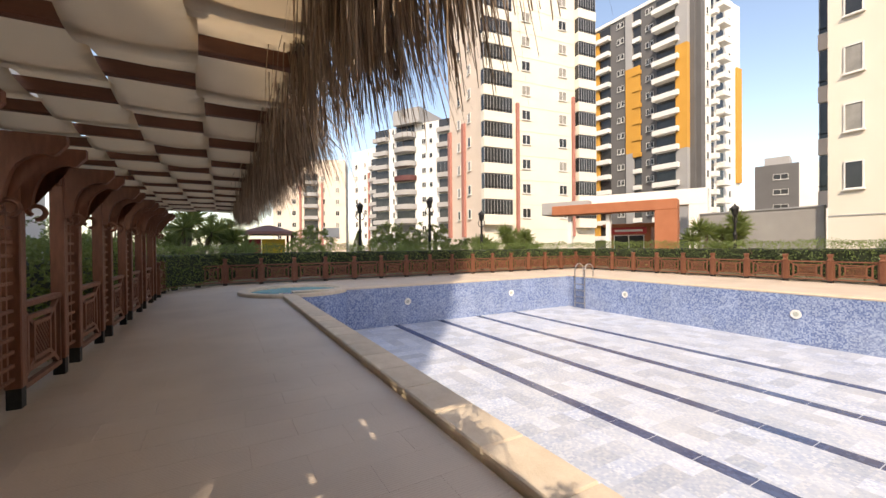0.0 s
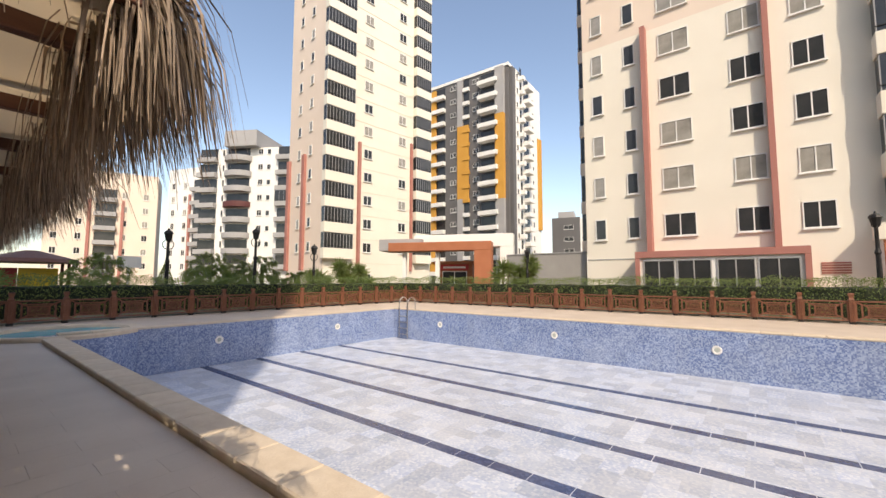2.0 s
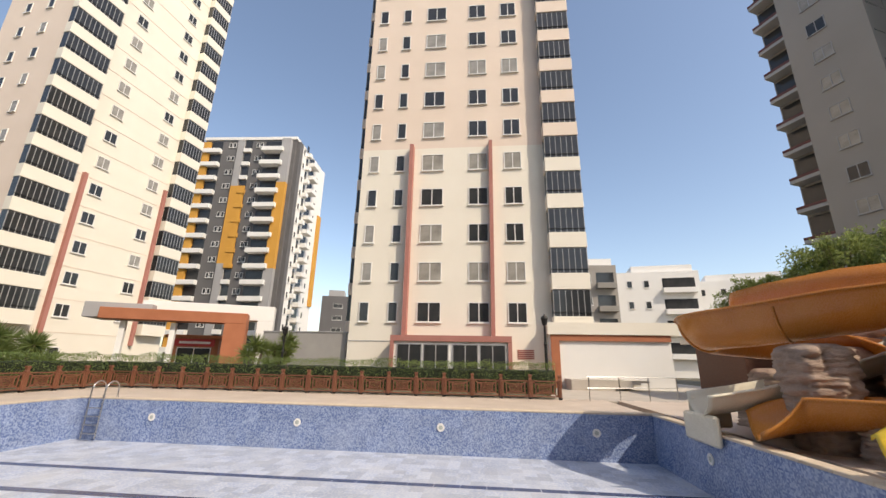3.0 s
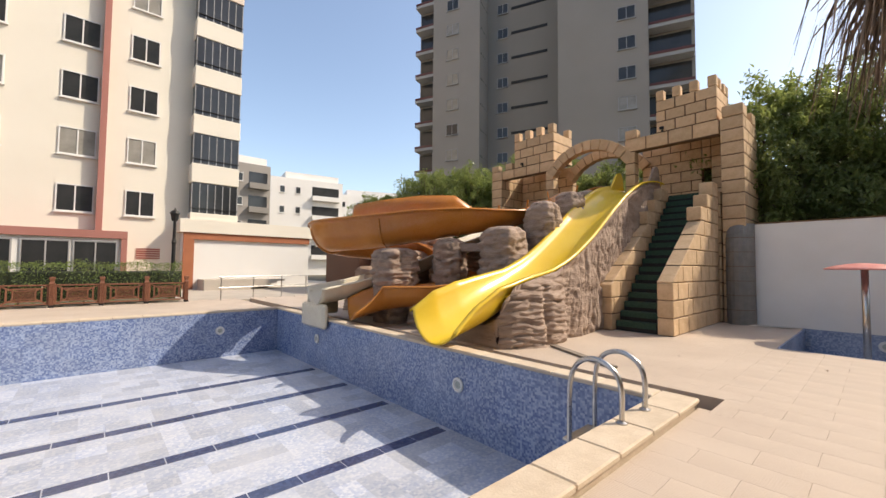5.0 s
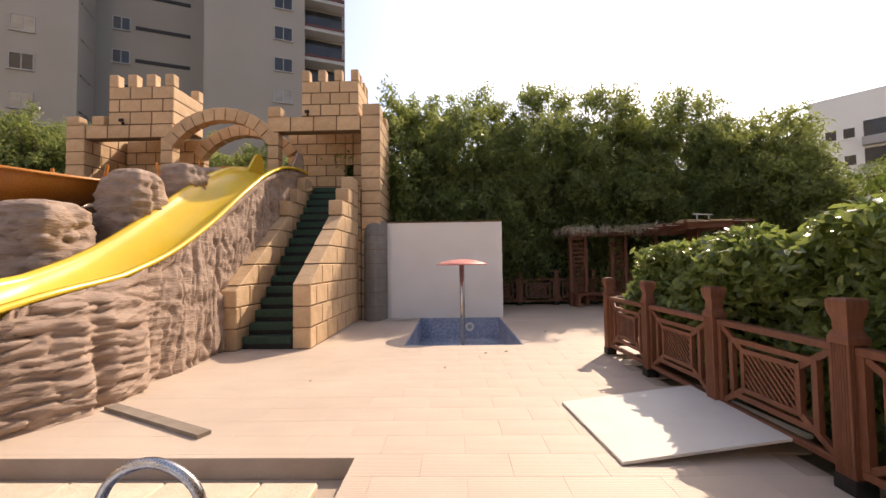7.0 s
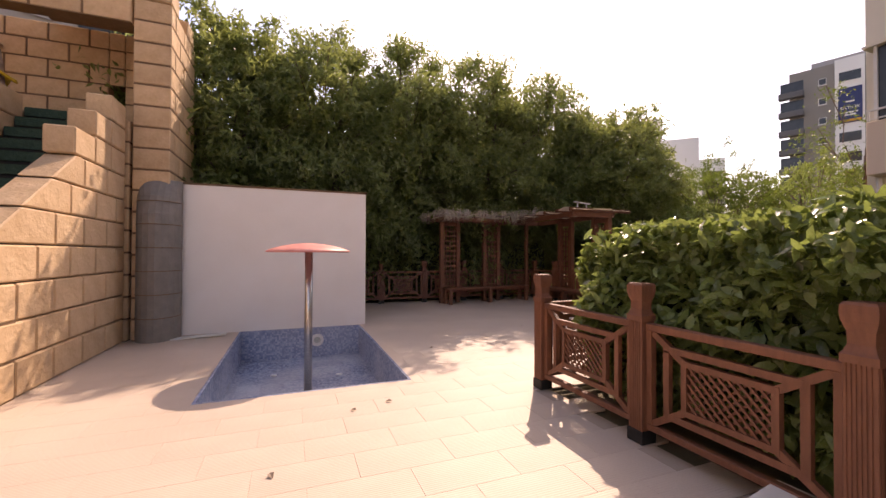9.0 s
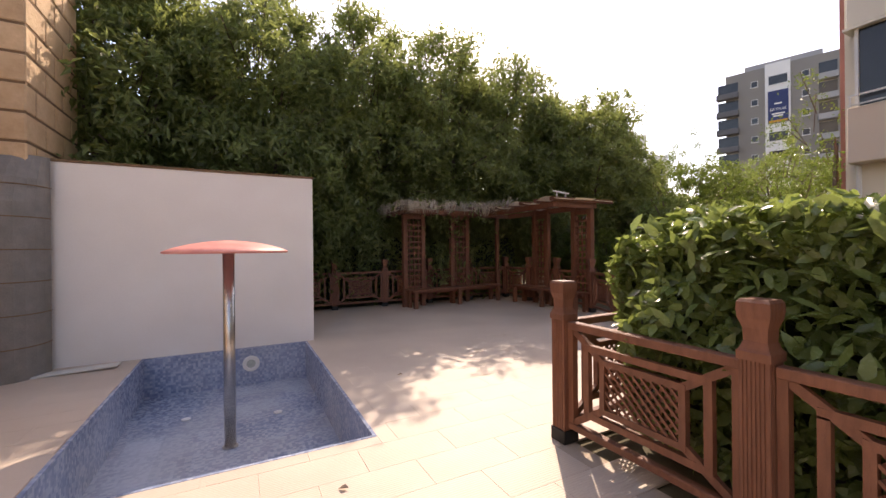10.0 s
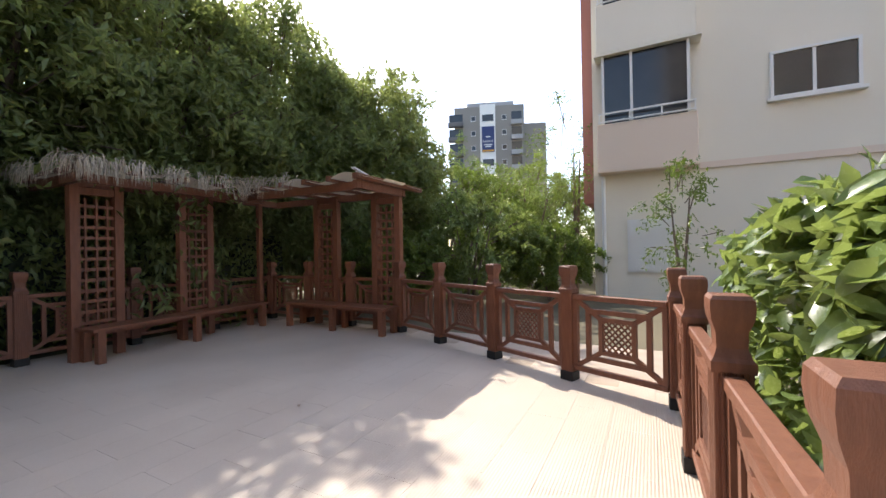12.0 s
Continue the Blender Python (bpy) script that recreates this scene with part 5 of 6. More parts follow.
def balcony(parent, x, z, w, out=1.2, y=0.0, slab=WHITE, rail=None, glazed=True, h=3.0, wall=1.0, bars=4):
    """A balcony: slab with parapet, and glazing or a flat dark sheet, painted as shade, above."""
    key = (round(w, 2), out, slab.name, rail.name if rail else "", glazed, h, wall, bars)
    m = pose(x, y, z)
    if key in BALC:
        src = BALC[key]
        o = again(src, parent, m)
        for c in src.children:
            again(c, o, c.matrix_basis)
        return o
    bm = boxed(0, w, -out, 0.0, 0.0, wall, bevel=0.02)
    o = part("balcony", bm, slab, parent)
    o.matrix_basis = m
    if glazed:
        part("glazing", boxed(0.06, w - 0.06, -out + 0.07, -0.02, wall, h - 0.02), GLASS_AND_SHADE, o, "dark glazing")
        for k in range(bars + 1):
            c = 0.06 + (w - 0.12) * k / bars
            part("mullion", boxed(c - 0.022, c + 0.022, -out + 0.04, -out + 0.09, wall, h - 0.05), LGREY, o)
        part("hand_rail", boxed(0.02, w - 0.02, -out + 0.0, -out + 0.05, wall + 0.25, wall + 0.29), IRON, o)
    else:
        # an open balcony's shade is a dark sheet flat on the wall
        part("recess", boxed(0.1, w - 0.1, -0.03, 0.01, wall, h - 0.25), GLASS_AND_SHADE, o, "flat dark sheet painted as the shade behind the balcony")
    if rail:
        part("rail_panel", boxed(0.02, w - 0.02, -out - 0.03, -out - 0.002, 0.35, wall + 0.1), rail, o)
    BALC[key] = o
    return o


def building(name, at, turn, label):
    return thing(name, (at[0], at[1], 0), turn, label, "building")


def pick(i):
    return CURTAIN if (i * 7 + i // 3) % 5 in (1, 3) else GLASS_AND_SHADE


# cream block across the pool
b = building("apartment_building", (29.0, 8.0), -90, "cream rendered apartment block with red pilasters and glazed balconies")
part("wall", boxed(0, 17.2, 0, 14, -3, 18.2), CREAM, b, "cream rendered wall")
part("upper_wall", boxed(0, 17.2, 0.004, 14, 18.2, 41), PEACH, b, "peach rendered upper wall")
part("roof", boxed(-0.4, 17.6, -0.4, 14.4, 41, 41.4), WHITE, b)
for n in range(12):
    z = 5.62 + 3 * n - 1.45
    for i, (x, w, br) in enumerate(((0.63, 0.75, 0), (2.8, 0.72, 0), (4.95, 1.75, 1), (8.7, 1.5, 1), (11.5, 1.35, 1))):
        window(b, x, z, w, 1.45, mat=pick(n * 5 + i), bars=br)
    balcony(b, 14.5, z - 0.75, 2.6, 0.9, slab=PEACH if n > 4 else CREAM, h=3.0, wall=1.15, bars=6)
    balcony(b, -0.9, z - 0.75, 0.9, 0.9, y=2.5, slab=PEACH, h=3.0, wall=0.95, bars=2)
part("pilaster", boxed(4.0, 4.3, -0.62, 0.0, 2.9, 18.3), ROSE, b, "dusty red pilaster")
part("pilaster", boxed(10.3, 10.58, -0.5, 0.0, 2.9, 18.5), ROSE, b, "dusty red pilaster")
ann = part("ground_floor_annex", boxed(3.7, 11.4, -1.6, 0.0, -0.5, 2.75), WHITE, b)
part("annex_roof", boxed(3.5, 11.6, -1.75, 0.0, 2.76, 3.15), ROSE, b, "dusty red flat roof")
part("annex_pier", boxed(3.5, 3.75, -1.75, 0.0, -0.5, 2.75), ROSE, b)
part("annex_pier", boxed(11.35, 11.6, -1.75, 0.0, -0.5, 2.75), ROSE, b)
for k in range(4):
    window(b, 3.95 + 1.8 * k + (0.15 if k > 1 else 0), 0.5, 1.7, 2.1, y=-1.6, bars=1, frame=LGREY)
part("low_wing", boxed(14.2, 21.8, -0.9, 6, -1, 3.35), WHITE, b, "low white wing")
part("wing_roof", boxed(14.0, 22.3, -1.15, 6, 3.36, 4.15), CREAM, b)
part("wing_frame", boxed(14.2, 14.75, -1.05, -0.9, -0.5, 3.34), TERRA, b, "brown clad frame")
part("wing_frame", boxed(14.75, 21.8, -1.05, -0.9, 2.95, 3.34), TERRA, b, "brown clad frame")
for k in range(5):
    part("louvre_blade", boxed(12.1, 13.2, -0.05, -0.01, 1.75 + 0.13 * k, 1.83 + 0.13 * k), ROSE, b)
part("string_course", boxed(0.0, 3.4, -0.03, 0.0, 2.78, 2.84), LGREY, b)

# cream tower with corner balconies
b = building("apartment_building", (27.4, 37.5), -6.3, "tall cream tower with dark glazed corner balconies")
part("wall", boxed(0, 16.8, 0, 9.6, -3, 56), CREAM, b, "cream rendered wall")
for n in range(17):
    z = 6.36 + 3 * n
    balcony(b, -0.4, z - 2.55, 3.9, 0.8, slab=CREAM, h=3.0, wall=1.2, bars=9)
    balcony(b, 13.5, z - 2.75, 2.9, 0.8, slab=CREAM, h=3.0, wall=1.2, bars=7)
    window(b, 5.3, z - 1.6, 1.25, 1.2, mat=pick(n), bars=1)
    window(b, 10.9, z - 1.5, 1.25, 1.2, mat=pick(n + 3), bars=1)
    part("string_course", boxed(3.6, 13.4, -0.03, 0.0, z - 3.0, z - 2.95), PEACH, b)
part("pilaster", boxed(4.4, 4.75, -0.35, 0.0, 2.5, 18.6), ROSE, b, "dusty red pilaster")
part("pilaster", boxed(12.95, 13.25, -0.35, 0.0, 2.5, 20.5), ROSE, b, "dusty red pilaster")
window(b, 4.6, 0.6, 2.0, 1.5, bars=1)
lf = part("side_wall", boxed(-0.06, 0.0, 0.0, 9.6, -3, 56), PEACH, b, "pale peach side wall")
for n in range(17):
    z = 6.36 + 3 * n
    for y in (3.2, 6.2):
        o = window(b, 0, 0, 0.8, 1.2, mat=pick(n + int(y)), bars=0)
        o.matrix_basis = pose(-0.06, y + 0.8, z - 1.6, 0, 0, -90)
part("pilaster", boxed(-0.4, -0.06, 4.6, 5.3, 2.5, 17.0), ROSE, b, "dusty red pilaster")
part("pilaster", boxed(-0.4, -0.06, 8.9, 9.6, 2.5, 17.0), ROSE, b, "dusty red pilaster")

# grey and amber tower far behind
b = building("apartment_building", (66.0, 53.6), -87, "tall grey and amber apartment tower with white balcony bands")
part("wall", boxed(0, 18.6, 0, 13, -3, 43.6), SLATE, b, "slate grey wall")
part("roof", boxed(-0.2, 18.8, -0.2, 13.2, 43.6, 44.2), WHITE, b)
part("amber_strip", boxed(0.0, 1.3, -0.5, 0.0, 3, 43), AMBER, b, "amber vertical strip")
part("grey_strip", boxed(6.9, 8.2, -0.35, 0, 33.5, 43.5), LGREY, b, "light grey vertical strip")
part("amber_strip", boxed(6.9, 9.6, -0.35, 0, 18, 33.5), AMBER, b, "amber vertical strip")
part("grey_strip", boxed(6.9, 8.4, -0.35, 0, 3, 18), LGREY, b, "light grey vertical strip")
part("amber_strip", boxed(16.1, 17.9, -0.9, 0, 17, 34), AMBER, b, "amber vertical strip")
part("grey_strip", boxed(16.1, 17.9, -0.895, 0, 34, 43.5), LGREY, b, "light grey vertical strip")
part("grey_strip", boxed(16.1, 17.9, -0.895, 0, 3, 17), LGREY, b, "light grey vertical strip")
for n in range(14):
    z = 2.2 + 2.95 * n
    balcony(b, -0.6, z, 4.3, 0.9, slab=WHITE, h=2.95, wall=0.85, glazed=False)
    balcony(b, 8.3, z + 0.2, 1.5, 0.5, slab=AMBER if 5 <= n < 11 else WHITE, h=2.95, wall=0.8, glazed=False)
    balcony(b, 12.4, z, 4.3, 1.5, slab=WHITE, h=2.95, wall=0.85, glazed=False)
    window(b, 5.0, z + 1.4, 0.6, 1.0, bars=0)
    window(b, 5.8, z + 1.4, 0.6, 1.0, bars=0)
    window(b, 10.6, z + 1.4, 0.55, 1.0, bars=0)
    window(b, 11.4, z + 1.4, 0.55, 1.0, bars=0)
c = building("apartment_building", (67.5, 34.3), 0, "white rear wing of the grey and amber tower")
part("wall", boxed(1.2, 13.0, 0.3, 8, -3, 43.0), WHITE, c, "white wall")
part("dark_strip", boxed(0.0, 1.2, 0.0, 8, -3, 43.4), SLATE, c, "slate grey strip")
part("amber_strip", boxed(11.4, 13.05, 0.0, 0.3, 12, 32), AMBER, c, "amber vertical strip")
for n in range(14):
    z = 2.2 + 2.95 * n
    balcony(c, 5.0, z, 2.4, 1.3, y=0.3, slab=WHITE, h=2.95, wall=0.85, glazed=False)
    balcony(c, 3.4, z + 1.4, 1.0, 0.9, y=0.3, slab=WHITE, h=2.95, wall=0.85, glazed=False)
    window(c, 2.1, z + 1.2, 0.7, 1.2, y=0.3, bars=0)
    window(c, 9.0, z + 1.2, 0.7, 1.2, y=0.3, bars=0)

# white blocks with rounded balconies
b = building("apartment_building", (30.5, 82.0), -59, "white apartment block with rounded grey balconies")
part("wall", boxed(0, 19.5, 0, 12, -3, 26.5), WHITE, b, "white wall")
part("roof", boxed(5.5, 12.0, -1.5, 8, 26.5, 29.5), LGREY, b, "set back grey roof storey")
for n in range(8):
    z = 3.2 + 2.95 * n
    bm = bmesh.new()
    seg = 14
    for r0, z0, z1 in ((2.6, 0.0, 1.0),):
        lo = [bm.verts.new((7.6 + 2.7 * math.cos(a), 0.0 - 1.9 * math.sin(a), z0)) for a in np.linspace(0, math.pi, seg)]
        hi = [bm.verts.new((7.6 + 2.7 * math.cos(a), 0.0 - 1.9 * math.sin(a), z1)) for a in np.linspace(0, math.pi, seg)]
        for i in range(seg - 1):
            bm.faces.new((lo[i + 1], lo[i], hi[i], hi[i + 1]))
        bm.faces.new(hi)
        bm.faces.new(lo[::-1])
    o = part("balcony", bm, LGREY if n != 4 else MAROON, b, "rounded balcony")
    o.matrix_basis = pose(0, 0, z)
    # dark sheet on the wall, coloured as the shade over the parapet
    part("recess", boxed(5.3, 9.9, -0.05, 0.0, z + 1.0, z + 2.7), GLASS_AND_SHADE, b, "flat dark sheet painted as the shade behind the balcony")
    balcony(b, 15.6, z, 3.8, 1.0, slab=LGREY, h=2.95, wall=0.9, glazed=(n == 4))
    balcony(b, -0.5, z, 3.8, 1.0, slab=LGREY, h=2.95, wall=0.9, glazed=False)
    window(b, 11.6, z + 1.3, 1.0, 1.1, bars=1)
    window(b, 13.4, z + 1.3, 0.8, 1.0, bars=0)
    window(b, 4.2, z + 1.2, 0.5, 1.3, bars=0)
part("red_strip", boxed(19.5, 19.9, -0.3, 5, -3, 18), ROSE, b, "dusty red edge strip")
for at, turn, w, h, lab in (((31.0, 102.0), -70, 18, 26, "white distant apartment block with small windows"), ((12.0, 108.0), -20, 18, 24, "pale pink distant apartment block"), ((-26.0, 30.0), 60, 24, 36, "white and pink apartment block behind the hedge")):
    b = building("apartment_building", at, turn, lab)
    part("wall", boxed(0, w, 0, 10, -3, h), PEACH if "pink distant" in lab else WHITE, b)
    for n in range(int((h - 4) / 3)):
        z = 2.5 + 3 * n
        for k in range(5):
            if k == 2:
                balcony(b, w * 0.42, z, w * 0.2, 1.0, slab=LGREY, h=3.0, wall=0.9, glazed=False)
            else:
                window(b, w * (0.06 + 0.2 * k), z + 1.0, 1.0, 1.3, mat=pick(n + k), bars=1)
    for x in (w * 0.36, w * 0.66):
        part("pilaster", boxed(x, x + 0.5, -0.35, 0, -3, h - 6), ROSE, b)

# taupe tower behind the castle
b = building("apartment_building", (38.5, -31.1), 203, "taupe apartment tower with maroon balcony panels")
part("wall", boxed(2.6, 8.5, 0, 6, -3, 52), TAUPE, b, "taupe wall")
# set-back walls take the darker of the two taupe tones
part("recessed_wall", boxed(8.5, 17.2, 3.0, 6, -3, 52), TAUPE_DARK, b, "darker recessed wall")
part("wall", boxed(17.2, 25.6, 0, 6, -3, 52), TAUPE, b, "taupe wall")
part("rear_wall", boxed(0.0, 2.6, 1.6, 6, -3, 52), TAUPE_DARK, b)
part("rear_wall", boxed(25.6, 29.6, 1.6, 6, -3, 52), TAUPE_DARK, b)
for n in range(15):
    z = 0.5 + 3 * n
    window(b, 4.4, z + 1.3, 1.5, 1.3, mat=pick(n + 1), bars=1, frame=LGREY)
    window(b, 22.9, z + 1.3, 1.6, 1.3, mat=CURTAIN if n < 6 else GLASS_AND_SHADE, bars=1, frame=LGREY)
    window(b, 9.7, z + 1.2, 1.3, 1.2, y=3.0, bars=1, frame=LGREY)
    part("slot_window", boxed(11.4, 15.6, 2.93, 3.0, z + 1.45, z + 1.75), IRON, b, "long dark slot window")
    o = part("slot_window", boxed(8.42, 8.5, 0.4, 2.8, z + 1.5, z + 1.72), IRON, b, "long dark slot window")
    balcony(b, 0.0, z, 2.6, 1.3, y=1.6, slab=LGREY, rail=MAROON, h=3.0, wall=0.5, glazed=False)
    balcony(b, 25.6, z, 3.8, 1.3, y=1.6, slab=LGREY, rail=MAROON, h=3.0, wall=0.5, glazed=False)

# smaller white blocks
for at, turn, w, d, h, lab in (((75.5, -26.5), -100, 13.5, 9, 18.0, "white low apartment block with deep balconies"), ((92.0, -27.0), -100, 10, 8, 15.5, "white low block with flat roof"), ((67.0, -16.2), -90, 7.5, 8, 17.5, "grey unfinished looking apartment block"), ((82.0, -42.0), -110, 16, 8, 17.5, "white long apartment block")):
    b = building("apartment_building", at, turn, lab)
    part("wall", boxed(0, w, 0, d, -3, h), WHITE if "white" in lab else TAUPE, b)
    part("roof_storey", boxed(w * 0.2, w * 0.95, 0.8, d - 1, h, h + 1.3), WHITE, b)
    for n in range(4):
        z = h - 15.4 + 3.8 * n
        balcony(b, w * 0.55, z, w * 0.4, 0.9, slab=WHITE if "white" in lab else TAUPE_DARK, h=3.0, wall=0.9, glazed=False)
        window(b, w * 0.12, z + 1.1, 0.9, 1.3, bars=0)
        window(b, w * 0.33, z + 1.1, 0.9, 1.3, bars=0)

b = building("apartment_building", (99.0, 40.0), -75, "distant grey and white apartment block")
part("wall", boxed(0, 7, 0, 8, -3, 17.5), SLATE, b)
part("white_wall", boxed(7.0, 13, 0, 8, -3, 17.2), WHITE, b)
part("roof_storey", boxed(1.5, 5.5, 1, 6, 17.5, 19.2), LGREY, b)
for n in range(5):
    window(b, 3.0, 2.0 + 3.1 * n, 2.4, 1.1, bars=1)
# distant grey block with the sale banner
b = building("apartment_building", (-73.2, -46.2), 110, "distant grey apartment block with a sale banner")
part("wall", boxed(0, 14.0, 0, 10, -3, 30.3), TAUPE_DARK, b, "dark grey wall")
part("white_band", boxed(5.2, 8.3, -0.25, 0.0, -3, 30.6), WHITE, b, "white vertical band")
part("side_wing", boxed(14.0, 18.5, 2, 10, -3, 27), TAUPE_DARK, b)
part("roof_storey", boxed(2.5, 12, 1, 9, 30.3, 31.4), LGREY, b)
for n in range(9):
    z = 2.2 + 3 * n
    balcony(b, -1.2, z, 3.0, 1.2, slab=SLATE, h=3.0, wall=0.9, glazed=False)
    balcony(b, 11.4, z, 2.2, 0.9, slab=LGREY, h=3.0, wall=0.9, glazed=False)
    if n not in (7,):
        window(b, 5.6, z + 0.9, 2.4, 1.5, y=-0.25, bars=0)
    window(b, 3.4, z + 1.2, 0.9, 1.0, bars=0)
    window(b, 9.6, z + 1.2, 0.9, 1.0, bars=0)
ban = thing("sale_banner", (0, 0, 0), 0, "navy sale banner with white lettering on the far block", "banner")
ban.matrix_basis = pose(-73.2, -46.2, 0, 0, 0, 110) @ pose(5.55, -0.36, 20.9)
part("cloth", boxed(0, 2.5, -0.03, 0.0, 0, 5.2), SIGNBLUE, ban)
part("yellow_band", boxed(0.1, 2.4, -0.05, -0.031, 0.15, 0.5), AMBER, ban)
tx = bpy.data.curves.new("lettering", "FONT")
tx.body, tx.size, tx.align_x, tx.extrude = "SATILIK", 0.62, "CENTER", 0.01
tx.materials.append(FRAME)
to = new("lettering", tx)
to.parent = ban
to.matrix_basis = pose(1.25, -0.045, 2.0, 90, 0, 0)
for k, (zz, ww) in enumerate(((1.4, 1.6), (1.05, 1.2), (3.0, 0.9))):
    part("text_bar", boxed(1.25 - ww / 2, 1.25 + ww / 2, -0.045, -0.031, zz, zz + 0.22), FRAME, ban)

# dark block beyond the trees, pale distant ones
b = building("apartment_building", (-55.5, -63.0), 135, "white gabled block with a dark glazed neighbour")
part("wall", boxed(0, 12, 0, 9, -3, 21.6), WHITE, b)
part("dark_wing", boxed(-12.5, -0.05, 1.5, 10, -3, 21.0), SLATE, b, "dark grey glazed wing")
part("sign_bar", boxed(-11, -3, 1.35, 1.49, 19.5, 20.4), WHITE, b, "pale sign lettering bar")
for k in range(2):
    t = lathe(bmesh.new(), [(0.8, 21.0), (0.8, 22.4), (0.6, 22.6)], 14, (-4.5 + 2.4 * k, 5, 0))
    part("water_tank", t, LGREY, b)
for n in range(6):
    for x in (1.2, 7.2):
        window(b, x, 3.6 + 3 * n, 1.2, 1.3, mat=GLASS_AND_SHADE, bars=1)
for at, turn, w, h, lab in (((-40.5, -50.5), 130, 6.5, 19.5, "pale distant apartment block"), ((-90, -84), 128, 14, 25.5, "hazy distant white apartment blocks"), ((2.0, -44.0), 190, 12, 12.0, "pale apartment block behind the trees")):
    b = building("apartment_building", at, turn, lab)
    part("wall", boxed(0, w, 0, 8, -3, h), WHITE, b)
    for n in range(int(h / 3) - 1):
        balcony(b, w * 0.65, 1.5 + 3 * n, w * 0.3, 0.9, slab=LGREY, h=3.0, wall=0.9, glazed=False)
        window(b, w * 0.2, 2.6 + 3 * n, 1.0, 1.2, bars=0)
        window(b, w * 0.42, 2.6 + 3 * n, 1.0, 1.2, bars=0)

# near cream block beside the terrace
b = building("apartment_building", (-11.9, -12.45), 90, "cream apartment block with a glazed balcony over the garden")
part("wall", boxed(0, 26, 0, 14, -3, 3.3), CREAM, b, "cream rendered wall")
part("upper_wall", boxed(0, 26, 0.0, 14, 3.302, 44), CREAM, b, "cream rendered wall")
part("corner_strip", boxed(-0.4, 0.0, 1.0, 3, 2.7, 44), ROSE, b, "dusty red corner strip")
for n in range(13):
    z = 3.3 + 3.05 * n
    out = 0.42 if n < 4 else 1.5      # unseen upper balconies, made deeper to set the shadow edge in the pool
    o = part("balcony", boxed(0.15, 2.35, -out, 0.0, z, z + 1.25, bevel=0.02), CREAM if n % 2 else PEACH, b)
    part("glazing", boxed(0.3, 2.2, 0.12 - out, 0.01, z + 1.26, z + 2.98), GLASS_AND_SHADE, o, "dark glazing")
    for x in (0.27, 0.93, 2.15):
        part("mullion", boxed(x, x + 0.06, 0.06 - out, 0.14 - out, z + 1.26, z + 3.0), FRAME, o)
    part("hand_rail", boxed(0.18, 2.32, -0.04 - out, -out, z + 1.48, z + 1.52), FRAME, o, "white hand rail")
    part("hand_rail", boxed(0.18, 2.32, -0.04 - out, -out, z + 1.28, z + 1.31), FRAME, o, "white hand rail")
    for x in (0.2, 0.9, 1.6, 2.28):
        part("baluster", boxed(x, x + 0.03, -0.035 - out, -0.005 - out, z + 1.25, z + 1.48), FRAME, o)
    part("soffit", boxed(0.1, 2.45, -0.03 - out, 0.0, z + 2.99, z + 3.045), CREAM, o)
    for x in (3.75, 8.5, 12.5, 17.0, 21.0):
        window(b, x, z + 1.35, 1.5, 1.05, mat=pick(n + int(x)), bars=1)
part("string_course", boxed(2.4, 26, -0.05, 0.0, 3.25, 3.4), PEACH, b)
part("drain_pipe", lathe(bmesh.new(), [(0.05, -0.5), (0.05, 3.25)], 10, (0.25, -0.1, 0)), FRAME, b, "white rain pipe")
sh = part("shutter", boxed(0.8, 1.85, -0.05, 0.0, 0.75, 2.1), FRAME, b, "white roller shutter")
for k in range(13):
    part("slat", boxed(0.84, 1.81, -0.065, -0.05, 0.8 + 0.1 * k, 0.88 + 0.1 * k), FRAME, sh)

# ---- gate building and yard wall ----
g = thing("gate_portal", (27.0, 27.2), 0, "terracotta and white gate portal with a guard cabin", "gate")
g.matrix_basis = pose(26.6, 25.6, 0, 0, 0, -66)
part("frame_beam", boxed(0.0, 9.6, -0.6, 0.8, 4.0, 4.8, bevel=0.03), TERRA, g, "terracotta beam")
part("frame_leg", boxed(8.1, 9.6, -0.6, 0.8, -1.0, 4.0), TERRA, g, "terracotta pier")
part("white_beam", boxed(2.0, 11.4, 0.9, 2.4, 4.4, 5.6, bevel=0.03), WHITE, g, "white canopy beam")
part("white_leg", boxed(10.2, 11.4, 0.9, 2.4, -1.0, 4.4), WHITE, g, "white pier")
part("end_block", boxed(-1.2, 3.0, 0.0, 3.0, 4.1, 5.2, bevel=0.03), LGREY, g)
for x in (1.2, 4.4):
    part("post", boxed(x, x + 0.35, 0.0, 0.35, -1, 3.9), WHITE, g)
cab = thing("guard_cabin", (0, 0, 0), -66, "small orange guard cabin with a red sign", "cabin")
cab.matrix_basis = pose(30.2, 22.8, 0, 0, 0, -66)
part("cabin_wall", boxed(0, 3.4, 0, 2.4, -1, 2.9), TERRA, cab)
part("cabin_roof", boxed(-0.3, 3.7, -0.4, 2.7, 2.9, 3.15), TERRA, cab)
window(cab, 0.5, 0.9, 2.4, 1.3, bars=1)
part("sign", boxed(0.3, 3.1, -0.1, 0.0, 2.3, 2.85), SIGNRED, cab, "red signboard")
part("text_bar", boxed(0.6, 2.8, -0.12, -0.101, 2.48, 2.66), FRAME, cab)
yw = mesh_object("wall_yard", boxed(29.5, 29.8, 8.3, 14.8, -1, 3.4), GREYWALL)
tagged(yw, "plain grey rendered yard wall", "wall", kind="structure")
part("coping_strip", boxed(29.45, 29.85, 8.3, 14.8, 3.4, 3.48), LGREY, yw)
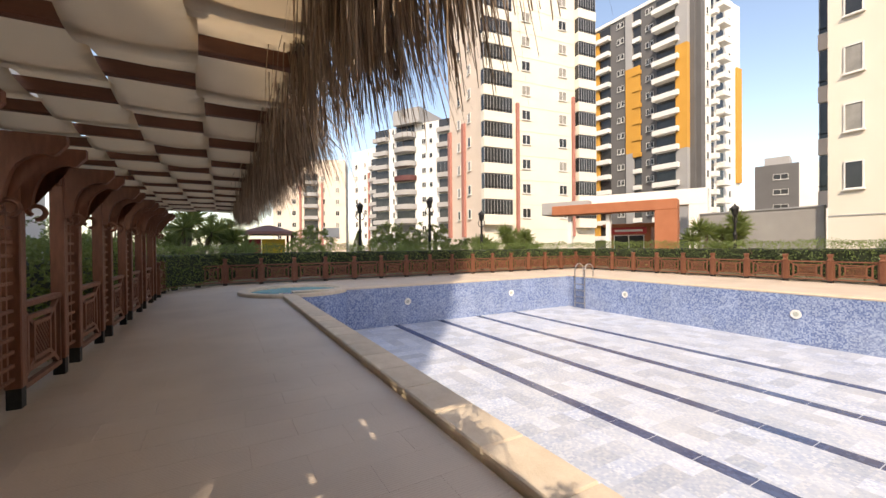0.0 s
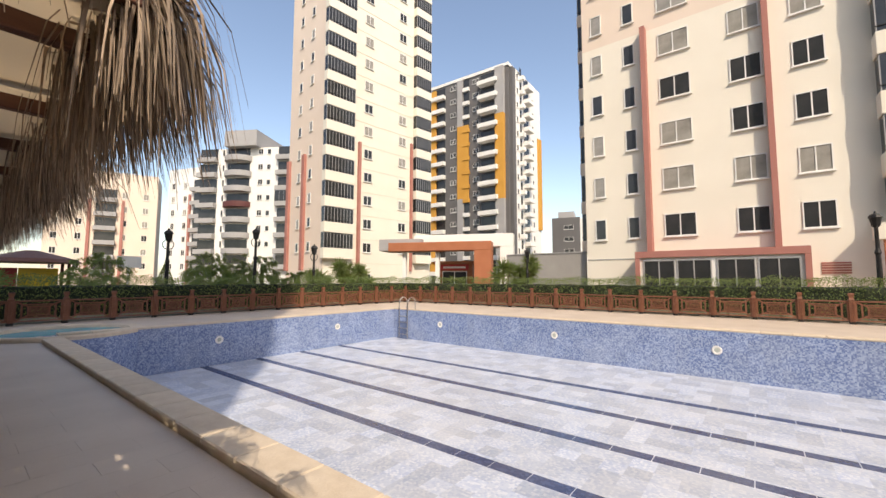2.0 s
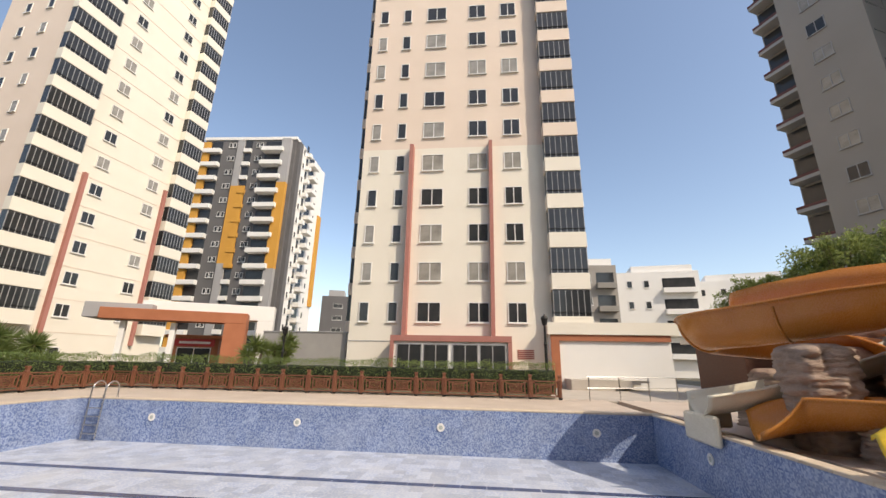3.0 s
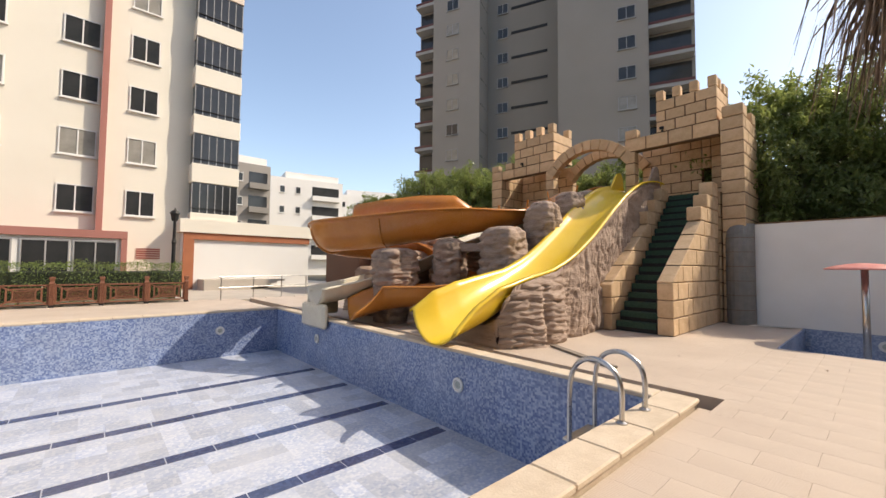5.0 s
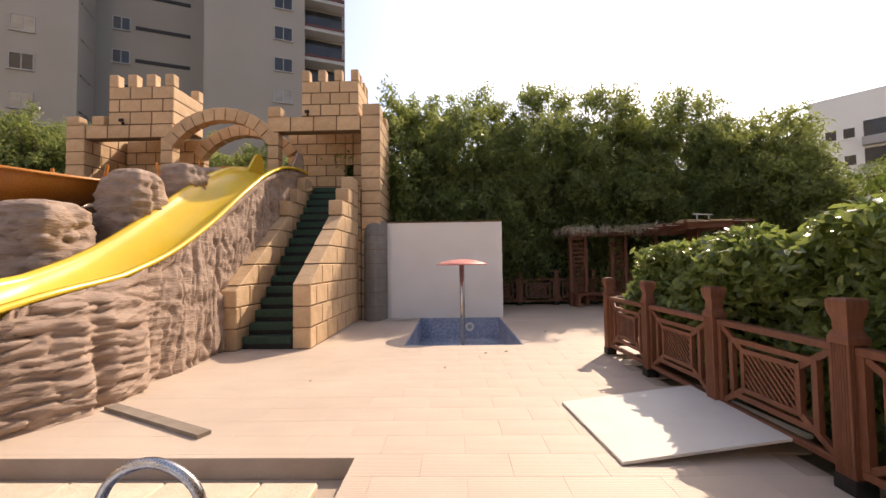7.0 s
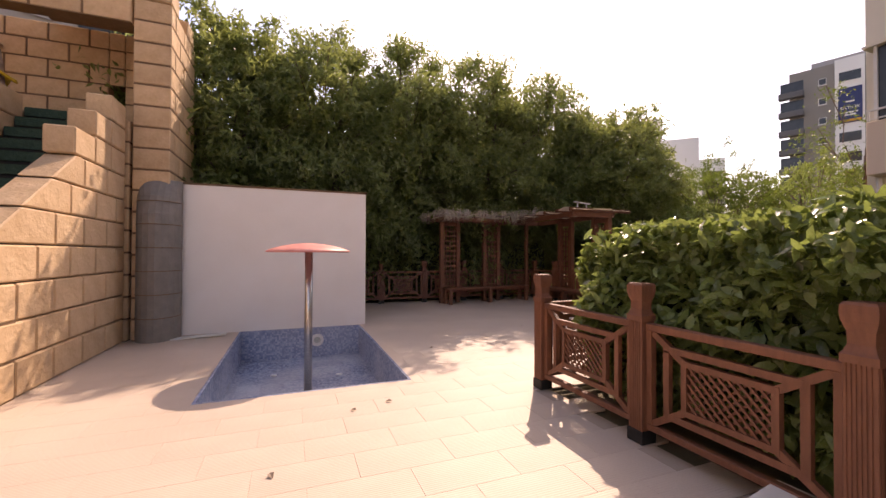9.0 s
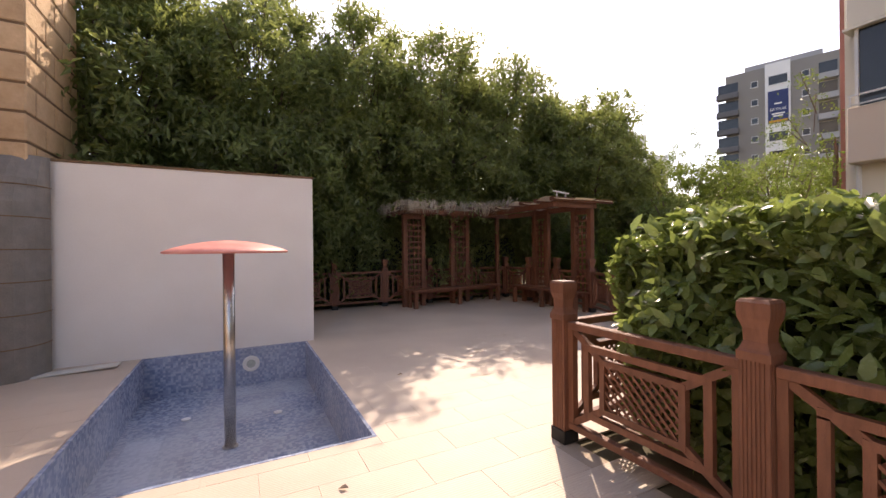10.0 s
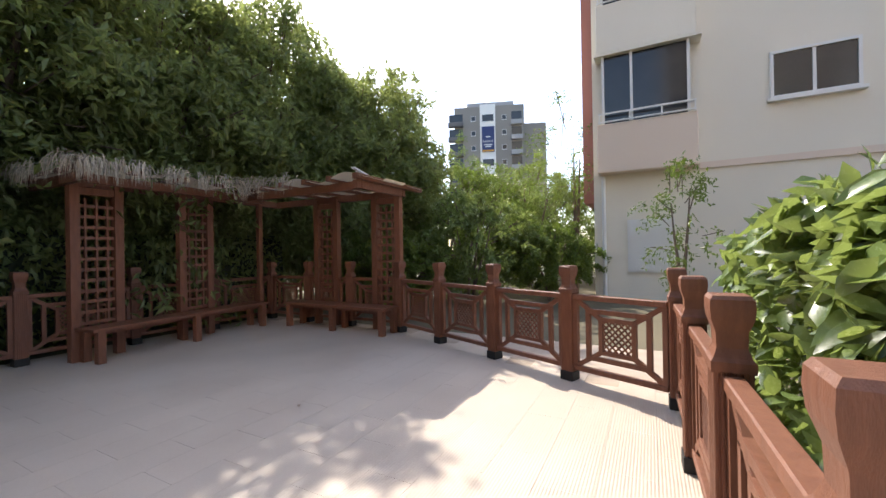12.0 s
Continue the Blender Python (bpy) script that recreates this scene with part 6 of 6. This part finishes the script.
# kiosk beyond the slides, rail and steps by the low wing
k = thing("pool_kiosk", (19.5, -13.0, 0), 0, "brown wooden kiosk with shuttered hatch", "kiosk")
part("wall", boxed(0, 4, -3.5, 0, -0.02, 2.6), WOOD_DARK, k)
part("roof", boxed(-0.5, 4.5, -4.0, 0.5, 2.6, 2.85), CREAM, k)
part("hatch", boxed(-0.06, 0.0, -2.6, -1.2, 1.0, 2.1), LGREY, k)
rl = thing("steel_railing", (0, 0, 0), 0, "thin steel railing by the paving", "railing")
for i, p in enumerate(((18.8, -6.2), (19.3, -7.6), (19.8, -9.0), (20.3, -10.4))):
    part("post", lathe(bmesh.new(), [(0.025, -0.01), (0.025, 0.95)], 10, (p[0], p[1], 0)), STEEL, rl)
for z in (0.5, 0.95):
    part("rail", pipe(bmesh.new(), [Vector((18.75, -6.1, z)), Vector((19.55, -8.3, z)), Vector((20.35, -10.5, z))], 0.022, 8), STEEL, rl)
for kk in range(5):
    st = mesh_object("garden_step", boxed(26.2 - 0.0 * kk, 28.6, -9.5 - 0.5 * kk, -7.0, -0.02 + 0.12 * kk, 0.1 + 0.12 * kk), PAVING)
    tagged(st, "pale stone step by the low wing", "step", "garden steps")


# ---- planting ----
# near-black green: the shade inside a hedge, put into its core's colour
HEDGE_SHADE = material("inner hedge growth", (0.012, 0.018, 0.007), (0.03, 0.042, 0.016), 9, 0.9, 1.0, fine=40)


def leaves_object(name, parent, centres, outward, length, width, mat, seed, droop=0.35, label="", fine=False):
    rng = np.random.default_rng(seed)
    n = len(centres)
    nrm = unit(outward * 0.6 + rng.normal(0, 0.55, (n, 3)) + np.array((0, 0, 0.45)))
    tip = unit(rng.normal(0, 0.8, (n, 3)) + outward * 0.7 + np.array((0, 0, -droop)))
    me = leaf_mesh(name, centres, nrm, tip, length * rng.uniform(0.6, 1.2, n), width * rng.uniform(0.7, 1.2, n), fine)
    me.materials.append(mat)
    ob = new(name, me)
    if parent is not None:
        ob.parent = parent
    return tagged(ob, label, kind="stuff")


def hedge(name, a, b, half, z0, z1, count, length, mat, seed, label, rough=0.12):
    """A clipped hedge along a line: twigs and a core painted dark as shade inside, leaves over its sides and top."""
    rng = np.random.default_rng(seed)
    a, b = np.array(a, float), np.array(b, float)
    L = np.linalg.norm(b - a)
    d = (b - a) / L
    s = np.array((-d[1], d[0]))
    h = thing(name, (0, 0, 0), 0, label, "hedge")
    n = count
    u = rng.uniform(0, L, n)
    per = rng.uniform(0, 2 * (z1 - z0) + 2 * half, n)
    hh = z1 - z0
    side = np.where(per < hh, -1, np.where(per > hh + 2 * half, 1, 0))
    w = np.where(side == 0, per - hh - half, side * half)
    z = np.where(side == -1, z0 + per, np.where(side == 1, z0 + per - hh - 2 * half, z1))
    nz = np.array([noise.noise(Vector((x * 0.9, y * 1.7, k * 1.7 + seed))) for x, y, k in zip(u, w, z)])
    nz2 = np.array([noise.noise(Vector((x * 3.1, y * 3.1, k * 3.1 + seed))) for x, y, k in zip(u, w, z)])
    depth = rough * (nz * 1.4 + nz2 * 0.7) - np.minimum(rng.exponential(rough * 0.9, n), half * 0.9)
    out = np.zeros((n, 3))
    out[:, 0] = np.where(side != 0, side * s[0], 0)
    out[:, 1] = np.where(side != 0, side * s[1], 0)
    out[:, 2] = np.where(side == 0, 1, 0.12)
    c = np.zeros((n, 3))
    c[:, 0] = a[0] + d[0] * u + s[0] * w
    c[:, 1] = a[1] + d[1] * u + s[1] * w
    c[:, 2] = z
    c += out * depth[:, None]
    leaves_object("leaves", h, c, out, length, length * 0.42, mat, seed + 1, fine=length > 0.105)
    bm = bmesh.new()
    t = 0.3
    while t < L:
        p = Vector((*(a + d * t), 0))
        q = p + Vector((rng.normal(0, 0.15), rng.normal(0, 0.15), z1 - 0.25))
        mid = p.lerp(q, 0.5) + Vector((rng.normal(0, 0.08), rng.normal(0, 0.08), 0))
        part("stem", pipe(bmesh.new(), [p + Vector((0, 0, -0.03)), mid, q], 0.018, 6), BARK, h)
        t += max(0.8, L / 14)
    bm.free()
    # solid core whose colour stands in for the shade between the leaves
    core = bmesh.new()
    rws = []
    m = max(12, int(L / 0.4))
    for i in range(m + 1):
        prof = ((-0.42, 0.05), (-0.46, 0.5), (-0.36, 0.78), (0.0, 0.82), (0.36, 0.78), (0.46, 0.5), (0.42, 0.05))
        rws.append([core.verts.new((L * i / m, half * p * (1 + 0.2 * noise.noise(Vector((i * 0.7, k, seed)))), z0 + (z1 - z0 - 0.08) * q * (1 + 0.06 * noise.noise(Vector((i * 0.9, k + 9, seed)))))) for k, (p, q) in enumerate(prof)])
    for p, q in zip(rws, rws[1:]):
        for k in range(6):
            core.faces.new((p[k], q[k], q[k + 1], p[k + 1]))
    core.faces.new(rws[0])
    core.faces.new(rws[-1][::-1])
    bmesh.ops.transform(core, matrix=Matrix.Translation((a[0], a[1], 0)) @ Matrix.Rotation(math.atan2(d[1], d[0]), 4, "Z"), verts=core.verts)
    part("shaded_interior", core, HEDGE_SHADE, h, "solid core coloured near-black as the hedge's inner shade")
    return h


# big-leaved hedge beside the walk, broken into bushes
hedge("hedge", (-2.25, -10.35), (-2.25, -7.4), 0.62, 0.2, 1.68, 17000, 0.135, LEAF, 31, "glossy green broad-leaved hedge behind the fence", 0.2)
hedge("hedge", (-2.3, -7.5), (-2.3, -3.6), 0.66, 0.2, 1.78, 21000, 0.135, LEAF, 33, "glossy green broad-leaved hedge behind the fence", 0.2)
hedge("hedge", (-1.8, -10.25), (-2.6, -10.2), 0.42, 0.2, 1.56, 6200, 0.145, LEAF, 35, "tall glossy green bush at the fence corner", 0.2)
hedge("hedge", (-2.6, -9.9), (-4.4, -9.9), 0.7, 0.2, 1.45, 4200, 0.14, LEAF, 36, "broad-leaved hedge beside the garden", 0.2)
hedge("hedge", (-2.1, -3.4), (-2.1, 13.5), 0.75, 0.1, 1.55, 24000, 0.10, LEAF, 37, "dark green hedge behind the pergola", 0.22)
hedge("hedge", (-1.6, 14.2), (0.3, 17.0), 0.5, 0.1, 1.5, 5000, 0.075, LEAF, 39, "dense green hedge behind the fence corner", 0.14)
hedge("hedge", (0.2, 17.1), (18.9, 16.95), 0.55, 0.1, 1.5, 26000, 0.075, LEAF, 41, "dense green hedge behind the far fence", 0.14)
hedge("hedge", (19.5, 17.2), (19.5, -4.9), 0.5, 0.1, 1.5, 28000, 0.075, LEAF, 43, "dense green hedge behind the far fence", 0.14)


def tree(at, height, spread, count, leaf, mat, seed, label, low=0.25, stems=4, droop=0.6, z0=0.0, flat=1.0):
    """A many-stemmed tree: trunk and limbs, and a ragged crown of small leaves in drooping sprays."""
    rng = np.random.default_rng(seed)
    t = thing("tree", (at[0], at[1], z0), 0, label, "tree")
    tr = bmesh.new()
    ends = []
    for k in range(stems):
        a = 2 * math.pi * k / stems + rng.uniform(0, 1)
        top = Vector((math.cos(a) * spread * 0.45, math.sin(a) * spread * 0.45 * flat, height * rng.uniform(0.6, 0.85)))
        pts = smooth_line([(rng.normal(0, 0.06), rng.normal(0, 0.06), -0.05), (top.x * 0.25, top.y * 0.25, height * 0.28), tuple(top * 0.72), tuple(top)], 5)
        m = len(pts)
        rings = []
        for i, q in enumerate(pts):
            r = 0.11 * (1 - 0.85 * i / m) * height / 7
            rings.append([tr.verts.new(q + Vector((math.cos(x) * r, math.sin(x) * r, 0))) for x in np.linspace(0, 2 * math.pi, 7)[:-1]])
        for p, q in zip(rings, rings[1:]):
            for i in range(6):
                tr.faces.new((p[i], p[(i + 1) % 6], q[(i + 1) % 6], q[i]))
        ends.append(pts)
    part("trunk", tr, BARK, t, "branching grey-brown trunk", True)
    ns = max(40, count // 70)
    cz = height * (0.5 + low / 2)
    th, ph = rng.uniform(0, 2 * math.pi, ns), np.arccos(rng.uniform(-1, 1, ns))
    rad = rng.uniform(0.35, 1.0, ns) ** 0.5
    lump = np.array([1 + 0.35 * noise.noise(Vector((math.cos(x) * math.sin(p) * 2.2 + seed, math.sin(x) * math.sin(p) * 2.2, math.cos(p) * 2.2))) for x, p in zip(th, ph)])
    sx = np.cos(th) * np.sin(ph) * spread * rad * lump
    sy = np.sin(th) * np.sin(ph) * spread * flat * rad * lump
    sz = cz + np.cos(ph) * (height - cz) * rad * lump
    sz = np.where(sz < low * height, low * height + rng.uniform(0, height * 0.2, ns), sz)
    c = np.stack([sx, sy, sz], 1)
    per = count // ns
    dirs = unit(np.stack([sx, sy, (sz - cz) * 0.4], 1) + rng.normal(0, 0.35, (ns, 3)))
    k = np.repeat(np.arange(ns), per)
    along = rng.uniform(0, 1, len(k))
    L = 0.95 * (height / 8)
    pos = c[k] + dirs[k] * (along * L)[:, None] + rng.normal(0, 0.14 * height / 8, (len(k), 3))
    pos[:, 2] -= droop * L * along ** 2
    leaves_object("crown", t, pos, dirs[k], leaf, leaf * 0.36, mat, seed + 1, droop)
    twigs = bmesh.new()
    for i in range(0, ns, 3):
        p = Vector(c[i])
        bar(twigs, p * 0.75 + Vector((0, 0, height * 0.1)), p + Vector(dirs[i]) * L * 0.6, 0.018, 0.018)
    tagged(part("inner_twig", twigs, BARK, t), kind="stuff")
    return t


hedge("hedge", (4.2, -19.3), (-7.4, -19.4), 0.5, 0.05, 2.3, 16000, 0.14, LEAF_DARK, 45, "dark understorey shrubs behind the back fence", 0.3)
big = "dense dark green tree with drooping sprays behind the terrace"
for i, (x, y, h, s) in enumerate(((2.9, -18.9, 8.1, 2.1), (0.3, -19.6, 8.3, 2.2), (-2.5, -20.4, 8.8, 2.3), (-5.2, -20.6, 8.9, 2.3), (-8.0, -20.4, 8.6, 2.3), (-9.6, -18.6, 7.0, 2.0), (1.6, -22.5, 7.2, 2.4), (-4.0, -23.5, 7.6, 2.6), (-7.5, -23.5, 7.2, 2.6))):
    tree((x, y), h * 0.92, s, 46000 if i < 6 else 22000, 0.2, LEAF_DARK, 100 + 7 * i, big, 0.06)
for i, (x, y, h, s) in enumerate(((-10.0, -15.2, 2.9, 1.5), (-12.6, -16.6, 4.3, 2.0), (-15.5, -15.2, 4.8, 2.3), (-18.5, -14.4, 4.8, 2.2), (-12.5, -20.0, 4.9, 2.1), (-16.0, -19.0, 5.4, 2.4), (-20.0, -17.5, 5.4, 2.4), (-8.8, -16.8, 2.0, 1.3), (-22.5, -15.0, 5.2, 2.2), (-11.5, -13.6, 2.2, 1.2))):
    tree((x, y), h, s, 15000, 0.13, LEAF_LIGHT if i % 2 else LEAF, 200 + 7 * i, "rounded yellow-green garden tree beyond the fence", 0.12, 3)
for i, (x, y, h, s) in enumerate(((13.5, -19.5, 6.9, 2.3), (16.5, -18.5, 7.2, 2.2), (19.8, -18.0, 7.4, 2.2), (22.6, -16.2, 6.0, 1.8), (8.2, -19.5, 6.2, 2.2), (5.4, -20.5, 6.4, 2.2), (11.0, -19.6, 6.4, 2.2), (15.2, -21.0, 7.6, 2.4), (18.4, -20.5, 7.8, 2.4))):
    tree((x, y), h * 0.97, s, 34000, 0.2, LEAF_DARK, 300 + 7 * i, "dark green tree behind the castle", 0.1)
for i, (x, y, h, s) in enumerate(((-3.2, 19.5, 3.6, 1.8), (-0.2, 22.0, 3.2, 1.6), (9.5, 21.0, 2.2, 1.2), (11.0, 20.0, 2.6, 1.2), (15.5, 22.5, 2.0, 1.3), (-5.0, 8.0, 3.0, 1.8), (-5.5, 3.0, 2.8, 1.8), (12.5, 30.0, 3.4, 1.6), (6.5, 30.0, 3.0, 1.4))):
    tree((x, y), h, s, 11000, 0.12, LEAF_DARK if i % 2 else LEAF, 400 + 7 * i, "bushy green shrub behind the far hedge", 0.08, 3)
# tall thin shoots against the near block
tree((-9.6, -10.6), 3.3, 0.5, 900, 0.12, LEAF_LIGHT, 480, "slender young tree against the cream wall", 0.2, 2)
tree((-13.5, -13.2), 6.2, 1.0, 1800, 0.12, LEAF_LIGHT, 487, "thin young tree by the block's corner", 0.4, 2)


def yucca(at, h, n, seed, label):
    """Spiky rosettes on short stems."""
    rng = np.random.default_rng(seed)
    t = thing("yucca", (*at, 0), 0, label, "yucca", "yuccas by the gate")
    heads = [(rng.normal(0, 0.5), rng.normal(0, 0.5), h * rng.uniform(0.45, 1.0)) for _ in range(n)]
    bm = bmesh.new()
    for x, y, z in heads:
        bar(bm, (x * 0.3, y * 0.3, -0.03), (x, y, z), 0.12, 0.12)
    part("stem", bm, BARK, t)
    m = 90
    d = unit(rng.normal(0, 1, (m * n, 3)) + np.array((0, 0, 0.35)))
    c = np.repeat(np.array(heads), m, 0) + d * 0.36
    me = leaf_mesh("leaf_rosette", c, unit(np.cross(d, rng.normal(0, 1, (m * n, 3)))), d, np.full(m * n, 0.8), np.full(m * n, 0.06))
    me.materials.append(LEAF_DARK)
    o = new("leaf_rosette", me)
    o.parent = t
    tagged(o, "stiff pointed blades", kind="stuff")


for i, (x, y, h) in enumerate(((17.2, 19.6, 2.3), (18.6, 20.2, 2.0), (15.4, 20.6, 1.7), (-0.9, 19.2, 2.6), (1.0, 20.6, 2.2), (23.0, 11.5, 2.2), (24.5, 10.6, 2.6))):
    yucca((x, y), h, 5, 500 + i, "spiky green yucca beyond the hedge")


def topiary(at, h, r, cone, seed, label):
    rng = np.random.default_rng(seed)
    n = 2600
    z = rng.uniform(0, 1, n)
    a = rng.uniform(0, 2 * math.pi, n)
    rr = (1 - z) * r if cone else r * np.sqrt(np.clip(1 - (2 * z - 1) ** 2, 0.02, 1))
    out = np.stack([np.cos(a), np.sin(a), np.full(n, 0.4)], 1)
    c = np.stack([np.cos(a) * rr, np.sin(a) * rr, 0.3 + z * (h - 0.3)], 1)
    t = thing("topiary", (*at, 0), 0, label, "topiary", "clipped shrubs")
    leaves_object("leaves", t, c, out, 0.09, 0.045, LEAF_LIGHT if cone else LEAF, seed)
    part("stem", lathe(bmesh.new(), [(0.06, -0.03), (0.05, h * 0.8)], 8), BARK, t)


topiary((8.2, 24.5), 2.4, 0.75, True, 601, "clipped yellow-green cone shrub")
topiary((4.6, 24.0), 1.9, 1.0, False, 602, "clipped round green shrub")
topiary((12.2, 24.5), 2.0, 1.1, False, 603, "clipped round green shrub")
topiary((10.9, 27.0), 2.2, 1.0, False, 604, "clipped round green shrub")


# ---- lamp posts ----
def street_lamp(at, h):
    t = thing("street_lamp", (*at, 0), 0, "black cast iron garden lamp post with lantern", "lamp post", "garden lamps")
    part("pole", lathe(bmesh.new(), [(0.13, -0.05), (0.13, 0.5), (0.09, 0.6), (0.07, h * 0.6), (0.1, h * 0.62), (0.06, h * 0.66), (0.055, h - 0.55)], 14), IRON, t)
    part("lantern", lathe(bmesh.new(), [(0.07, h - 0.55), (0.12, h - 0.5), (0.17, h - 0.2), (0.15, h - 0.19)], 8), IRON, t)
    part("hood", lathe(bmesh.new(), [(0.21, h - 0.2), (0.14, h - 0.08), (0.05, h - 0.04), (0.02, h + 0.05)], 8), IRON, t)
    for s in (-1, 1):
        part("arm", pipe(bmesh.new(), smooth_line([(0, 0, h - 0.9), (0.16 * s, 0, h - 0.85), (0.22 * s, 0, h - 0.65), (0.14 * s, 0, h - 0.52)], 4), 0.02, 6), IRON, t)
    return t


lp = street_lamp((10.0, 17.8), 3.9)
lp.matrix_basis = pose(9.9, 17.75, 0)
copy_thing(lp, pose(13.4, 18.1, -0.55))
copy_thing(lp, pose(6.7, 19.3, -0.25))
copy_thing(lp, pose(21.6, -4.9, 0.0))
copy_thing(lp, pose(22.5, 9.5, -0.6))
copy_thing(lp, pose(-3.5, 14.5, 0))

# playground shelter, its lit interior put into coloured panels, and hoop, far beyond the hedge
pl = thing("play_shelter", (3.0, 43.0, 0), 0, "dark-roofed play shelter with its lit inside painted as coloured panels", "shelter")
part("roof", lathe(bmesh.new(), [(3.2, 2.7), (2.8, 3.0), (0.4, 3.7)], 16, (1.8, 1.5, 0)), WOOD_DARK, pl, "dark wooden roof")
for x, y in ((-0.3, 0), (3.9, 0), (-0.3, 3), (3.9, 3)):
    part("post", boxed(x - 0.1, x + 0.1, y - 0.1, y + 0.1, -0.03, 2.8), WOOD_DARK, pl)
part("panel", boxed(0, 1.2, 2.6, 2.7, 0, 2.3), SIGNRED, pl)
part("panel", boxed(1.25, 3.6, 2.6, 2.7, 0, 2.3), YELLOW, pl)
hp = thing("basketball_hoop", (8.5, 33.0, 0), 0, "white basketball backboard on a pole", "hoop")
part("pole", boxed(-0.05, 0.05, -0.05, 0.05, -0.03, 2.6), FRAME, hp)
part("backboard", boxed(-0.7, 0.7, -0.12, -0.06, 2.2, 3.0), FRAME, hp)
# fallen leaves on the deck
rngl = np.random.default_rng(77)
for p in ((0.55, -10.9), (0.2, -11.0), (-0.9, -12.9), (1.2, -12.2 + 2.2), (-3.2, -14.0), (2.9, -9.4)):
    c = np.array([[0, 0, 0.006]])
    me = leaf_mesh("fallen_leaf", c, np.array([[0.1, 0.1, 1.0]]), np.array([[rngl.normal(), rngl.normal(), 0.0]]), np.array([0.07]), np.array([0.045]))
    me.materials.append(THATCH)
    o = new("fallen_leaf", me)
    o.matrix_basis = pose(p[0], p[1], 0.006)
    tagged(o, "small dry brown leaf on the deck", "leaf", "fallen leaves")
